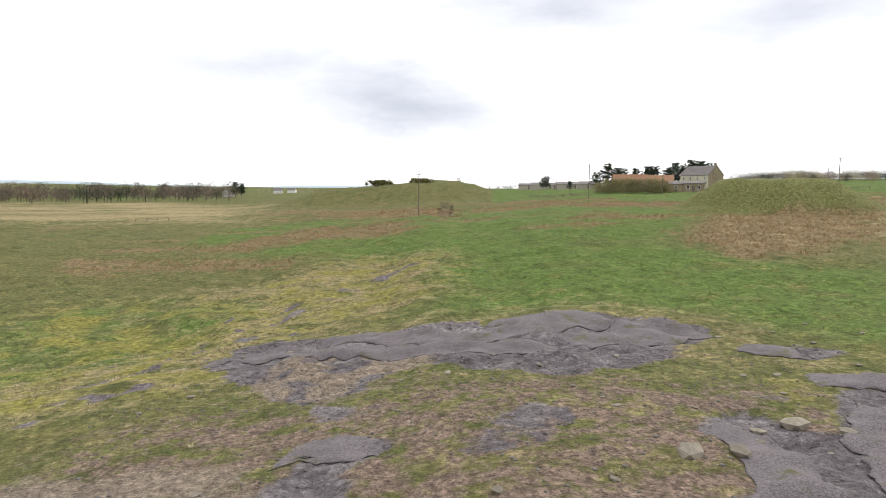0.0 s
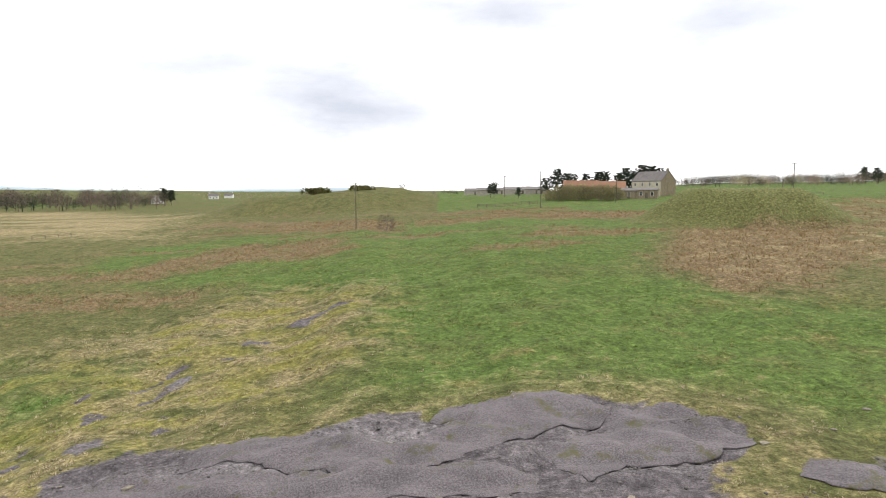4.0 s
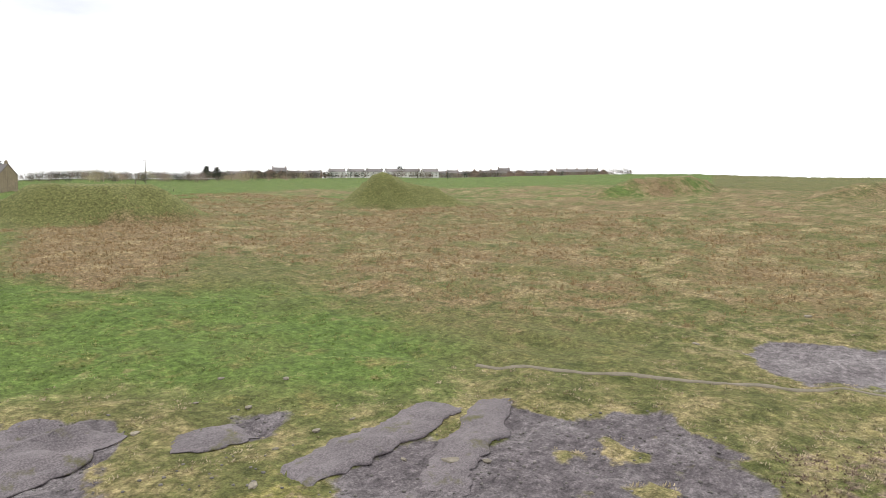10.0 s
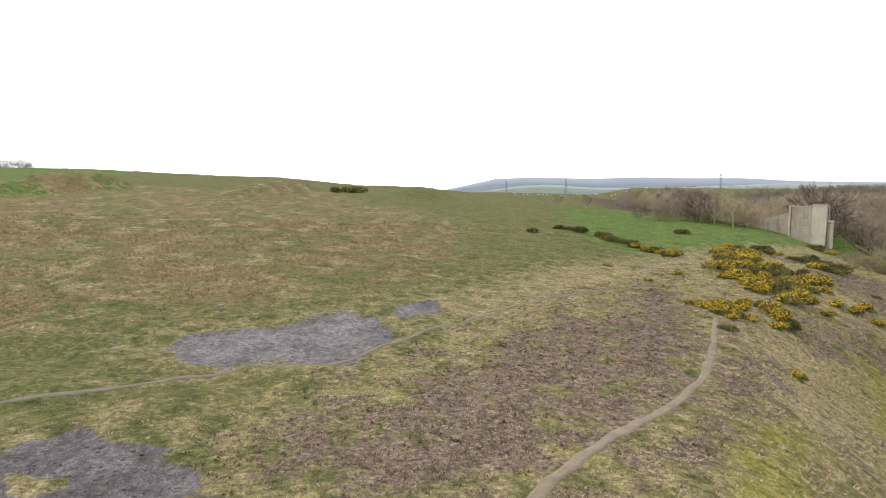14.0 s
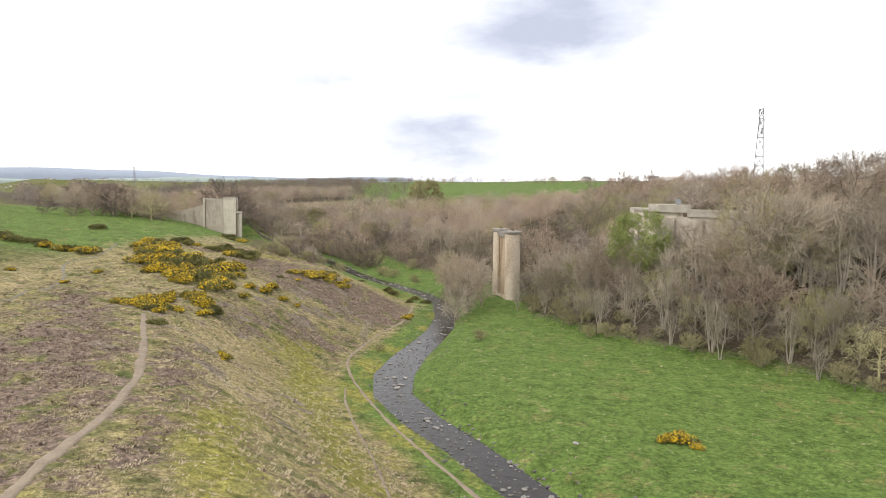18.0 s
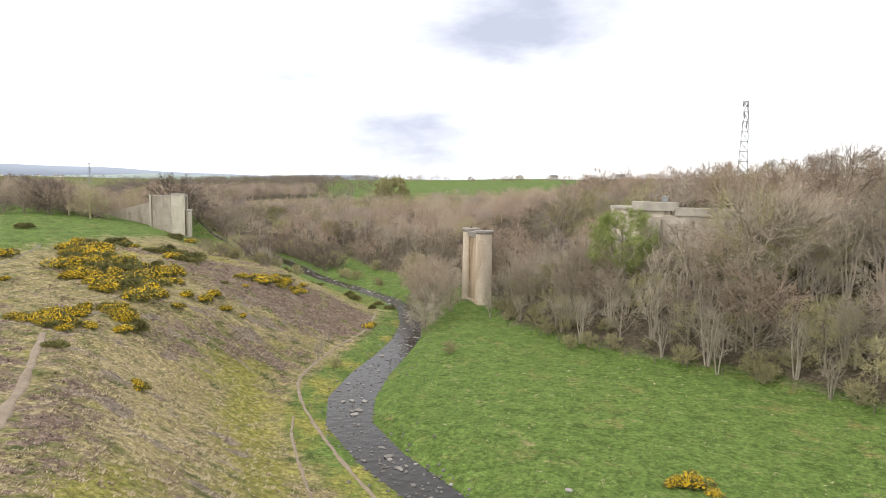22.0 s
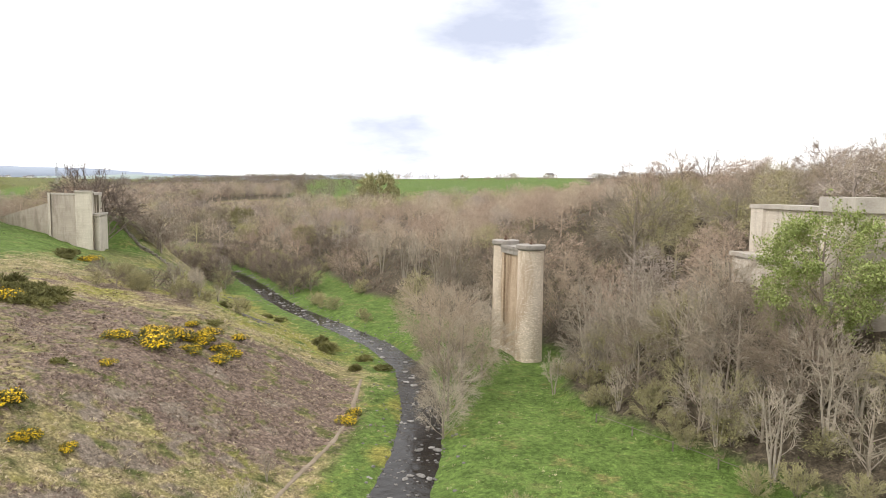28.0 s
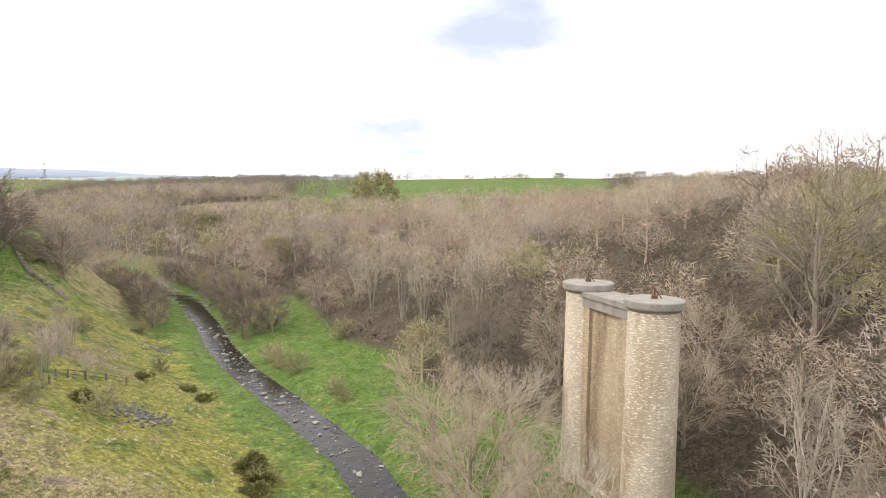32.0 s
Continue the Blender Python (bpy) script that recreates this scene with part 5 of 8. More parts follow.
for k in range(4):
    part("leg", bar(bmesh.new(), leg_at(k, 0), leg_at(k, mast_top), 0.10, 5, 0.06), M_STEEL, mast)
levels = np.linspace(0, mast_top, 12)
for k in range(4):
    for a, b in zip(levels[:-1], levels[1:]):
        for p, q in ((leg_at(k, a), leg_at(k + 1, b)), (leg_at(k + 1, a), leg_at(k, b)), (leg_at(k, b), leg_at(k + 1, b))):
            part("brace", bar(bmesh.new(), p, q, 0.05, 4), M_STEEL, mast)
for k, h in enumerate((mast_top - 0.5, mast_top - 3.2, mast_top - 5.5)):
    for q in range(3):
        a = 2.1 * q + k
        part("aerial", box(bmesh.new(), 0.62 * math.cos(a) - 0.12, 0.62 * math.cos(a) + 0.12, 0.62 * math.sin(a) - 0.12, 0.62 * math.sin(a) + 0.12, h - 0.7, h + 0.7), M_STEEL, mast)
part("spike", bar(bmesh.new(), (0, 0, mast_top - 0.3), (0, 0, mast_top + 1.6), 0.05, 5), M_STEEL, mast)


# ---- trees and shrubs ----
class Wood:
    """Gathers tapered branches and leaves of one plant as plain lists."""

    def __init__(self):
        self.v, self.f = [], []

    def tube(self, pts, radii, sides=4):
        base, n = len(self.v), len(pts)
        for k, (p, r) in enumerate(zip(pts, radii)):
            d = (pts[min(k + 1, n - 1)] - pts[max(k - 1, 0)]).normalized()
            u = d.cross(Vector((0.31, 0.2, 0.93)))
            u = u.normalized() if u.length > 1e-3 else Vector((1, 0, 0))
            w = d.cross(u)
            if k == n - 1 and r < 0.02:
                self.v.append(tuple(p))
            else:
                self.v += [tuple(p + r * (math.cos(6.2832 * s / sides) * u + math.sin(6.2832 * s / sides) * w)) for s in range(sides)]
        for k in range(n - 1):
            a, b = base + k * sides, base + (k + 1) * sides
            tip = k == n - 2 and radii[-1] < 0.02
            for s in range(sides):
                if tip:
                    self.f.append((a + s, a + (s + 1) % sides, b))
                else:
                    self.f.append((a + s, a + (s + 1) % sides, b + (s + 1) % sides, b + s))

    def blade(self, p, d, side, length, width):
        base = len(self.v)
        self.v += [tuple(p - side * width / 2), tuple(p + side * width / 2), tuple(p + d * length)]
        self.f.append((base, base + 1, base + 2))

    def leaf(self, p, n, size, rnd):
        u = n.orthogonal().normalized()
        w = n.cross(u)
        base = len(self.v)
        self.v += [tuple(p - u * size), tuple(p + w * size * 0.6), tuple(p + u * size), tuple(p - w * size * 0.6)]
        self.f.append((base, base + 1, base + 2, base + 3))

    def mesh(self, name, mat):
        return mesh_from(name, self.v, self.f, mat)


def rand_dir(r, up):
    a = r.uniform(0, 2 * math.pi)
    return Vector((math.cos(a) * math.sqrt(1 - up * up), math.sin(a) * math.sqrt(1 - up * up), up))


def bend(r, d, amount):
    q = d + amount * Vector((r.uniform(-1, 1), r.uniform(-1, 1), r.uniform(-0.6, 1)))
    return q.normalized()


def make_tree(seed, height, spread, limbs=9, second=6, third=6, twigs=4, stems=1, low=0.25, twig_r=0.016, leaves=0, leaf_size=0.22, lift=0.5, coarse=False):
    """A leafless broadleaved tree, or one in bud: trunk with limbs that reach out to a domed crown of branches and twigs."""
    r = random.Random(seed)
    trunk, crown, leafage = Wood(), Wood(), Wood()
    for st in range(stems):
        around = 6.2832 * st / stems + r.uniform(-0.4, 0.4)
        shift = Vector((math.cos(around), math.sin(around), 0)) * (spread * 0.55 if stems > 1 else 0.0)
        tall = height * r.uniform(0.85, 1.0) if stems > 1 else height
        wide = spread * (0.75 if stems > 1 else 1.0)
        root = shift * 0.15
        mid_c = shift + Vector((0, 0, tall * (1 + low) / 2))
        rz = tall * (1 - low) / 2
        tr = height * (0.018 if stems == 1 else 0.011)
        spine = [root - Vector((0, 0, 0.5))]
        for k in range(1, 6):
            f = k / 5
            spine.append(root.lerp(shift, f) + Vector((r.uniform(-0.12, 0.12), r.uniform(-0.12, 0.12), tall * 0.84 * f)))
        trunk.tube(spine, [tr * 1.35, tr, tr * 0.8, tr * 0.6, tr * 0.4, tr * 0.2], 4 if coarse else 6)

        def shell(p):
            """Outward direction of the crown at a point."""
            q = Vector(((p.x - mid_c.x) / wide, (p.y - mid_c.y) / wide, (p.z - mid_c.z) / rz))
            return q.normalized() if q.length > 1e-3 else Vector((0, 0, 1))

        for i in range(limbs):
            u = -0.5 + 1.42 * (i + 0.5 + r.uniform(-0.3, 0.3)) / limbs
            u = max(-0.7, min(0.97, u))
            a = 2.4 * i + seed
            d = Vector((math.cos(a) * math.sqrt(1 - u * u), math.sin(a) * math.sqrt(1 - u * u), u))
            grow = r.uniform(0.82, 1.12)
            goal = mid_c + Vector((d.x * wide, d.y * wide, d.z * rz)) * grow
            f0 = max(low * 0.55, min(0.9, (goal.z - wide * (0.55 + lift * 0.5)) / (tall * 0.84)))
            k = min(int(f0 * 5), 4)
            p0 = spine[k].lerp(spine[k + 1], f0 * 5 - k)
            end = p0.lerp(goal, 0.78)
            limb = [p0]
            for g in (0.33, 0.66, 1.0):
                limb.append(p0.lerp(end, g) + Vector((r.uniform(-1, 1), r.uniform(-1, 1), r.uniform(-0.8, 0.6))) * wide * 0.06)
            lr = tr * 0.42 * (1.1 - 0.5 * f0)
            trunk.tube([limb[0], limb[3]] if coarse else limb, [lr, lr * 0.25] if coarse else [lr, lr * 0.72, lr * 0.48, lr * 0.25], 3 if coarse else 4)
            for j in range(second):
                g = 0.3 + 0.7 * (j + r.random()) / second
                kk = min(int(g * 3), 2)
                pp = limb[kk].lerp(limb[kk + 1], g * 3 - kk)
                dd = (d + 0.62 * Vector((r.uniform(-1, 1), r.uniform(-1, 1), r.uniform(-0.8, 0.8)))).normalized()
                e2 = mid_c + Vector((dd.x * wide, dd.y * wide, dd.z * rz)) * grow * r.uniform(0.78, 0.98)
                m2 = pp.lerp(e2, 0.5) + Vector((r.uniform(-1, 1), r.uniform(-1, 1), r.uniform(-1, 0.4))) * wide * 0.07
                if coarse:
                    crown.tube([pp, e2], [twig_r * 1.3, 0.004], 3)
                else:
                    crown.tube([pp, m2, e2], [twig_r * 1.9, twig_r * 1.4, twig_r * 0.7], 3)
                for m in range(third):
                    h = 0.35 + 0.65 * (m + r.random()) / third
                    p3 = pp.lerp(m2, h * 2) if h < 0.5 else m2.lerp(e2, h * 2 - 1)
                    d3 = (shell(p3) + 0.75 * Vector((r.uniform(-1, 1), r.uniform(-1, 1), r.uniform(-0.5, 1)))).normalized()
                    l3 = wide * 0.30 * r.uniform(0.6, 1.2)
                    e3 = p3 + d3 * l3
                    if coarse:
                        crown.blade(p3, d3, d3.cross(rand_dir(r, 0.1)).normalized(), l3, twig_r * 2.0)
                    else:
                        crown.tube([p3, e3], [twig_r * 0.8, 0.004], 3)
                    for t in range(twigs):
                        p4 = p3.lerp(e3, 0.2 + 0.75 * r.random())
                        d4 = (d3 + 0.8 * Vector((r.uniform(-1, 1), r.uniform(-1, 1), r.uniform(-0.5, 1)))).normalized()
                        crown.blade(p4, d4, d4.cross(rand_dir(r, 0.1)).normalized(), l3 * r.uniform(0.4, 0.8), twig_r * 1.5)
                    for t in range(leaves):
                        c = p3.lerp(e3, 0.4 + 0.8 * r.random()) + Vector((r.gauss(0, 0.18), r.gauss(0, 0.18), r.gauss(0, 0.15)))
                        leafage.leaf(c, rand_dir(r, r.uniform(0.1, 0.9)), leaf_size * r.uniform(0.6, 1.2), r)
    return trunk, crown, leafage


def tree_thing(name, label, category, group, made, mats, at=(0, 0, 0)):
    trunk, crown, leafage = made
    ob = tagged(group_of(name, *at), label, category, group)
    for nm, w, m in (("trunk", trunk, mats[0]), ("crown", crown, mats[1]), ("leafage", leafage, mats[2])):
        if w.f:
            child = new(nm, w.mesh(nm, m))
            if nm == "leafage":
                tagged(child, kind="stuff")
            child.parent = ob
    return ob


KINDS = {}
for k in range(4):
    KINDS["brown", k] = (make_tree(100 + k, 9.8, 4.6, 11, 6, 6, 4, low=0.16, twig_r=0.022, lift=0.62), (M_BARK, M_TWIG, M_LEAF), "bare brown-twigged broadleaved tree on the valley side", "tree")
for k in range(3):
    KINDS["pale", k] = (make_tree(120 + k, 9.2, 4.6, 11, 6, 6, 4, low=0.14, twig_r=0.023, lift=0.58), (M_BARK, M_TWIG_PALE, M_LEAF), "leafless tree with a pale grey twiggy crown", "tree")
for k in range(2):
    KINDS["olive", k] = (make_tree(140 + k, 8.6, 4.0, 9, 6, 6, 4, low=0.12, leaves=8, leaf_size=0.06, twig_r=0.022), (M_BARK, M_TWIG_OLIVE, M_LEAF_OLIVE), "broadleaved tree in olive-green bud", "tree")
for k in range(2):
    KINDS["stems", k] = (make_tree(160 + k, 10.0, 2.4, 6, 5, 4, 5, stems=4, low=0.22, lift=0.9, twig_r=0.020), (M_BARK_PALE, M_TWIG_PALE, M_LEAF), "many-stemmed pale bare tree at the edge of the wood", "tree")
for k in range(2):
    KINDS["shrub", k] = (make_tree(180 + k, 3.2, 1.7, 5, 5, 5, 5, stems=5, low=0.05, lift=0.6, twig_r=0.017, leaves=1, leaf_size=0.08), (M_BARK, M_TWIG_OLIVE, M_LEAF_OLIVE), "dense twiggy olive-brown shrub", "shrub")
for k in range(2):
    KINDS["fine", k] = (make_tree(210 + k, 9.4, 4.5, 12, 7, 7, 7, low=0.16, twig_r=0.014, lift=0.6), (M_BARK, M_TWIG_PALE, M_LEAF), "leafless tree with a fine pale twiggy crown", "tree")
    KINDS["finebrown", k] = (make_tree(220 + k, 9.8, 4.5, 12, 7, 7, 7, low=0.18, twig_r=0.016, lift=0.65), (M_BARK, M_TWIG_FINE, M_LEAF), "leafless tree with a fine brown twiggy crown", "tree")
for k in range(2):
    KINDS["dark", k] = (make_tree(230 + k, 9.0, 5.0, 10, 6, 6, 5, low=0.06, twig_r=0.036, lift=0.55), (M_BARK, M_TWIG_DARK, M_LEAF), "dark-twigged leafless tree on the valley side", "tree")
KINDS["oak", 0] = (make_tree(205, 11.0, 6.2, 14, 8, 7, 3, low=0.06, leaves=18, leaf_size=0.21, twig_r=0.03), (M_BARK, M_TWIG_OLIVE, M_OAK), "large round tree in olive-green leaf", "tree")
KINDS["leafy", 0] = (make_tree(200, 11.0, 4.0, 14, 8, 7, 2, low=0.14, leaves=30, leaf_size=0.095), (M_BARK, M_TWIG_OLIVE, M_LEAF), "tree in fresh yellow-green leaf", "tree")
KINDS["budding", 0] = (make_tree(206, 10.0, 4.6, 12, 7, 6, 3, low=0.12, leaves=16, leaf_size=0.07, twig_r=0.02), (M_BARK, M_TWIG_OLIVE, M_LEAF_OLIVE), "small round tree in olive-yellow bud", "tree")
PROTO = {}


def plant(kind, k, x, y, size, turn, group="trees of the valley wood", label="", sink=0.0):
    """A tree of its own at a place; the first of a kind is built, the others share its meshes."""
    z = float(ground_at(x, y)) - sink
    m = pose(x, y, z, 0, 0, turn) @ Matrix.Diagonal((size, size, size, 1))
    if (kind, k) not in PROTO:
        made, mats, text, cat = KINDS[kind, k]
        ob = tree_thing("shrub" if cat == "shrub" else "tree", label or text, cat, group, made, mats)
        ob.matrix_basis = m
        PROTO[kind, k] = ob
    else:
        ob = copy_thing(PROTO[kind, k], Matrix.Identity(4))
        ob.matrix_basis = m
        tagged(ob, label or KINDS[kind, k][2], "", group)
    return ob


# where trees stand: beyond the wood's edge, round the east abutment and down the valley
wr = random.Random(7)
spots = []
step = 8.0
for ix in range(-30, 150):
    for iy in range(-120, -10):
        x, y = ix * step + wr.uniform(-2.2, 2.2), iy * step + wr.uniform(-2.2, 2.2)
        if x < -90 or x > 640 or y < -560 or y > -60:
            continue
        spots.append((x, y))
sx, sy = np.array(spots).T
w_d, _, w_s = line_distance(sx, sy, WOOD_EDGE)
w_in = -w_d * w_s
r_d, r_s, r_side = line_distance(sx, sy, RIVER)
field = within(sx, sy, FAR_FIELD, 4)
in_west = (w_in > 1.0) & (w_in < np.where(sx > 100, 170, 115)) & (r_side < 0) & (field < 0.4) & (within(sx, sy, BRACKEN, 3) < 0.5)
clear_abut = (np.hypot(sx - 24, sy + 150) > 6)
wing_gap = ~((sy > -141.5) & (sy < -136.8) & (sx > -24) & (sx < 22))
rail_bed = ~((sy < -141.5) & (sy > -158) & (sx > -60) & (sx < 24))
pier_gap = np.minimum(np.hypot(sx - PIER_NEAR[0], sy - PIER_NEAR[1]), np.hypot(sx - PIER_FAR[0], sy - PIER_FAR[1])) > 4.2
east_wood = np.maximum(within(sx, sy, [(178, -152), (206, -140), (246, -162), (330, -225), (430, -300), (560, -410), (420, -335), (300, -285), (230, -246), (206, -200), (204, -166)], 2),
                       within(sx, sy, [(180, -200), (204, -206), (260, -262), (420, -340), (400, -346), (236, -262)], 2))
in_east = (east_wood > 0.5) & (r_side > 0) & (r_d > 5) & ~((sx > 158) & (sx < 206) & (sy < -166) & (sy > -184)) & (within(sx, sy, [(150, -178), (196, -180), (206, -200), (196, -226), (178, -228), (156, -208)], 2) < 0.5)
chosen = np.where((in_west & clear_abut & wing_gap & rail_bed & pier_gap) | in_east)[0]
nearness = np.minimum(line_distance(sx, sy, [(-16, -112), (20, -128), (44, -144), (60, -176), (100, -205), (150, -245)])[0],
                      2.0 + line_distance(sx, sy, [(172, -165), (190, -150), (230, -135)])[0] * 2.4)
order = sorted(chosen, key=lambda i: nearness[i])
single, rest = order[:46], order[46:]
for i in single:
    x, y = sx[i], sy[i]
    u = wr.random()
    rim = 0.92 + 0.006 * min(max(w_in[i], 0), 50)
    if r_side[i] < 0:
        rim = min(rim, (wr.uniform(-1.5, 1.0) + (5.0 if x < 4 else 0.0) - float(ground_at(x, y))) / 9.0)
    if w_in[i] < 4 and r_side[i] < 0 and u < 0.45:
        plant("shrub", wr.randrange(2), x, y, wr.uniform(0.8, 1.3), wr.uniform(0, 360), "shrubs at the edge of the wood")
    elif w_in[i] < 14 and r_side[i] < 0 and u < 0.4:
        plant("stems", wr.randrange(2), x, y, wr.uniform(0.9, 1.25), wr.uniform(0, 360))
    elif u < 0.36:
        plant("olive", wr.randrange(2), x, y, rim * wr.uniform(0.7, 1.0), wr.uniform(0, 360))
    elif u < 0.58:
        fine = nearness[i] < 9 and 20 < x < 90
        plant("fine" if fine else "pale", wr.randrange(2 if fine else 3), x, y, rim * wr.uniform(0.8, 1.1), wr.uniform(0, 360))
    elif r_side[i] > 0:
        plant("finebrown", wr.randrange(2), x, y, wr.uniform(0.95, 1.3), wr.uniform(0, 360))
    else:
        fine = nearness[i] < 9 and 20 < x < 90
        plant("finebrown" if fine else "brown", wr.randrange(2 if fine else 4), x, y, rim * wr.uniform(0.85, 1.15), wr.uniform(0, 360))

# the close front of the wood: shrubs, stems and low-branched trees along its edge
rim_line = resample([(-34, -95), (-16, -99), (2, -112.5), (20, -117), (33, -126.5), (44, -134), (50, -142), (53, -152)], 3.1)
rim_dir = np.gradient(rim_line, axis=0)
rim_dir /= np.linalg.norm(rim_dir, axis=1)[:, None]
for (x, y), (dx, dy) in zip(rim_line.tolist(), rim_dir.tolist()):
    for depth, kinds, sizes in ((1.2, ("shrub", "shrub", "stems"), (0.55, 1.1)), (4.6, ("stems", "olive", "shrub", "pale"), (0.6, 0.95)), (8.2, ("brown", "pale", "stems", "olive"), (0.75, 1.1))):
        kind = wr.choice(kinds)
        off = depth + wr.uniform(-1.2, 1.2)
        if wr.random() < 0.86:
            px_, py_ = x + dy * off + wr.uniform(-0.9, 0.9), y - dx * off + wr.uniform(-0.9, 0.9)
            size = wr.uniform(*sizes) * (1.25 if kind == "shrub" and depth > 2 else 1.0)
            plant(kind, wr.randrange(2), px_, py_, size, wr.uniform(0, 360), "shrubs at the edge of the wood" if kind == "shrub" else "trees of the valley wood")
# tall trees that screen the wing wall of the west abutment
for k in range(30):
    x = 12.5 - 1.42 * k + wr.uniform(-0.6, 0.6)
    y = -139.6 + 0.1726 * (19.8 - x) + (3.2, 6.2, 9.4)[k % 3] + wr.uniform(-0.6, 0.6)
    top = wr.uniform(-3.2, 3.4) if x < 3 else wr.uniform(-8.0, -5.0)
    plant(wr.choice(("finebrown", "fine", "olive", "stems", "finebrown")), k % 2, x, y, (top - float(ground_at(x, y))) / 9.6, wr.uniform(0, 360), "tall trees before the wing wall", "tall bare tree screening the wing wall")
for x, y, top in ((27.5, -140, -11), (31, -146, -11.5), (34.5, -153, -12), (30, -134, -11.5), (26, -131, -12.5), (36, -146, -13)):
    plant("finebrown", int(x) % 2, x, y, (top - float(ground_at(x, y))) / 9.8, x * 31, "trees before the abutment", "bare brown tree growing before the abutment")

# alders on the river bank before the pier, and single trees that stand out
for x, y, s, k in ((59.2, -126.5, 0.7, 0), (60.6, -131.5, 0.9, 1), (62.6, -135.0, 0.95, 2), (61.5, -138.5, 1.15, 3), (66.0, -145.0, 1.2, 2), (61.5, -146.5, 1.1, 1), (71.0, -154.0, 1.25, 3), (78.0, -163.0, 1.15, 2), (70.5, -162.5, 1.2, 0)):
    plant("fine" if k < 2 else "finebrown", k % 2, x, y, s, 40 * k, "alders along the river", "spreading bare alder with a pale twiggy crown on the river bank")
plant("leafy", 0, 22.8, -136.0, 1.42, 20, label="tree in fresh yellow-green leaf before the abutment")
plant("budding", 0, 0.5, -128.0, 0.95, 120, label="small round tree in olive-yellow bud before the wing wall")
plant("oak", 0, 206, -391, 1.65, 200, label="large round tree in olive-green leaf at the field's edge")
for x, y, s in ((-8, -166, 1.35), (-16, -160, 1.5), (-24, -168, 1.4), (-30, -152, 1.5), (6, -178, 1.2), (16, -182, 1.2), (42, -206, 1.1), (34, -212, 1.2), (-38, -146, 1.4)):
    plant("brown", int(abs(x)) % 4, x, y, s, x * 7, "tall trees above the wood", "tall bare tree rising above the wood")
for k in range(40):
    x, y = 46 - 1.95 * k + wr.uniform(-1.5, 1.5), wr.uniform(-212, -172)
    top = max(1.0, min(10.0, 2.0 + 0.19 * (25 - x))) + wr.uniform(-2.5, 2.0)
    plant(wr.choice(("finebrown", "finebrown", "fine", "olive", "olive")), k % 2, x, y, (top - float(ground_at(x, y))) / 9.7, wr.uniform(0, 360), "tall trees above the wood", "tall bare tree rising above the wood")
for x, y, top, k in ((47.5, -210, 5.7, 0), (39, -210, 7.8, 1), (33, -214, 3.4, 2), (25.5, -209, 7.0, 3), (20.5, -208, 6.6, 0), (43.5, -214, 4.5, 1), (14, -206, 7.5, 2), (8, -200, 8.5, 3)):
    plant("brown", k, x, y, (top - float(ground_at(x, y))) / 9.8, 60 * k + x, "tall trees above the wood", "tall bare tree standing clear above the wood")
for x, y, s in ((46, -109.5, 0.75), (29, -121.5, 0.8), (60, -97, 0.5)):
    plant("shrub", 0, x, y, s, x * 9, "shrubs in the meadow", "small leafless shrub in the meadow")
for x, y, s in ((64, -98, 0.8), (66, -102, 0.9), (68.5, -108, 0.7)):
    plant("stems", 0, x, y, 0.42 * s, x * 9, "saplings by the river", "thin bare saplings beside the river path")
for x, y, s in ((116, -152, 0.45), (119, -155, 0.5), (122, -158, 0.42), (125, -161, 0.5), (128, -163, 0.45), (121, -151.5, 0.4), (131, -167, 0.5), (134, -170, 0.42), (126, -155.5, 0.45), (138, -171, 0.5), (117.5, -158.5, 0.35)):
    plant("stems", int(x) % 2, x, y, s, x * 9, "thicket above the river", "thin bare sapling in a brown thicket")
for x, y, s in ((107, -151.5, 1.0), (115, -189.5, 1.15), (110.5, -188, 1.0), (118.5, -192.5, 1.0), (99.5, -181, 0.7), (140, -176, 0.9), (97, -178.5, 0.6), (127, -178, 0.7), (150, -196, 0.8)):
    plant("shrub", int(x) % 2, x, y, s, x * 5, "shrubs along the far river bank", "rounded olive-brown shrub near the river")
plant("dark", 1, 176, -184.5, 1.75, 10, "trees by the abutment", "spreading bare tree behind the abutment")
plant("dark", 0, 184, -186, 1.85, 80, "trees by the abutment", "spreading bare tree behind the abutment")


for k in range(26):
    x = 196 + 3.2 * k + wr.uniform(-1.2, 1.2)
    y = -151 - 0.46 * (x - 196) + wr.uniform(-6, 6) - (6 if k % 2 else 0)
    plant("dark", k % 2, x, y, wr.uniform(0.85, 1.15), wr.uniform(0, 360), "trees by the abutment", "dark bare tree in the strip of wood behind the wing wall")


# alders leaning over the far bank of the river
for k, (x, y) in enumerate(resample([(134, -203), (150, -218), (178, -243), (220, -267)], 3.4).tolist()):
    for off in (2.2, 6.4):
        plant("dark" if (k + int(off)) % 3 else "olive", k % 2, x - 0.62 * off + wr.uniform(-1, 1), y - 0.78 * off + wr.uniform(-1, 1), wr.uniform(0.6, 0.95), wr.uniform(0, 360), "alders along the river", "leafless alder crowding the river bank")
# alders on the near bank where the river bends away
for k, (x, y) in enumerate(resample([(150, -207), (168, -222), (190, -238), (222, -256)], 4.0).tolist()):
    plant("dark" if k % 3 else "olive", k % 2, x + 3.2 + wr.uniform(-1, 1), y + 4.0 + wr.uniform(-1, 1), wr.uniform(0.5, 0.85), wr.uniform(0, 360), "alders along the river", "leafless alder crowding the river bank")
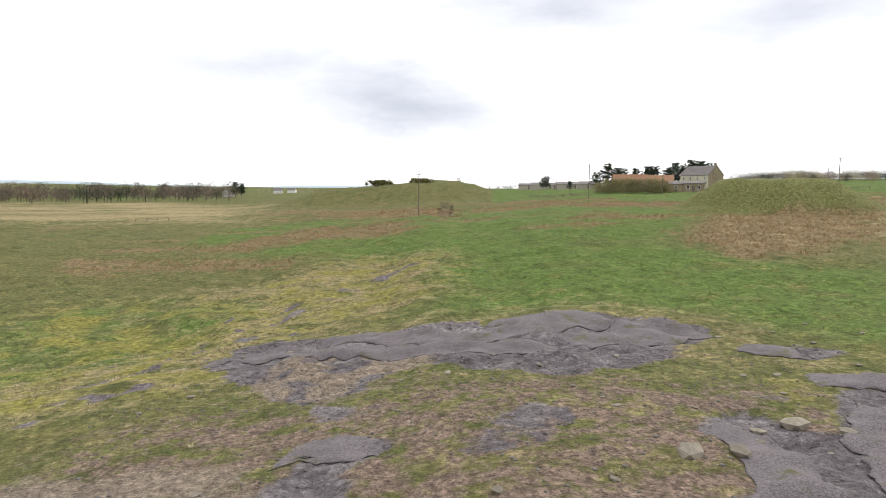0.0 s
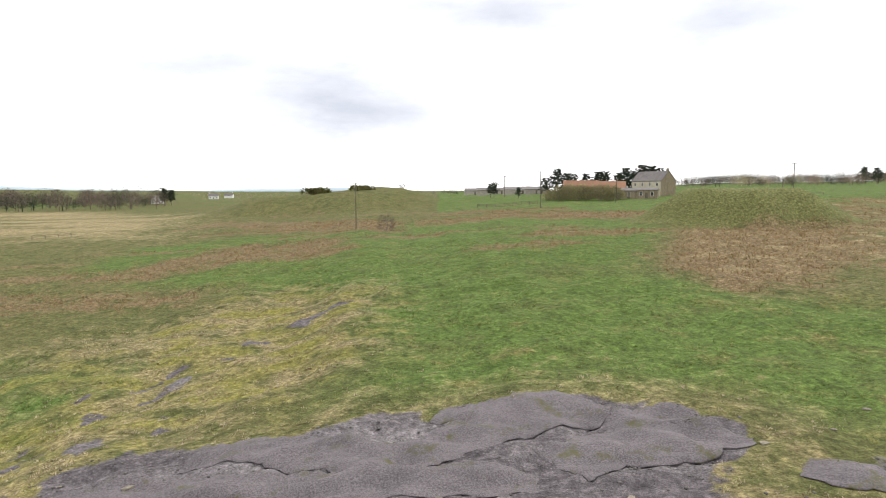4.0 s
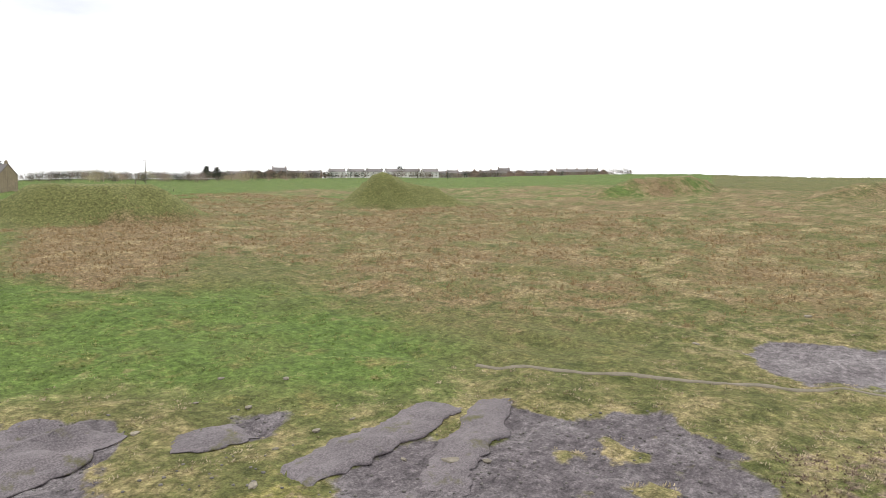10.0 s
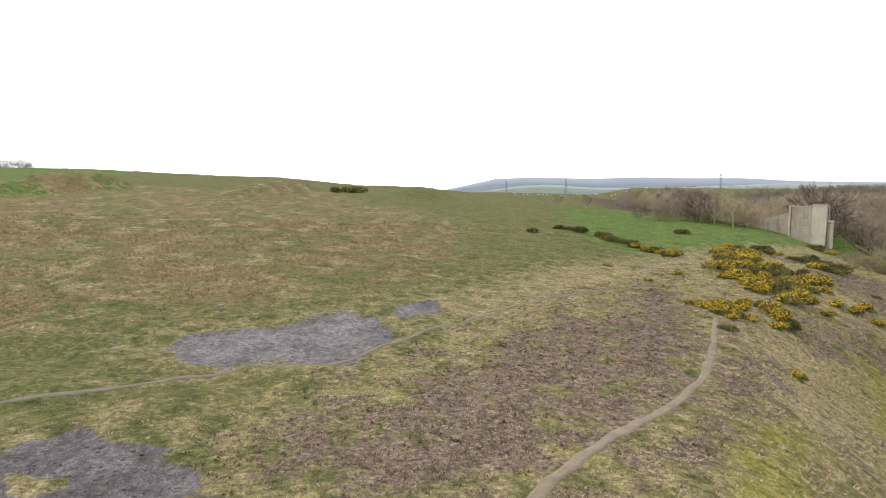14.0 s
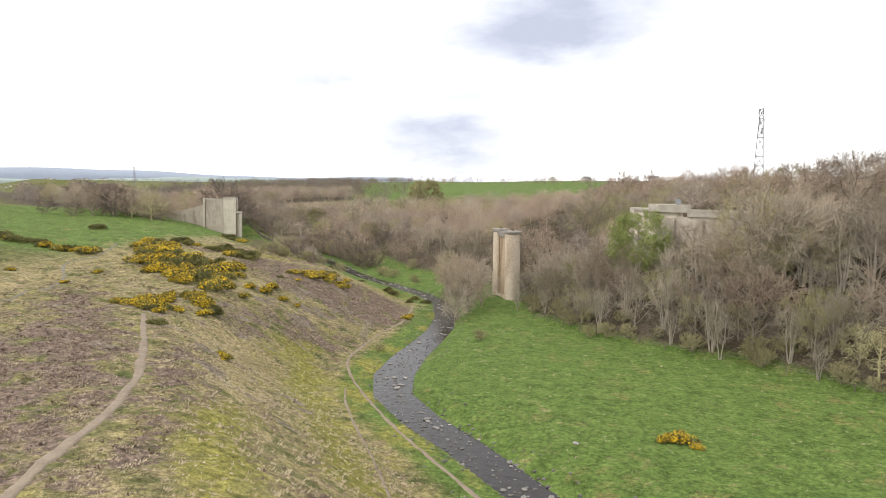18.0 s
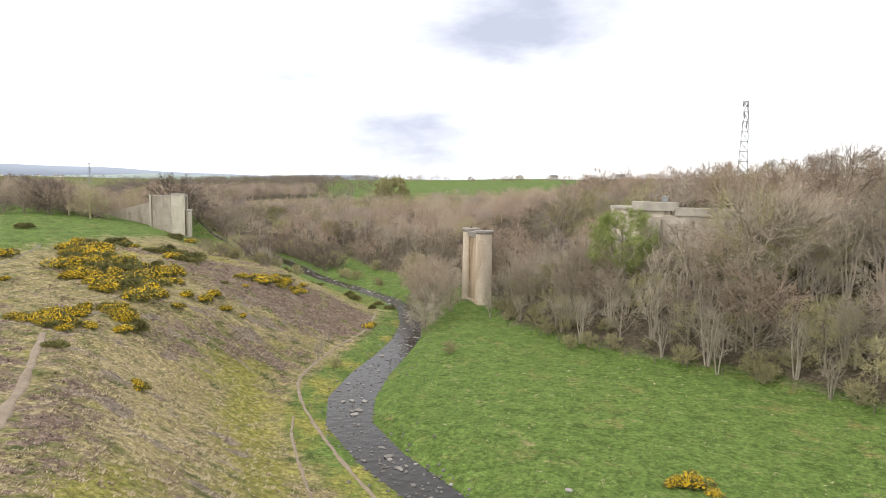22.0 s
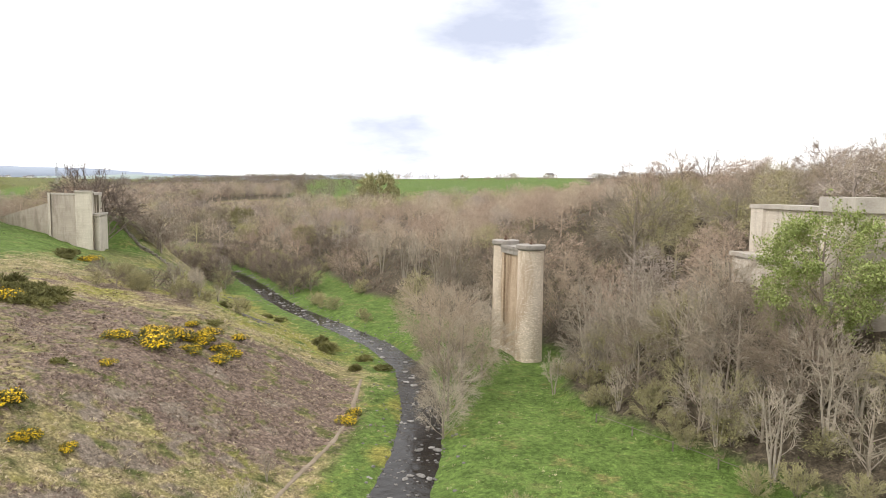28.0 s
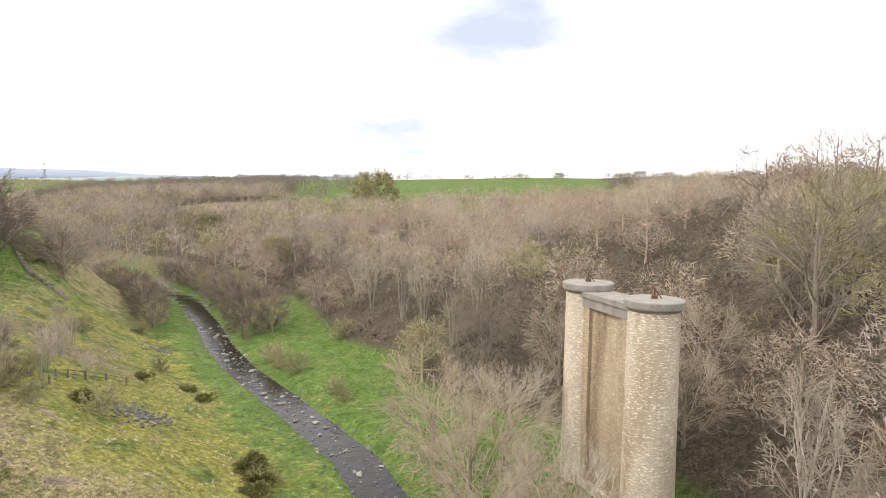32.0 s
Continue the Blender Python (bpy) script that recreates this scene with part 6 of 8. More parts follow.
# a thicket on the slope below the east abutment
for k in range(24):
    x, y = 117 + wr.gauss(0, 6), -144 + wr.gauss(0, 4.5)
    plant("dark" if k % 3 == 0 else "shrub", k % 2, x, y, wr.uniform(0.25, 0.42) if k % 3 == 0 else wr.uniform(0.6, 1.1), wr.uniform(0, 360), "thicket above the river", "brown twiggy bush in the thicket on the slope")
for k in range(16):
    x, y = wr.uniform(168, 196), wr.uniform(-206, -186)
    plant("dark" if k % 2 else "shrub", k % 2, x, y, wr.uniform(0.5, 0.95), wr.uniform(0, 360), "trees by the abutment", "dark bare tree on the bank behind the abutment")


def joined(name, items, mats, label, category):
    """Far trees, told apart no longer: one mesh out of a few simple trees."""
    verts, faces, index, base = [], [], [], 0
    for (wood, mat_no), x, y, z, s, turn in items:
        v = wood.arr
        c, q = math.cos(turn) * s, math.sin(turn) * s
        verts.append(np.column_stack([v[:, 0] * c - v[:, 1] * q + x, v[:, 0] * q + v[:, 1] * c + y, v[:, 2] * s + z]))
        faces.append(wood.tri + base)
        index.append(np.full(len(wood.tri), mat_no))
        base += len(v)
    verts, faces, index = np.concatenate(verts), np.concatenate(faces), np.concatenate(index)
    me = bpy.data.meshes.new(name)
    me.vertices.add(len(verts))
    me.vertices.foreach_set("co", verts.astype(np.float32).ravel())
    me.loops.add(faces.size)
    me.loops.foreach_set("vertex_index", faces.astype(np.int32).ravel())
    me.polygons.add(len(faces))
    me.polygons.foreach_set("loop_start", np.arange(0, faces.size, 3, dtype=np.int32))
    for m in mats:
        me.materials.append(m)
    me.polygons.foreach_set("material_index", index.astype(np.int32))
    me.update(calc_edges=True)
    return tagged(new(name, me), label, category, kind="stuff")


def packed(*woods):
    """Branches of several lists as one array of triangles."""
    v, t, base = [], [], 0
    for w in woods:
        v.append(np.array(w.v, float).reshape(-1, 3))
        for f in w.f:
            t.append((f[0] + base, f[1] + base, f[2] + base))
            if len(f) == 4:
                t.append((f[0] + base, f[2] + base, f[3] + base))
        base += len(w.v)
    out = Wood()
    out.arr, out.tri = np.concatenate(v), np.array(t, dtype=np.int64)
    return out


def dome_tree(seed, height, spread, twigs, lobes=15, coarse=1.0):
    """A leafless tree with a broad domed crown: trunk, limbs, and rounded lobes of very many fine twigs."""
    r = random.Random(seed)
    trunk, crown = Wood(), Wood()
    trunk.tube([Vector((0, 0, -0.5)), Vector((r.uniform(-0.2, 0.2), r.uniform(-0.2, 0.2), height * 0.3)), Vector((0, 0, height * 0.7))], [0.24, 0.17, 0.05], 5)
    for i in range(lobes):
        u = (i + 0.5) / lobes
        a = 2.4 * i + seed
        out = spread * 0.74 * math.sqrt(max(0.0, 1 - u ** 1.7)) * r.uniform(0.8, 1.1)
        c = Vector((math.cos(a) * out, math.sin(a) * out, height * (0.20 + 0.58 * u) + r.uniform(-0.4, 0.4)))
        rad = spread * r.uniform(0.30, 0.46)
        fork = Vector((0, 0, height * (0.12 + 0.4 * u)))
        trunk.tube([fork, fork.lerp(c, 0.5) + Vector((0, 0, -0.25)), c], [0.1, 0.06, 0.02], 3)
        for _ in range(9 if coarse == 1 else 0):
            d = rand_dir(r, r.uniform(-0.2, 0.95))
            trunk.tube([c - d * 0.1, c + d * rad * 0.8], [0.03, 0.012], 3)
        for _ in range(twigs // lobes):
            d = rand_dir(r, r.uniform(-0.5, 1.0))
            p = c + d * rad * r.uniform(0.3, 0.95)
            q = bend(r, d, 1.1)
            side = q.cross(rand_dir(r, r.uniform(-0.5, 0.5)))
            side = side.normalized() if side.length > 1e-3 else Vector((1, 0, 0))
            crown.blade(p, q, side, r.uniform(0.3, 0.75) * coarse ** 0.5, r.uniform(0.03, 0.06) * coarse)
    return trunk, crown, Wood()


def round_tree(seed, height, spread, twigs, width, lobes=9):
    """A leafless tree seen from afar: short trunk, limbs, and a domed crown of lobes made of many twigs."""
    r = random.Random(seed)
    trunk, crown = Wood(), Wood()
    trunk.tube([Vector((0, 0, -0.5)), Vector((r.uniform(-0.2, 0.2), r.uniform(-0.2, 0.2), height * 0.4)), Vector((0, 0, height * 0.78))], [0.2, 0.14, 0.05], 4)
    for i in range(lobes):
        u = (i + 0.5) / lobes
        a = 2.4 * i + seed
        out = spread * (0.72 * math.sqrt(max(0.0, 1 - (1.15 * u - 0.2) ** 2)))
        c = Vector((math.cos(a) * out, math.sin(a) * out, height * (0.24 + 0.56 * u) + r.uniform(-0.3, 0.3)))
        rad = spread * r.uniform(0.40, 0.60)
        trunk.tube([Vector((0, 0, c.z * 0.55)), c], [0.09, 0.03], 3)
        for _ in range(twigs // lobes):
            d = rand_dir(r, r.uniform(-0.55, 1.0))
            p = c + d * rad * r.uniform(0.45, 0.9)
            if r.random() < 0.65:
                along = d.cross(rand_dir(r, r.uniform(-0.9, 0.9)))
                along = along.normalized() if along.length > 1e-3 else Vector((1, 0, 0))
                q = (along + 0.35 * d).normalized()
                crown.blade(p, q, d.cross(along).normalized(), rad * r.uniform(0.16, 0.34), width * r.uniform(1.0, 2.0))
            else:
                q = bend(r, d, 0.6)
                crown.blade(p, q, q.cross(rand_dir(r, 0.3)).normalized(), rad * r.uniform(0.22, 0.42), width * r.uniform(0.7, 1.3))
    return packed(trunk, crown)


FAR_TREES = [round_tree(300 + k, 9.2, 4.2, 1500, 0.055) for k in range(5)]
DIM_TREES = [round_tree(320 + k, 9.0, 4.2, 900, 0.09) for k in range(5)]
WIDE_TREES = [packed(*dome_tree(380 + k, 10.0, 5.4, 1700, 11, 1.8)[:2]) for k in range(5)]
SPECK_TREES = [round_tree(340 + k, 8.4, 5.0, 110, 0.3, 5) for k in range(5)]
TINY_TREES = [round_tree(330 + k, 8.4, 5.0, 260, 0.17, 9) for k in range(5)]
for k, (m, text) in enumerate(((M_TWIG, "bare tree with a domed brown twiggy crown"), (M_TWIG_FINE, "bare tree with a soft domed warm-brown crown"),
                               (M_TWIG_FAR, "bare tree with a domed greyish-brown crown"), (M_TWIG_OLIVE, "domed tree in olive-brown bud"), (M_TWIG_PALE, "bare tree with a domed pale twiggy crown"), (M_TWIG, "broad bare tree with a domed brown crown"))):
    KINDS["domed", k] = (dome_tree(360 + k, 10.0, 5.2 + 0.3 * (k % 3), 6600), (M_BARK, m, M_LEAF), text, "tree")
far_items = []
stood = []
for i in rest:
    x, y = float(sx[i]), float(sy[i])
    away = math.hypot(x - 60, y + 120)
    size = wr.uniform(0.75, 1.25)
    ground = float(ground_at(x, y))
    if r_side[i] < 0:
        cap = float(np.interp(x, [-20, 20, 50, 85, 110], [9.0, 6.0, 3.2, 1.2, 5.0])) + wr.uniform(-2.5, 1.8)
        size = max(0.45, min(size, (cap - ground) / 9.6))
    apart = 7.6 * size if away < 210 else 5.0
    if any((x - a) ** 2 + (y - b) ** 2 < apart * apart for a, b in stood):
        continue
    stood.append((x, y))
    if away < 210:
        far_items.append(((WIDE_TREES[wr.randrange(5)], wr.choice((0, 0, 4, 4, 5, 2, 1, 0))), x, y, ground, size, wr.uniform(0, 6.28)))
    else:
        far_items.append(((TINY_TREES[wr.randrange(5)], wr.choice([0, 0, 4, 3, 2, 5])), x, y, ground, size, wr.uniform(0, 6.28)))
# trees leaning over the river upstream, and the belt before the east abutment's wing wall
bank = resample([(176, -236), (222, -263), (290, -292), (360, -326)], 7.0)
for k, (x, y) in enumerate(bank.tolist()):
    for side in (-1, 1):
        px_, py_ = x + side * 0.5 * (5 + wr.uniform(0, 5)), y + side * 0.86 * (5 + wr.uniform(0, 5))
        far_items.append(((WIDE_TREES[wr.randrange(5)], wr.choice((0, 0, 4, 5, 2))), px_, py_, float(ground_at(px_, py_)), wr.uniform(0.6, 0.85), wr.uniform(0, 6.28)))
for k, (x, y) in enumerate(((186.5, -158.5), (190, -160), (196, -160), (206, -163.5), (217, -167), (228, -172), (239, -178), (248, -182), (258, -186), (247, -170.6), (264.4, -171.5), (282.3, -171.2))):
    plant("domed", wr.choice((0, 1, 1, 2, 3, 5)), x, y, wr.uniform(1.05, 1.3) * (1.0 if k < 9 else 0.8), x * 17, "trees by the abutment", "dense low-branched bare tree beside the wing wall", sink=1.6)
    far_items.append(((WIDE_TREES[k % 5], (0, 4, 5)[k % 3]), x + 6.0, y - 4.5, float(ground_at(x + 6.0, y - 4.5)) - 1.2, wr.uniform(1.0, 1.25), x))
plant("fine", 0, 170.3, -197.2, 1.35, 80, "trees by the abutment", "gnarled bare tree on the grassy bank")
for x, y, size in ((168, -262, 0.85), (236, -312, 1.0), (215, -288, 0.9)):
    plant("oak", 0, x, y, size * 0.8, x * 5, label="round tree in olive-green leaf on the wooded slope")
# scattered shrubs in the bracken clearing
for k in range(70):
    x, y = wr.uniform(246, 356), wr.uniform(-442, -346)
    if within(np.array([x]), np.array([y]), BRACKEN, 3)[0] > 0.5:
        far_items.append(((TINY_TREES[k % 5], wr.choice((0, 4, 3, 2))), x, y, float(ground_at(x, y)) - 0.4, wr.uniform(0.2, 0.5), k * 1.7))
# brushwood under the trees
brush = [packed(make_tree(340 + k, 2.6, 1.7, 3, 3, 4, 1, stems=2, low=0.05, twig_r=0.055, lift=0.5, coarse=True)[1]) for k in range(4)]
brush_items = []
while len(brush_items) < 1100:
    x, y = wr.uniform(-60, 175), wr.uniform(-262, -95)
    wd, _, ws = line_distance(np.array([x]), np.array([y]), WOOD_EDGE)
    if 1.0 < -wd[0] * ws[0] < 60 and math.hypot(x - 61, y + 163) > 6.5 and not (-22 < x < 30 and -160 < y < -138):
        brush_items.append(((brush[wr.randrange(4)], wr.choice([0, 0, 1, 2])), x, y, float(ground_at(x, y)) - 0.2, wr.uniform(0.7, 1.5), wr.uniform(0, 6.28)))
joined("brushwood", brush_items, [M_TWIG, M_TWIG_PALE, M_TWIG_OLIVE], "tangled leafless brushwood under the trees", "undergrowth")
joined("woodland", far_items, [M_TWIG, M_TWIG_PALE, M_TWIG_OLIVE, M_TWIG_DARK, M_TWIG_FINE, M_TWIG_FAR], "leafless brown woodland filling the valley sides", "woodland")

# hedges, copses and lone trees in the distance
hr = random.Random(17)
hedge_items, copse_items = [], []


def far_tree(items, bearing, dist, size, mat_no):
    x, y = dist * math.sin(radians(bearing)), dist * math.cos(radians(bearing))
    if within(np.array([x]), np.array([y]), BRACKEN, 3)[0] > 0.5:
        return
    items.append((((SPECK_TREES if dist > 620 else TINY_TREES)[hr.randrange(5)], mat_no), x, y, float(ground_at(x, y)) - 0.3, size, hr.uniform(0, 6.28)))


for k in range(230):
    far_tree(copse_items, hr.uniform(-40, -17.5), hr.uniform(480, 760), hr.uniform(0.7, 1.9), hr.choice([0, 4, 4, 3]))
for k in range(60):
    far_tree(copse_items, hr.uniform(137, 148), hr.uniform(480, 900), hr.uniform(0.9, 1.4), 0)
for k in range(300):
    far_tree(copse_items, hr.uniform(108, 152), hr.uniform(1200, 2800), hr.uniform(0.8, 1.7), hr.choice([5, 5, 5, 0]))
for k in range(520):
    far_tree(copse_items, hr.uniform(122, 151), hr.uniform(420, 1300), hr.uniform(0.7, 1.3), hr.choice([0, 5, 5, 2]))
for k in range(110):
    far_tree(copse_items, hr.uniform(25, 39), hr.uniform(400, 520), hr.uniform(0.35, 0.85), hr.choice([3, 3, 4, 0]))
for k in range(60):
    far_tree(copse_items, hr.uniform(-2, 14), hr.uniform(420, 620), hr.uniform(0.3, 0.7), hr.choice([3, 4, 4, 0]))
for k in range(90):
    far_tree(copse_items, hr.uniform(38, 48), hr.uniform(500, 560), hr.uniform(0.45, 0.95), hr.choice([0, 3, 3]))
for k in range(110):
    far_tree(copse_items, hr.uniform(48, 74), hr.uniform(555, 640), hr.uniform(0.5, 1.1), hr.choice([0, 0, 1, 3]))
for k in range(190):
    far_tree(copse_items, hr.uniform(27, 62), hr.uniform(430, 600), hr.uniform(0.4, 0.95), hr.choice([3, 4, 4, 0]))
for k in range(800):
    far_tree(copse_items, hr.uniform(121, 146.5), hr.uniform(400, 1250), hr.uniform(0.75, 1.3), hr.choice([0, 1, 5, 5, 2]))
for k in range(300):
    far_tree(copse_items, hr.uniform(168.5, 184), hr.uniform(330, 620), hr.uniform(0.75, 1.25), hr.choice([0, 1, 5, 2, 1]))
for k in range(130):
    far_tree(hedge_items, hr.uniform(152, 174), hr.uniform(760, 900), hr.uniform(0.4, 1.15), hr.choice([0, 3, 3]))
for k in range(46):
    far_tree(hedge_items, hr.uniform(29, 46), hr.uniform(400, 460), hr.uniform(0.4, 1.0), hr.choice([0, 2]))
for k in range(60):
    far_tree(hedge_items, hr.uniform(46, 74), hr.uniform(600, 700), hr.uniform(0.5, 1.1), 0)
for k in range(30):
    far_tree(hedge_items, hr.uniform(-16, -2), hr.uniform(800, 1200), hr.uniform(0.5, 1.0), 0)
for k in range(26):
    x = 290 + 3.6 * k + hr.uniform(-4, 4)
    copse_items.append(((TINY_TREES[k % 5], 3), x, -444 - 0.32 * (x - 290) + hr.uniform(-5, 5), 0.0, hr.uniform(0.28, 0.5), k * 1.3))
    copse_items[-1] = copse_items[-1][:3] + (float(ground_at(copse_items[-1][1], copse_items[-1][2])) - 0.2,) + copse_items[-1][4:]
joined("distant_copses", copse_items, [M_TWIG, M_TWIG_PALE, M_TWIG_OLIVE, M_PINE, M_TWIG_DARK, M_TWIG_FAR], "distant leafless copses on the skyline", "woodland")
joined("distant_hedges", hedge_items, [M_TWIG, M_TWIG_PALE, M_TWIG_OLIVE, M_TWIG_DARK], "distant hedges and hedgerow trees", "hedge")
for bearing, dist, size in ((115.8, 300, 0.42), (118.2, 300, 0.5), (122.6, 250, 0.62), (124.4, 246, 0.6), (0.6, 168, 0.48), (1.9, 300, 0.3)):
    x, y = dist * math.sin(radians(bearing)), dist * math.cos(radians(bearing))
    plant("dark", int(dist) % 2, x, y, size, dist, "hawthorns on the fell", "lone wind-shaped leafless hawthorn on the fell")


# ---- rushes, dry grass, heather and turf standing up from the ground ----
def clump(seed, blades, height, width, lean, base):
    r, w = random.Random(seed), Wood()
    for _ in range(blades):
        a = r.uniform(0, 6.2832)
        p = Vector((math.cos(a), math.sin(a), 0)) * base * r.random()
        d = Vector((math.cos(a) * lean * r.random(), math.sin(a) * lean * r.random(), 1)).normalized()
        w.blade(p - Vector((0, 0, 0.05)), d, Vector((-math.sin(a + 0.6), math.cos(a + 0.6), 0)), height * r.uniform(0.6, 1.15), width * r.uniform(0.7, 1.3))
    return packed(w)


def sample_cover(layer, x, y):
    i, j = np.clip(np.searchsorted(gx, x) - 1, 0, nx - 2), np.clip(np.searchsorted(gy, y) - 1, 0, ny - 2)
    return COVER[layer][j, i]


def scatter(name, layer, count, low, clumps, sizes, mat, label, category, seed, area, avoid=0.5, extra=None):
    r = np.random.RandomState(seed)
    x, y = r.uniform(area[0], area[1], count * 6), r.uniform(area[2], area[3], count * 6)
    keep = sample_cover(layer, x, y) * (0.75 + 0.5 * wavy(x, y, 7, seed)) + r.uniform(-0.25, 0.25, len(x)) > low
    keep &= (sample_cover(0, x, y) < avoid) & (line_distance(x, y, RIVER)[0] > 4.2)
    for path in (PATH_MAIN, PATH_LOW):
        keep &= line_distance(x, y, path)[0] > 0.9
    keep &= line_distance(x, y, PATH_RIM)[0] > 0.6
    if extra is not None:
        keep &= extra(x, y)
    x, y = x[keep][:count], y[keep][:count]
    z, s, t, k = ground_at(x, y), r.uniform(*sizes, len(x)), r.uniform(0, 6.28, len(x)), r.randint(0, len(clumps), len(x))
    items = [((clumps[b], 0), px_, py_, pz_, ps_, pt_) for b, px_, py_, pz_, ps_, pt_ in zip(k, x, y, z, s, t)]
    if items:
        joined(name, items, [mat], label, category)


rush_clumps = [clump(k, 7, 0.46, 0.075, 0.9, 0.26) for k in range(4)]
tuft_clumps = [clump(10 + k, 9, 0.20, 0.10, 2.2, 0.24) for k in range(4)]
heath_clumps = [clump(20 + k, 9, 0.22, 0.13, 1.9, 0.34) for k in range(4)]
turf_clumps = [clump(30 + k, 6, 0.16, 0.09, 1.4, 0.22) for k in range(4)]
FELL = (-75, 150, -185, 150)
scatter("rushes", 2, 17000, 0.42, rush_clumps, (0.55, 1.25), M_RUSH, "clumps of dry brown rushes over the wet fell", "rushes", 41, (-60, 170, -60, 215))
scatter("dry_grass", 4, 26000, 0.38, tuft_clumps, (0.7, 1.5), M_TUFT, "tufts of bleached dry grass", "grass", 42, (-50, 145, -175, 100), extra=lambda x, y: (within(x, y, [(-26, 4), (-22, 22), (-6, 27), (8, 27), (22, 23), (27, 4), (0, -6)], 5) < 0.5) | (wavy(x, y, 4, 78) > 0.45))
scatter("heather", 1, 17000, 0.30, heath_clumps, (0.5, 1.2), M_HEATH, "low dark brown heather sprigs", "heather", 43, (-20, 130, -140, 5))
scatter("dry_grass", 1, 8000, 0.2, tuft_clumps, (0.7, 1.5), M_TUFT, "bleached grass tufts growing through the heather", "grass", 44, (-25, 135, -145, 5), extra=lambda x, y: (wavy(x, y, 5, 77) > -0.15) & ((sample_cover(1, x, y) < 0.5) | (y > -35)))
scatter("rough_tussocks", 3, 9000, 0.35, tuft_clumps, (0.5, 1.3), M_TUSSOCK, "pale green tussocks in the rough pasture", "grass", 46, (-55, 110, -20, 135), extra=lambda x, y: wavy(x, y, 9, 79) > 0.1)
scatter("green_turf", 3, 22000, 0.35, turf_clumps, (0.7, 1.6), M_TURF, "short green tufts in the pasture", "grass", 45, (-55, 110, -150, 135))

# ---- gorse ----
def gorse(seed):
    r = random.Random(seed)
    spines, flowers = Wood(), Wood()
    lumps = [(Vector((r.uniform(-0.75, 0.75), r.uniform(-0.75, 0.75), r.uniform(0.15, 0.4))), r.uniform(0.4, 0.75)) for _ in range(7)]
    for c, rad in lumps:
        for _ in range(85):
            d = rand_dir(r, r.uniform(-0.3, 1.0))
            p = c + d * rad * r.uniform(0.55, 0.95)
            if p.z < -0.1:
                continue
            q = bend(r, d, 0.5)
            spines.blade(p, q, q.cross(rand_dir(r, 0.3)).normalized(), 0.36 * r.uniform(0.6, 1.2), 0.15)
        if r.random() < 0.75:
            for _ in range(105):
                d = rand_dir(r, r.uniform(0.1, 1.0))
                if r.random() < 0.8:
                    flowers.leaf(c + d * rad * r.uniform(1.0, 1.3), bend(r, d, 0.5), 0.072 * r.uniform(0.6, 1.4), r)
    return spines, flowers


GORSE = []
for k in range(4):
    sp, fl = gorse(500 + k)
    GORSE.append((sp.mesh("foliage", M_GORSE), fl.mesh("blossom", M_FLOWER)))


def gorse_bush(x, y, size, k, bloom=True, label="dense gorse bush in bright yellow flower"):
    ob = tagged(group_of("gorse_bush", x, y, float(ground_at(x, y)) - 0.05, k * 77 + x * 13, size), label, "gorse bush", "gorse bushes on the hillside")
    ob.scale = (size * 1.15, size, size * 0.9)
    a = tagged(new("foliage", GORSE[k][0]), kind="stuff")
    a.parent = ob
    if bloom:
        b = tagged(new("blossom", GORSE[k][1]), kind="stuff")
        b.parent = ob
        b["label"] = "bright yellow gorse flowers"
    return ob


gr = random.Random(23)
GORSE_NEAR = [(78.5, -58), (79.5, -63), (79.5, -70), (77.5, -73), (70, -69), (72, -64), (71, -59)]
GORSE_BIG = [(80, -77), (88, -79), (95, -78), (110, -88), (134, -107), (137, -115), (120, -107), (110, -102), (98, -103), (90, -96.5), (82, -88), (80, -83)]
GORSE_DARK = [(138, -113.5), (126, -114), (116, -115), (107, -113.5), (107, -118), (114, -124), (127, -119.5), (138, -118)]


def gorse_stand(outline, number, sizes, in_bloom, label, gap=-0.5):
    """Bushes close together over an outline of the plan, with gaps between them."""
    xs, ys = [p[0] for p in outline], [p[1] for p in outline]
    placed = 0
    while placed < number:
        x, y = gr.uniform(min(xs), max(xs)), gr.uniform(min(ys), max(ys))
        if within(np.array([x]), np.array([y]), outline, 1.0)[0] > 0.5 and wavy(np.array([x]), np.array([y]), 11, 91)[0] > gap:
            gorse_bush(x, y, gr.uniform(*sizes), gr.randrange(4), gr.random() < in_bloom, label)
            placed += 1


gorse_stand(GORSE_NEAR, 26, (0.8, 1.5), 0.85, "dense gorse bush in bright yellow flower")
gorse_stand(GORSE_BIG, 84, (1.1, 2.0), 0.6, "tall olive gorse bush partly in yellow flower")
gorse_stand(GORSE_DARK, 26, (1.0, 1.7), 0.25, "dark olive gorse bush with few flowers", -2)
for x, y, s in ((82, -89, 1.1), (81, -92, 1.2), (82, -95, 1.2), (78.6, -93.6, 0.9), (78.3, -83, 0.8), (77, -95.5, 0.7), (78.5, -59.5, 1.0), (112.3, -65.3, 0.7), (98.8, -65.3, 0.6), (102.3, -73.5, 0.8)):
    gorse_bush(x, y, s, gr.randrange(4))
for x, y, s in ((65.5, -54.9, 0.95), (148, -151.5, 1.5), (151, -153.5, 1.6), (145.5, -149.5, 1.2), (163, -118, 1.5), (166, -119.5, 1.4), (154, -67.5, 1.3)):
    gorse_bush(x, y, s, gr.randrange(4), False, "dark green gorse bush without flowers")
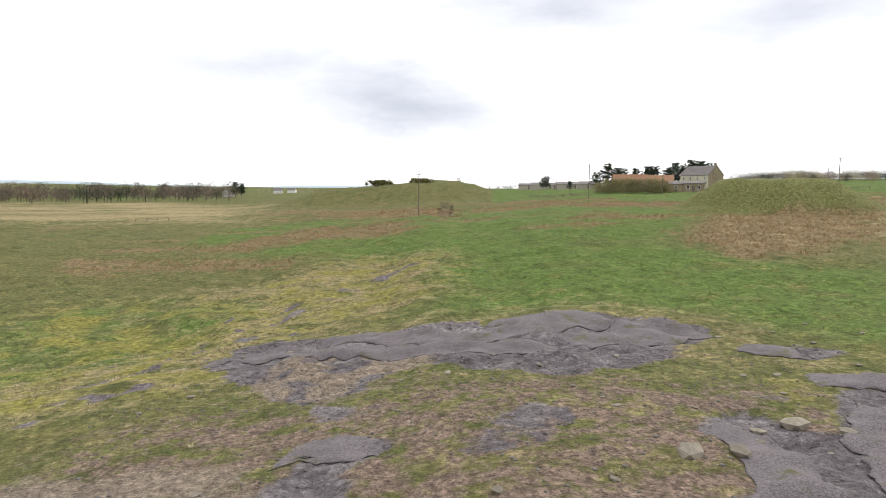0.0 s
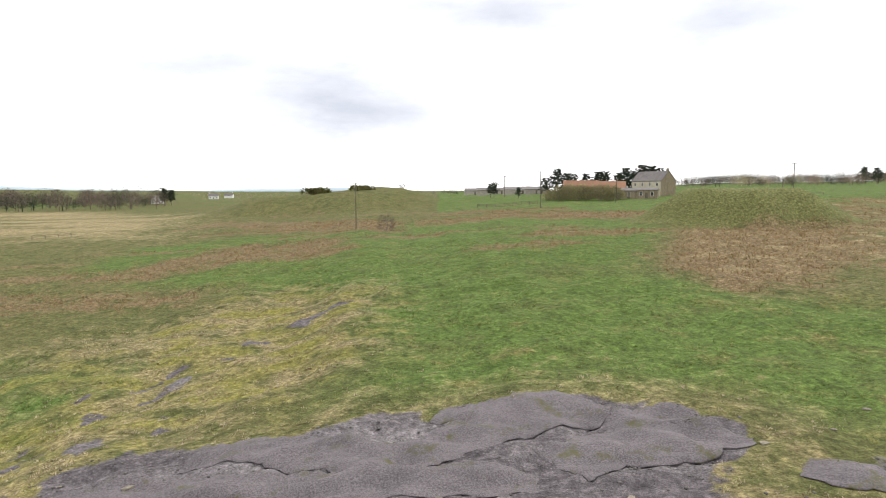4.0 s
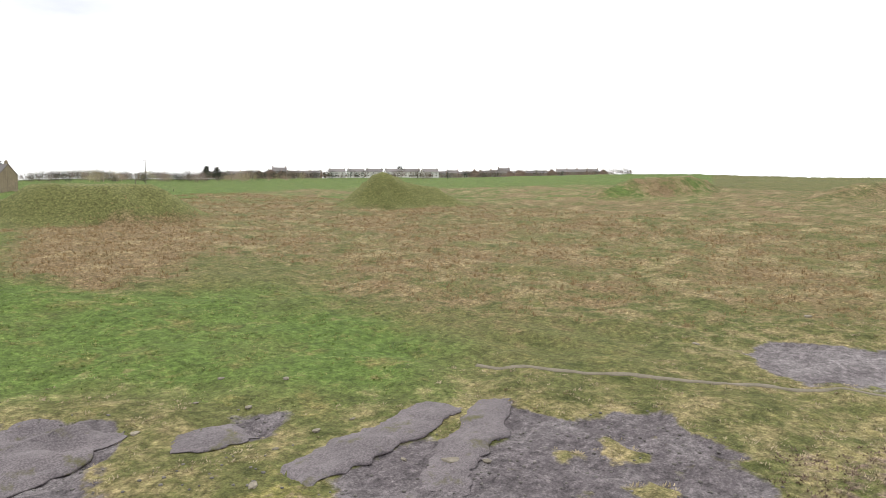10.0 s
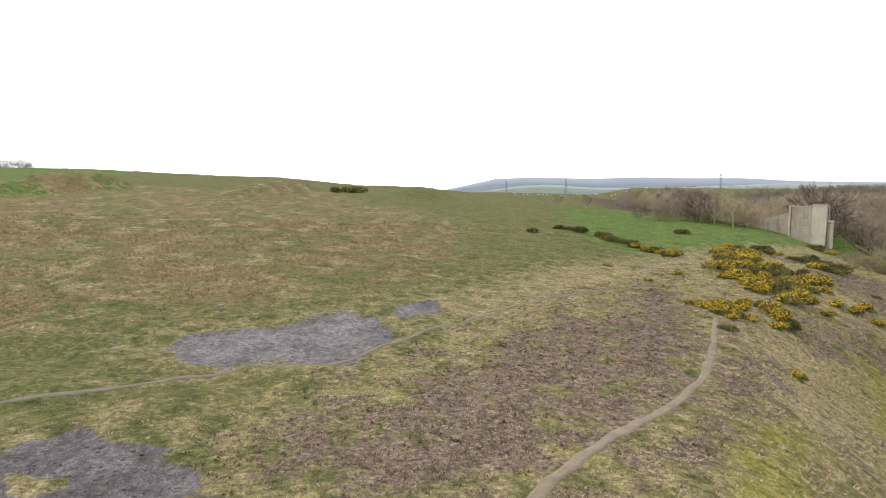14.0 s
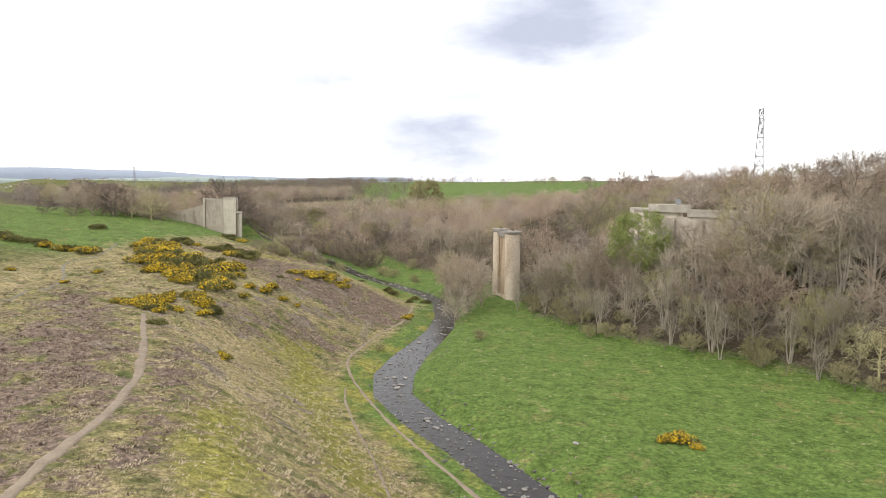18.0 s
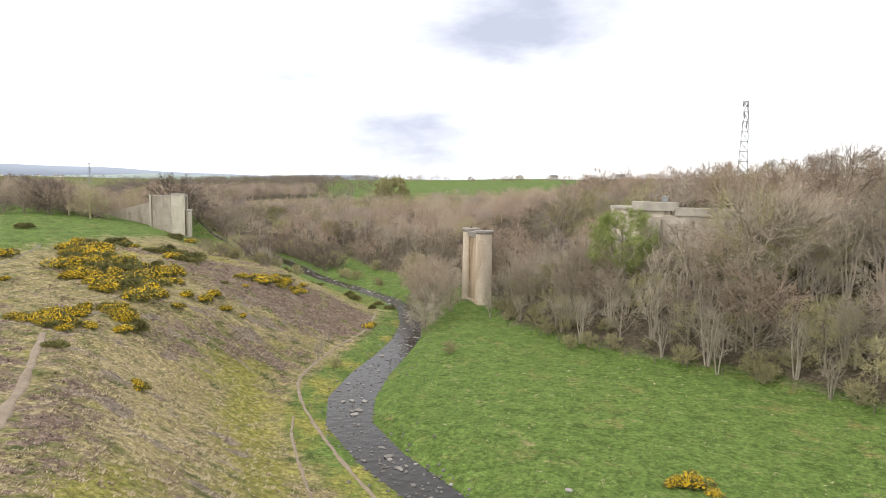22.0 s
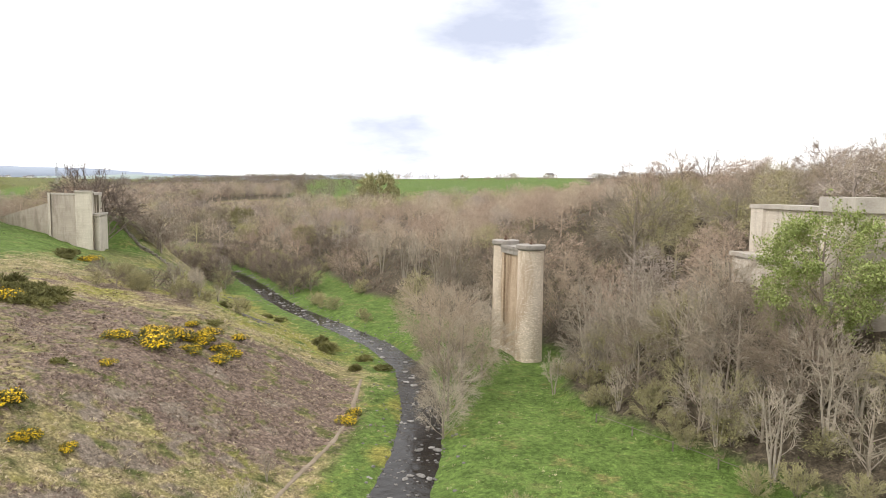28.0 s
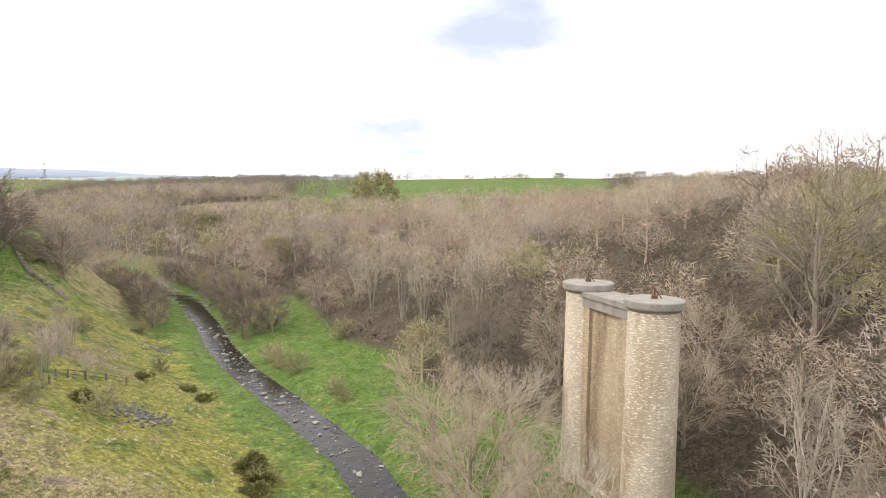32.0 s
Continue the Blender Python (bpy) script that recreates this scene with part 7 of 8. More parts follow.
for x, y in resample([(164, -80), (157, -87), (143, -87.5), (133, -88.5), (121, -88)], 2.4).tolist():
    gorse_bush(x + gr.uniform(-1, 1), y + gr.uniform(-1.5, 1.5), gr.uniform(1.0, 1.6), gr.randrange(4), gr.random() < 0.65 and x < 150)
for x, y, s in ((94.6, -120.9, 1.2), (92.8, -122.5, 1.3), (91.7, -124.7, 1.3), (89.0, -126.3, 1.2), (87.7, -126.9, 1.0), (91.5, -126.2, 1.1), (89.6, -128.0, 0.95), (93, -128.5, 1.0), (92.0, -133.1, 0.8), (96.6, -129.4, 0.9), (90.8, -124.5, 1.0), (89.5, -116.5, 1.6), (91.5, -118.5, 1.5), (88, -120.5, 1.3), (85.8, -122.3, 1.1), (93.5, -115, 1.2),
                (86, -107, 0.6), (57, -57.3, 0.8), (58.2, -58, 0.6), (7.0, -72.6, 1.05), (8.6, -72.0, 0.9), (5.2, -71.4, 0.55), (70.5, -125.5, 0.9), (71.5, -128.5, 0.8), (147, -155, 1.3), (149, -158, 1.2)):
    gorse_bush(x, y, s, gr.randrange(4))
for x, y, s in ((92, -155.5, 1.7), (94.5, -156.5, 1.5), (90.5, -152.5, 1.2), (114, -172.5, 1.0), (118.5, -174.5, 1.0), (78, -148.5, 1.0), (83, -152, 1.1), (81, -146, 1.0), (110, -152, 1.3), (122, -170, 0.9), (87, -103, 0.7),
                (97, -134, 0.9), (-28, 283, 3.2), (-24, 284, 2.6), (-10, 287, 2.6), (-6, 288, 2.2), (300, -38, 3.0), (304, -43, 3.4), (296, -33, 2.6), (308, -46, 2.5)):
    gorse_bush(x, y, s, gr.randrange(4), False, "dark green gorse bush without flowers")

# ---- stones ----
def stone_mesh(seed, rough=0.25):
    r = random.Random(seed)
    bm = bmesh.new()
    bmesh.ops.create_icosphere(bm, subdivisions=1, radius=1.0)
    for v in bm.verts:
        v.co *= 1 + r.uniform(-rough, rough)
        v.co.z *= 0.55
    me = bpy.data.meshes.new("stone")
    bm.to_mesh(me)
    bm.free()
    return me


STONES = [stone_mesh(k) for k in range(6)]
for me in STONES[:4]:
    me.materials.append(M_STONE)
for me in STONES[4:]:
    me.materials.append(M_BLOCK)


def stone(name, x, y, size, k, label, group, z=None):
    ob = tagged(new(name, STONES[k]), label, "stone", group)
    ob.matrix_basis = pose(x, y, float(ground_at(x, y)) + size * 0.1 if z is None else z, 0, 0, 57 * k + x * 31) @ Matrix.Diagonal((size * 1.2, size * 0.9, size, 1))
    return ob


line = resample(RIVER, 1.0)
near = line[(line[:, 0] > 10) & (line[:, 0] < 150)]
sr = random.Random(31)
for n in range(260):
    c = near[sr.randrange(len(near))]
    x, y = c[0] + sr.gauss(0, 1.9), c[1] + sr.gauss(0, 1.9)
    size = sr.choice([0.14, 0.16, 0.18, 0.22, 0.3, 0.3, 0.42, 0.5]) * sr.uniform(0.7, 1.2)
    stone("river_stone", x, y, size, sr.randrange(4), "grey stone lying in the shallow river", "stones in the river", float(water_level(x, y)) + 0.12)
stone("pale_stone", 17.0, -67.2, 0.35, 0, "pale stone lying in the meadow grass", "stones in the meadow")
for n in range(46):
    x, y = sr.uniform(-20, 34), sr.uniform(6, 40)
    stone("field_stone", x, y, sr.uniform(0.12, 0.3), 4 + sr.randrange(2), "pale gritstone lump on the bare ground", "stones on the shale")
for x, y, s in ((10.5, 11.6, 0.75), (12.8, 11.4, 0.6), (15.2, 14.6, 0.4), (17.3, 15.2, 0.8), (19.5, 14.2, 0.45), (29.6, 18.0, 0.55), (14.5, 13.2, 0.3), (78, 4, 0.4), (62, 12, 0.35)):
    stone("boulder", x, y, s, 4 + int(s * 10) % 2, "rough gritstone boulder half sunk in the turf", "boulders on the shale")
rubble = Wood()
rubble.arr, rubble.tri = np.array([v.co[:] for v in STONES[1].vertices]), np.array([p.vertices[:] for p in STONES[1].polygons])
rr = np.random.RandomState(5)
items = []
for cx, cy, rad, n in ((108.5, -157, 3.6, 260), (139, -190, 3.0, 90)):
    for _ in range(n):
        x, y = cx + rr.normal(0, rad * 0.5), cy + rr.normal(0, rad * 0.5)
        items.append(((rubble, 0), x, y, float(ground_at(x, y)) + 0.05, rr.uniform(0.1, 0.28), rr.uniform(0, 6.28)))
for _ in range(1300):
    c = near[rr.randint(len(near))]
    side = rr.choice([-1, 1])
    x, y = c[0] + rr.normal(0, 2.6), c[1] + rr.normal(0, 2.6)
    items.append(((rubble, 0), x, y, max(float(ground_at(x, y)), float(water_level(x, y)) + 0.08) + 0.02, rr.uniform(0.08, 0.26), rr.uniform(0, 6.28)))
for _ in range(2600):
    x, y = rr.uniform(-24, 45), rr.uniform(2, 44)
    if sample_cover(0, np.array([x]), np.array([y]))[0] > 0.45 or (y < 30 and -22 < x < 26 and rr.rand() < 0.6):
        items.append(((rubble, 0), x, y, float(ground_at(x, y)) + 0.02, rr.uniform(0.04, 0.13), rr.uniform(0, 6.28)))
joined("rubble", items, [M_STONE], "small loose stones on the banks and bare ground", "stones")


# ---- farm, town and poles ----
M_WALL_STONE = masonry("sandstone_rubble", (0.36, 0.30, 0.21), (0.24, 0.195, 0.135), (0.17, 0.14, 0.10), 0.28, 0.55)
M_WALL_CREAM = material("cream_render", (0.62, 0.58, 0.46), (0.48, 0.44, 0.34), scale=0.6, fine=6)
M_WALL_WHITE = material("white_render", (0.78, 0.77, 0.74), (0.62, 0.61, 0.58), scale=0.5, fine=6, spread=0.06)
M_WALL_BRICK = material("red_brick_walls", (0.30, 0.215, 0.17), (0.21, 0.15, 0.12), scale=0.6, fine=9, spread=0.2)
M_WALL_GREY = material("grey_rendered_walls", (0.42, 0.38, 0.33), (0.28, 0.25, 0.22), scale=0.6, fine=9, spread=0.2)
M_SLATE = material("grey_slate_roof", (0.21, 0.19, 0.185), (0.13, 0.12, 0.115), rough=0.7, scale=0.6, fine=7, spread=0.15)
M_PANTILE = material("orange_pantiles", (0.36, 0.20, 0.125), (0.24, 0.13, 0.085), scale=0.6, fine=6, spread=0.1)
M_GLASS = material("dark_window_glass", (0.03, 0.035, 0.04), (0.02, 0.022, 0.026), rough=0.1, bump=0, specular=0.6)
M_FRAME = material("white_painted_wood", (0.75, 0.74, 0.71), (0.62, 0.61, 0.58), scale=2)


def add_house(x, y, turn, length, width, eaves, ridge, wall, gable_wall, roof, rows, label, category="house", chimneys=(1,), group="", doors=(0,), name="house", lift=0.0, window=(0.9, 1.2)):
    """A pitched-roof building: local x along the ridge, the front at -y."""
    ob = tagged(group_of(name, x, y, float(ground_at(x, y)) + lift, turn), label, category, group)
    l2, w2 = length / 2, width / 2
    bm = box(bmesh.new(), -l2, l2, -w2, w2, -2.0, eaves)
    part("wall", bm, wall, ob, uv=True)
    for sx_ in (-1, 1):
        bm = bmesh.new()
        prism(bm, [(-w2 - 0.02, 0.0), (w2 + 0.02, 0.0), (0, ridge - eaves)], -0.18, 0.18)
        bmesh.ops.transform(bm, matrix=Matrix(((0, 0, 1, sx_ * (l2 - 0.16)), (1, 0, 0, 0), (0, 1, 0, eaves - 0.01), (0, 0, 0, 1))), verts=bm.verts)
        g = part("gable", bm, gable_wall, ob, uv=True)
        bm = box(bmesh.new(), sx_ * l2 - 0.02 if sx_ > 0 else -l2 - 0.03, sx_ * l2 + 0.03 if sx_ > 0 else -l2 + 0.02, -w2 - 0.03, w2 + 0.03, -2.0, eaves)
        part("end_wall", bm, gable_wall, ob, uv=True)
    for sy_ in (-1, 1):
        bm = bmesh.new()
        rise, run_ = ridge - eaves, w2
        slope = math.hypot(rise, run_)
        box(bm, -l2 - 0.25, l2 + 0.25, 0, slope + 0.35, -0.02, 0.16)
        tilt = math.atan2(rise, run_)
        m = Matrix.Translation((0, 0, ridge + 0.05)) @ (Matrix.Rotation(math.pi, 4, "Z") if sy_ < 0 else Matrix.Identity(4)) @ Matrix.Rotation(-tilt, 4, "X")
        bmesh.ops.transform(bm, matrix=m, verts=bm.verts)
        part("roof_slope", bm, roof, ob)
    for c in chimneys:
        bm = box(bmesh.new(), c * (l2 - 0.5) - 0.45, c * (l2 - 0.5) + 0.45, -0.35, 0.35, ridge - 0.8, ridge + 1.1)
        stack = part("chimney", bm, gable_wall, ob, uv=True)
        for k in (-0.2, 0.2):
            part("chimney_pot", turned(bmesh.new(), [(0.13, ridge + 1.08), (0.10, ridge + 1.5)], 8, c * (l2 - 0.5) + k, 0), M_PANTILE, stack)
    for z0, n in rows:
        for k in range(n):
            cx = -l2 + length * (k + 0.5) / n
            for sy_ in (-1,):
                pane = part("window", box(bmesh.new(), cx - window[0] / 2, cx + window[0] / 2, -w2 - 0.035, -w2 + 0.05, z0, z0 + window[1]), M_GLASS, ob)
                fr = bmesh.new()
                for a in ((cx - window[0] / 2 - 0.1, cx - window[0] / 2, z0 - 0.1, z0 + window[1] + 0.1), (cx + window[0] / 2, cx + window[0] / 2 + 0.1, z0 - 0.1, z0 + window[1] + 0.1),
                          (cx - window[0] / 2, cx + window[0] / 2, z0 - 0.1, z0), (cx - window[0] / 2, cx + window[0] / 2, z0 + window[1], z0 + window[1] + 0.1), (cx - 0.04, cx + 0.04, z0, z0 + window[1])):
                    box(fr, a[0], a[1], -w2 - 0.06, -w2 + 0.02, a[2], a[3])
                part("window_frame", fr, M_FRAME, pane)
    for d in doors:
        part("door", box(bmesh.new(), d - 0.5, d + 0.5, -w2 - 0.05, -w2 + 0.05, 0, 2.1), M_TIMBER, ob)
    return ob


def at_bearing(b, r):
    return r * math.sin(radians(b)), r * math.cos(radians(b))


add_house(113.4, 265.0, -63.4, 15, 9, 5.4, 9.3, M_WALL_CREAM, M_WALL_STONE, M_SLATE, [(0.9, 4), (3.4, 4)], "two-storey cream farmhouse with a slate roof and stone gable", "farmhouse", chimneys=(1,), lift=0.6)
add_house(*at_bearing(17.3, 276), -17.5, 14, 7, 4.0, 7.0, M_WALL_STONE, M_WALL_STONE, M_PANTILE, [(1.2, 3)], "long stone barn with an orange pantiled roof", "barn", chimneys=(), name="barn", lift=0.3)
add_house(*at_bearing(19.8, 279), -22, 11, 6.5, 3.9, 6.4, M_WALL_STONE, M_WALL_STONE, M_PANTILE, [(1.1, 2)], "stone farm range with a faded pantiled roof", "barn", chimneys=(), name="barn", lift=0.3)
add_house(*at_bearing(21.3, 266), -30, 6, 5, 3.0, 4.0, M_WALL_STONE, M_WALL_STONE, M_SLATE, [(1.0, 1)], "small stone outbuilding beside the farmhouse", "shed", chimneys=(), name="shed", window=(0.9, 1.4))
add_house(*at_bearing(22.7, 265), -30, 8, 4, 3.2, 3.9, M_WALL_STONE, M_WALL_STONE, M_SLATE, [(1.0, 2)], "roofless-looking low stone farm shed", "shed", chimneys=(), name="shed", window=(1.0, 1.4))
for b, r, ln in ((10.2, 420, 26), (12.0, 400, 18), (13.6, 380, 12), (8.3, 440, 14)):
    add_house(*at_bearing(b, r), -b - 5, ln, 9, 2.6, 4.0, M_WALL_GREY, M_WALL_GREY, M_SLATE, [], "long low grey farm shed", "shed", chimneys=(), name="shed", doors=(0, 3))

# the town along the ridge: white semis in front, brick terraces behind
white_semi = add_house(*at_bearing(48.6, 520), -50, 12.5, 8, 4.9, 7.9, M_WALL_WHITE, M_WALL_WHITE, M_SLATE, [(0.9, 3), (3.2, 3)], "white rendered semi-detached house with a grey roof", "house", chimneys=(-1, 1), group="white houses at the edge of town", doors=(-1, 1), lift=0.8, window=(1.0, 0.9))
white_semi.matrix_basis = white_semi.matrix_basis @ Matrix.Diagonal((1.0, 1.0, 0.8, 1))
for k in range(1, 6):
    b = 48.6 + k * 1.6
    ob = copy_thing(white_semi, Matrix.Identity(4))
    x, y = at_bearing(b, 518 + 9 * (k % 2))
    ob.matrix_basis = pose(x, y, float(ground_at(x, y)) + 0.8, 0, 0, -50 - k + (12 if k % 2 else -8)) @ Matrix.Diagonal((1.0, 1.0, 0.8, 1))
terrace = add_house(*at_bearing(43.8, 545), -46, 11, 8, 5.2, 8.2, M_WALL_GREY, M_WALL_BRICK, M_SLATE, [(0.9, 4), (3.3, 4)], "grey-brown terraced house with a slate roof and chimneys", "house", chimneys=(-1, 1), group="terraced houses of the town", doors=(-2, 2), lift=0.5)
town = random.Random(61)
spots_town = [(39.2 + 0.95 * k, 540 + town.uniform(-8, 8)) for k in range(9)] + [(57.6 + 0.95 * k, 575 + 5 * k) for k in range(15)] + [(58.5 + 1.0 * k, 640 + 4 * k) for k in range(13)]
for k, (b, r) in enumerate(spots_town):
    ob = copy_thing(terrace, Matrix.Identity(4))
    x, y = at_bearing(b, r)
    ob.matrix_basis = pose(x, y, float(ground_at(x, y)) + 0.4, 0, 0, -b + town.uniform(-12, 12) + town.choice([0, 0, 90])) @ Matrix.Diagonal((town.uniform(0.8, 1), 1, town.uniform(0.6, 0.8), 1))
brick = add_house(*at_bearing(63.0, 610), -60, 10.5, 8, 5.2, 8.4, M_WALL_BRICK, M_WALL_BRICK, M_SLATE, [(0.9, 4), (3.3, 4)], "red-brick terraced house with a slate roof", "house", chimneys=(-1, 1), group="brick terraces of the town", doors=(-2, 2), lift=0.5)
for k in range(14):
    ob = copy_thing(brick, Matrix.Identity(4))
    x, y = at_bearing(60.2 + 0.86 * k, 600 + 6 * (k % 3))
    ob.matrix_basis = pose(x, y, float(ground_at(x, y)) + 0.4, 0, 0, -62 + town.uniform(-12, 12) + town.choice([0, 0, 90])) @ Matrix.Diagonal((0.9, 1, town.uniform(0.62, 0.84), 1))
# scattered far houses across the valley and to the north-west
cottage = add_house(*at_bearing(-13.8, 820), 10, 11, 7, 3.4, 6.4, M_WALL_WHITE, M_WALL_WHITE, M_SLATE, [(0.9, 3)], "distant white cottage with a slate roof", "cottage", chimneys=(-1,), group="distant houses", name="cottage", lift=0.3)
far_places = [(-18.0, 640), (-12.6, 900), (163.2, 1010), (166.0, 960), (171.5, 830)] + [(town.uniform(110.5, 128), town.uniform(2500, 3500)) for _ in range(60)]
for b, r in far_places:
    ob = copy_thing(cottage, Matrix.Identity(4))
    x, y = at_bearing(b, r)
    ob.matrix_basis = pose(x, y, float(ground_at(x, y)) + 0.3, 0, 0, town.uniform(0, 180))


# ---- pines and bushes round the farm ----
def pine(seed, height):
    r = random.Random(seed)
    trunk, crown = Wood(), Wood()
    trunk.tube([Vector((0, 0, -0.5)), Vector((0.1, 0, height * 0.5)), Vector((0, 0.1, height * 0.96))], [0.24, 0.16, 0.05], 6)
    for i in range(22):
        f = 0.28 + 0.7 * (i + r.random()) / 22
        a = 2.4 * i
        reach = height * 0.27 * (1.2 - 0.85 * f) * r.uniform(0.75, 1.25) + 0.4
        p = Vector((0, 0, height * f))
        e = p + Vector((math.cos(a), math.sin(a), 0.22)) * reach
        trunk.tube([p, e], [0.06, 0.02], 4)
        for _ in range(6):
            c = p.lerp(e, r.uniform(0.15, 1.05)) + Vector((r.gauss(0, 0.35), r.gauss(0, 0.35), r.gauss(0, 0.5)))
            for _ in range(26):
                d = rand_dir(r, r.uniform(-0.2, 0.9))
                crown.blade(c, d, d.cross(rand_dir(r, 0.2)).normalized(), r.uniform(0.4, 0.85), 0.36)
    return trunk, crown, Wood()


PINES = [pine(900 + k, 11.0) for k in range(3)]
pine_first = []
for n, (b, r, s) in enumerate(((14.3, 305, 0.75), (15.3, 306, 1.1), (16.1, 308, 0.95), (16.6, 306, 0.9), (17.7, 310, 0.9), (18.7, 308, 1.0), (19.3, 310, 0.95), (20.4, 312, 0.9), (21.0, 312, 1.1), (21.7, 310, 0.95),
                               (22.3, 312, 1.15), (23.0, 311, 1.1), (23.6, 314, 1.0), (12.0, 290, 0.45), (9.6, 300, 0.55), (9.9, 302, 0.6), (38.0, 430, 0.8), (38.8, 432, 0.75), (54.0, 640, 1.0), (-17.5, 560, 1.2), (-17.0, 565, 1.1), (-23.0, 640, 1.0))):
    x, y = at_bearing(b, r)
    if n < 3:
        ob = tree_thing("pine_tree", "dark green pine tree behind the farm", "tree", "pines round the farm", PINES[n], (M_BARK, M_PINE, M_PINE))
        pine_first.append(ob)
    else:
        ob = copy_thing(pine_first[n % 3], Matrix.Identity(4))
    ob.matrix_basis = pose(x, y, float(ground_at(x, y)), 0, 0, 50 * n) @ Matrix.Diagonal((s * 1.2, s * 1.2, s, 1))
for b, r, s in ((15.0, 262, 1.7), (15.5, 261, 2.0), (16.0, 262, 2.1), (16.5, 261, 2.0), (17.0, 262, 2.2), (17.5, 261, 2.0), (18.0, 262, 2.0), (18.9, 261, 2.1), (19.4, 262, 2.1), (19.9, 261, 2.0), (20.3, 260, 1.6), (14.5, 263, 1.3)):
    plant("shrub", int(r) % 2, *at_bearing(b, r), s, b * 40, "willow bushes by the farm", "large olive-brown willow bush before the barn")

# ---- poles, fences, pylons ----
def pole(x, y, top, label, arms=1, stay=False):
    z = float(ground_at(x, y))
    ob = tagged(group_of("utility_pole", x, y, z), label, "utility pole", "utility poles across the fell")
    part("post", turned(bmesh.new(), [(0.15, -0.6), (0.11, top - z)], 8), M_TIMBER, ob)
    for k in range(arms):
        part("crossarm", box(bmesh.new(), -0.9, 0.9, -0.06, 0.06, top - z - 0.4 - 0.7 * k, top - z - 0.25 - 0.7 * k), M_TIMBER, ob)
        for c in (-0.8, 0, 0.8):
            part("insulator", turned(bmesh.new(), [(0.05, top - z - 0.26 - 0.7 * k), (0.07, top - z - 0.15 - 0.7 * k), (0.04, top - z - 0.02 - 0.7 * k)], 6, c, 0), M_STEEL, ob)
    return ob


pole(-6.2, 175.7, 3.0, "wooden utility pole with a crossarm on the fell", 1)
pole(145.7, 220.5, 11.6, "tall wooden utility pole beside the spoil heap", 1)
pole(142.2, 221.5, 7.8, "shorter wooden utility pole beside its neighbour", 0)
pole(*at_bearing(13.9, 215), 7.6, "wooden utility pole near the farm", 1)
pole(*at_bearing(20.2, 240), 6.2, "wooden utility pole before the barn", 1)
pole(*at_bearing(10.8, 330), 9.5, "wooden utility pole beyond the farm", 1)


def fence(line, spacing, label, rails=2, height=1.1):
    c = resample(line, spacing)
    ob = tagged(group_of("fence", 0, 0, 0), label, "fence")
    tops = []
    for x, y in c:
        z = float(ground_at(x, y))
        part("post", box(bmesh.new(), x - 0.07, x + 0.07, y - 0.07, y + 0.07, z - 0.3, z + height), M_TIMBER, ob)
        tops.append((x, y, z))
    for k in range(rails):
        for a, b in zip(tops[:-1], tops[1:]):
            h = height - 0.12 - 0.42 * k
            part("rail", bar(bmesh.new(), (a[0], a[1], a[2] + h), (b[0], b[1], b[2] + h), 0.035 if rails < 3 else 0.05, 4), M_TIMBER, ob)
    return ob


fence([at_bearing(8.5, 232), at_bearing(11.5, 235), at_bearing(14.2, 240)], 3.2, "weathered post and rail fence by the farm field", 3, 1.3)
fence([at_bearing(30, 262), at_bearing(36, 275)], 4.0, "low timber fence beyond the spoil heap", 2)
fence([(-92, 206), (-96, 205), (-104, 203)], 3.4, "short weathered timber rail on the fell", 2, 1.2)
fence([(44, -134), (33, -126.5), (20, -117), (2, -112.5), (-16, -99)], 5.0, "old wire fence on thin posts along the wood", 1, 1.0)
fence([(113, -150), (118, -156), (116.5, -164)], 2.4, "sagging weathered timber fence on the slope", 2, 1.0)


def stone_wall(line, height, label):
    c = resample(line, 1.2)
    ob = tagged(group_of("stone_wall", 0, 0, 0), label, "wall")
    for (ax, ay), (bx, by) in zip(c[:-1], c[1:]):
        z = min(float(ground_at(ax, ay)), float(ground_at(bx, by)))
        d = math.hypot(bx - ax, by - ay)
        bm = box(bmesh.new(), -0.03, d + 0.03, -0.3, 0.3, -0.6, height + town.uniform(-0.12, 0.12), 0.06)
        bmesh.ops.transform(bm, matrix=Matrix.Translation((ax, ay, z)) @ Matrix.Rotation(math.atan2(by - ay, bx - ax), 4, "Z"), verts=bm.verts)
        part("wall_length", bm, M_BLOCK, ob)
    return ob


stone_wall([(190, -199), (181.4, -195.0), (173.1, -190.1), (164.0, -187.5), (158, -189)], 1.0, "old mossy drystone wall running down the slope")


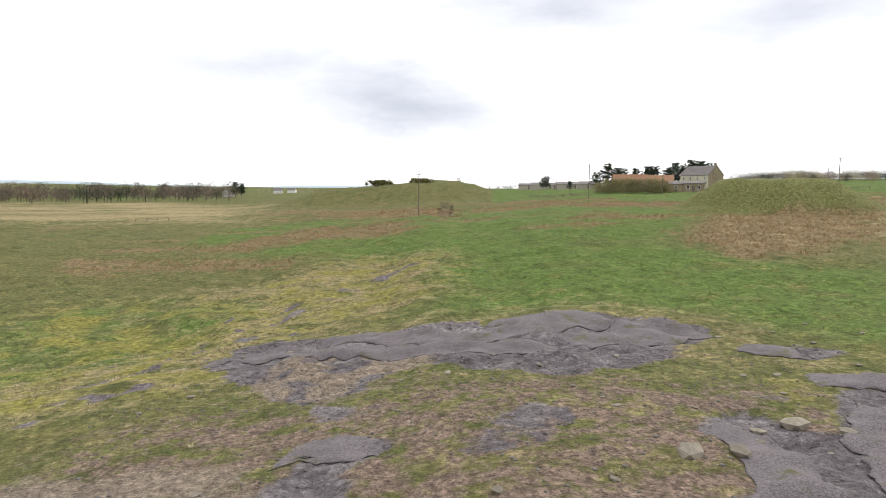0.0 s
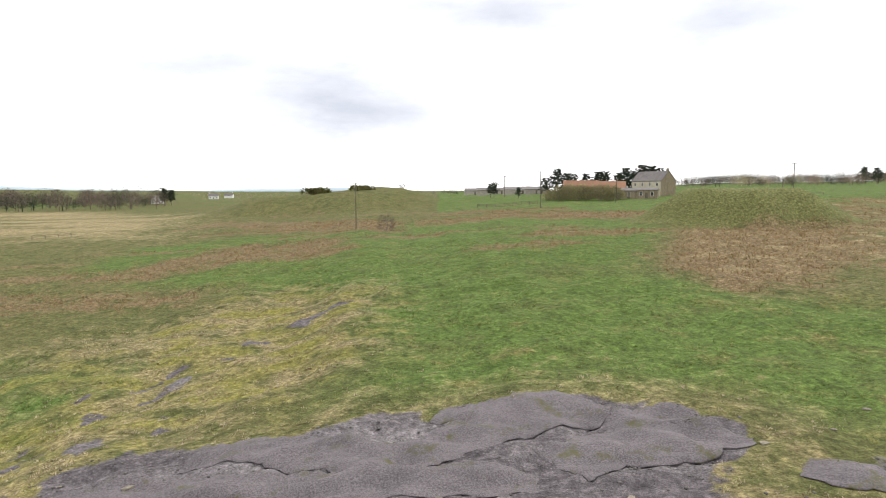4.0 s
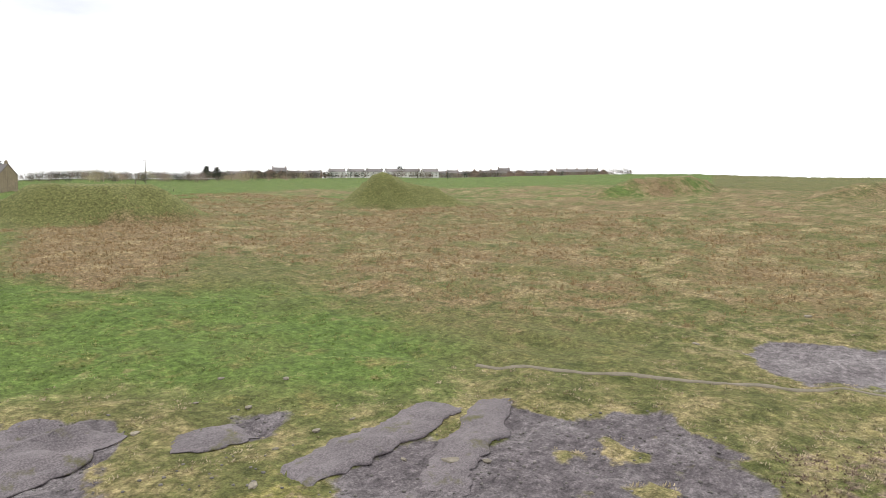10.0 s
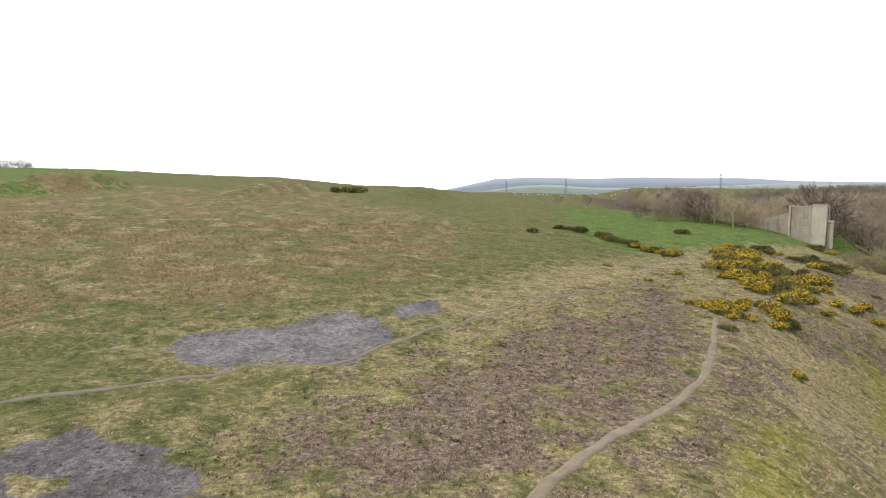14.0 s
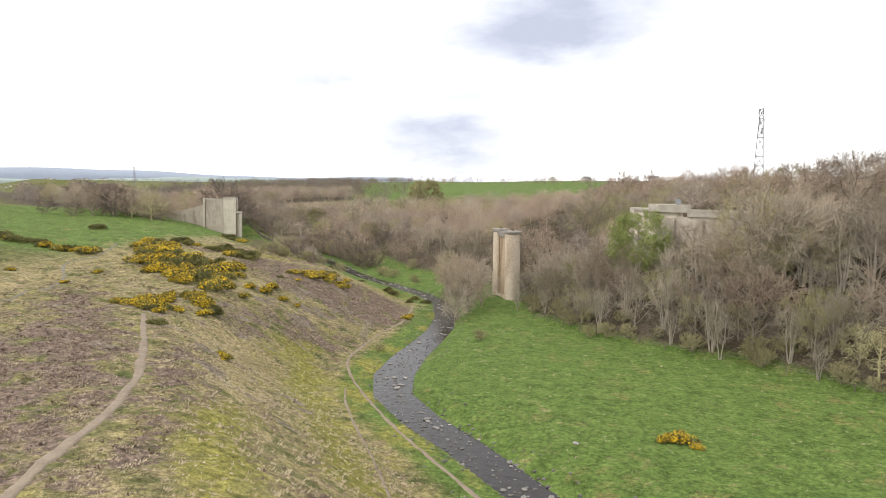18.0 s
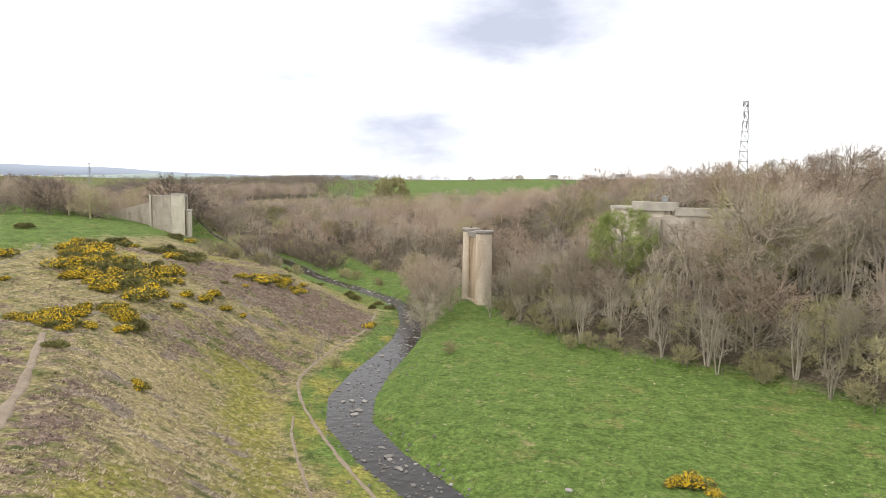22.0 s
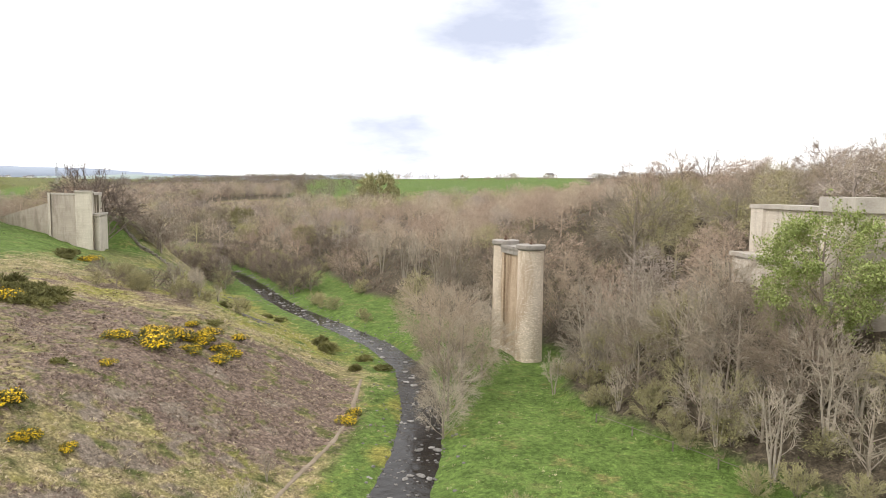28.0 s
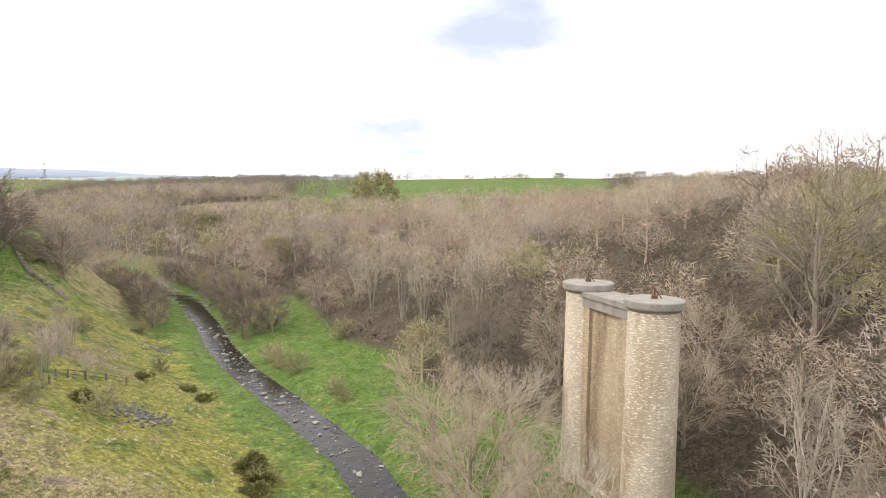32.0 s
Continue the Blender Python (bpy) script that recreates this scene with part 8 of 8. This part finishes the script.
def pylon(x, y, height):
    ob = tagged(group_of("pylon", x, y, float(ground_at(x, y)) - 0.5), "distant grey steel electricity pylon", "pylon", "pylons on the skyline")
    f = lambda k, h: Vector(((1, -1, -1, 1)[k % 4] * (3.2 - 2.5 * h / height), (1, 1, -1, -1)[k % 4] * (3.2 - 2.5 * h / height), h))
    for k in range(4):
        part("leg", bar(bmesh.new(), f(k, 0), f(k, height), 0.22, 4, 0.12), M_STEEL, ob)
        bm = bmesh.new()
        hs = np.linspace(0, height, 8)
        for a, b in zip(hs[:-1], hs[1:]):
            bar(bm, f(k, a), f(k + 1, b), 0.12, 3)
            bar(bm, f(k + 1, a), f(k, b), 0.12, 3)
        part("bracing", bm, M_STEEL, ob)
    for h, w in ((height * 0.72, 6), (height * 0.83, 7), (height * 0.94, 5)):
        part("crossarm", bar(bar(bmesh.new(), (-w, 0, h), (w, 0, h), 0.18, 4), (-w, 0, h), (0, 0, h + 1.8), 0.1, 3), M_STEEL, ob)
    return ob


for b, r in ((116.3, 1500), (128.6, 1600), (111.2, 1700)):
    pylon(*at_bearing(b, r), 46)


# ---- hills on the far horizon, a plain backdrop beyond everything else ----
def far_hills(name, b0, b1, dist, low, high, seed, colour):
    # distance haze is put into the hill colour, lifted by added emission
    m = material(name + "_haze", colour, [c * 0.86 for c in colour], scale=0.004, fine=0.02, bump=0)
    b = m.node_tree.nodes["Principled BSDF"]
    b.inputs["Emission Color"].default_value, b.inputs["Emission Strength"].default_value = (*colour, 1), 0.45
    n = 90
    verts, faces = [], []
    for k in range(n + 1):
        bearing = b0 + (b1 - b0) * k / n
        f = k / n
        rise = low + (high - low) * (0.5 + 0.28 * math.sin(5.1 * f + seed) + 0.16 * math.sin(13 * f + 2 * seed) + 0.05 * math.sin(41 * f)) * min(1, 6 * f, 6 * (1 - f))
        rise *= min(1, 9 * f, 9 * (1 - f))
        x, y = dist * math.sin(radians(bearing)), dist * math.cos(radians(bearing))
        verts += [(x, y, -120), (x, y, rise * 0.6), (x * 1.04, y * 1.04, rise)]
    for k in range(n):
        for q in (0, 1):
            faces.append((3 * k + q, 3 * k + q + 1, 3 * k + q + 4, 3 * k + q + 3))
    return tagged(new(name, mesh_from(name, verts, faces, m, True)), "hazy blue hills on the far horizon, faintly glowing", "hills", kind="structure")


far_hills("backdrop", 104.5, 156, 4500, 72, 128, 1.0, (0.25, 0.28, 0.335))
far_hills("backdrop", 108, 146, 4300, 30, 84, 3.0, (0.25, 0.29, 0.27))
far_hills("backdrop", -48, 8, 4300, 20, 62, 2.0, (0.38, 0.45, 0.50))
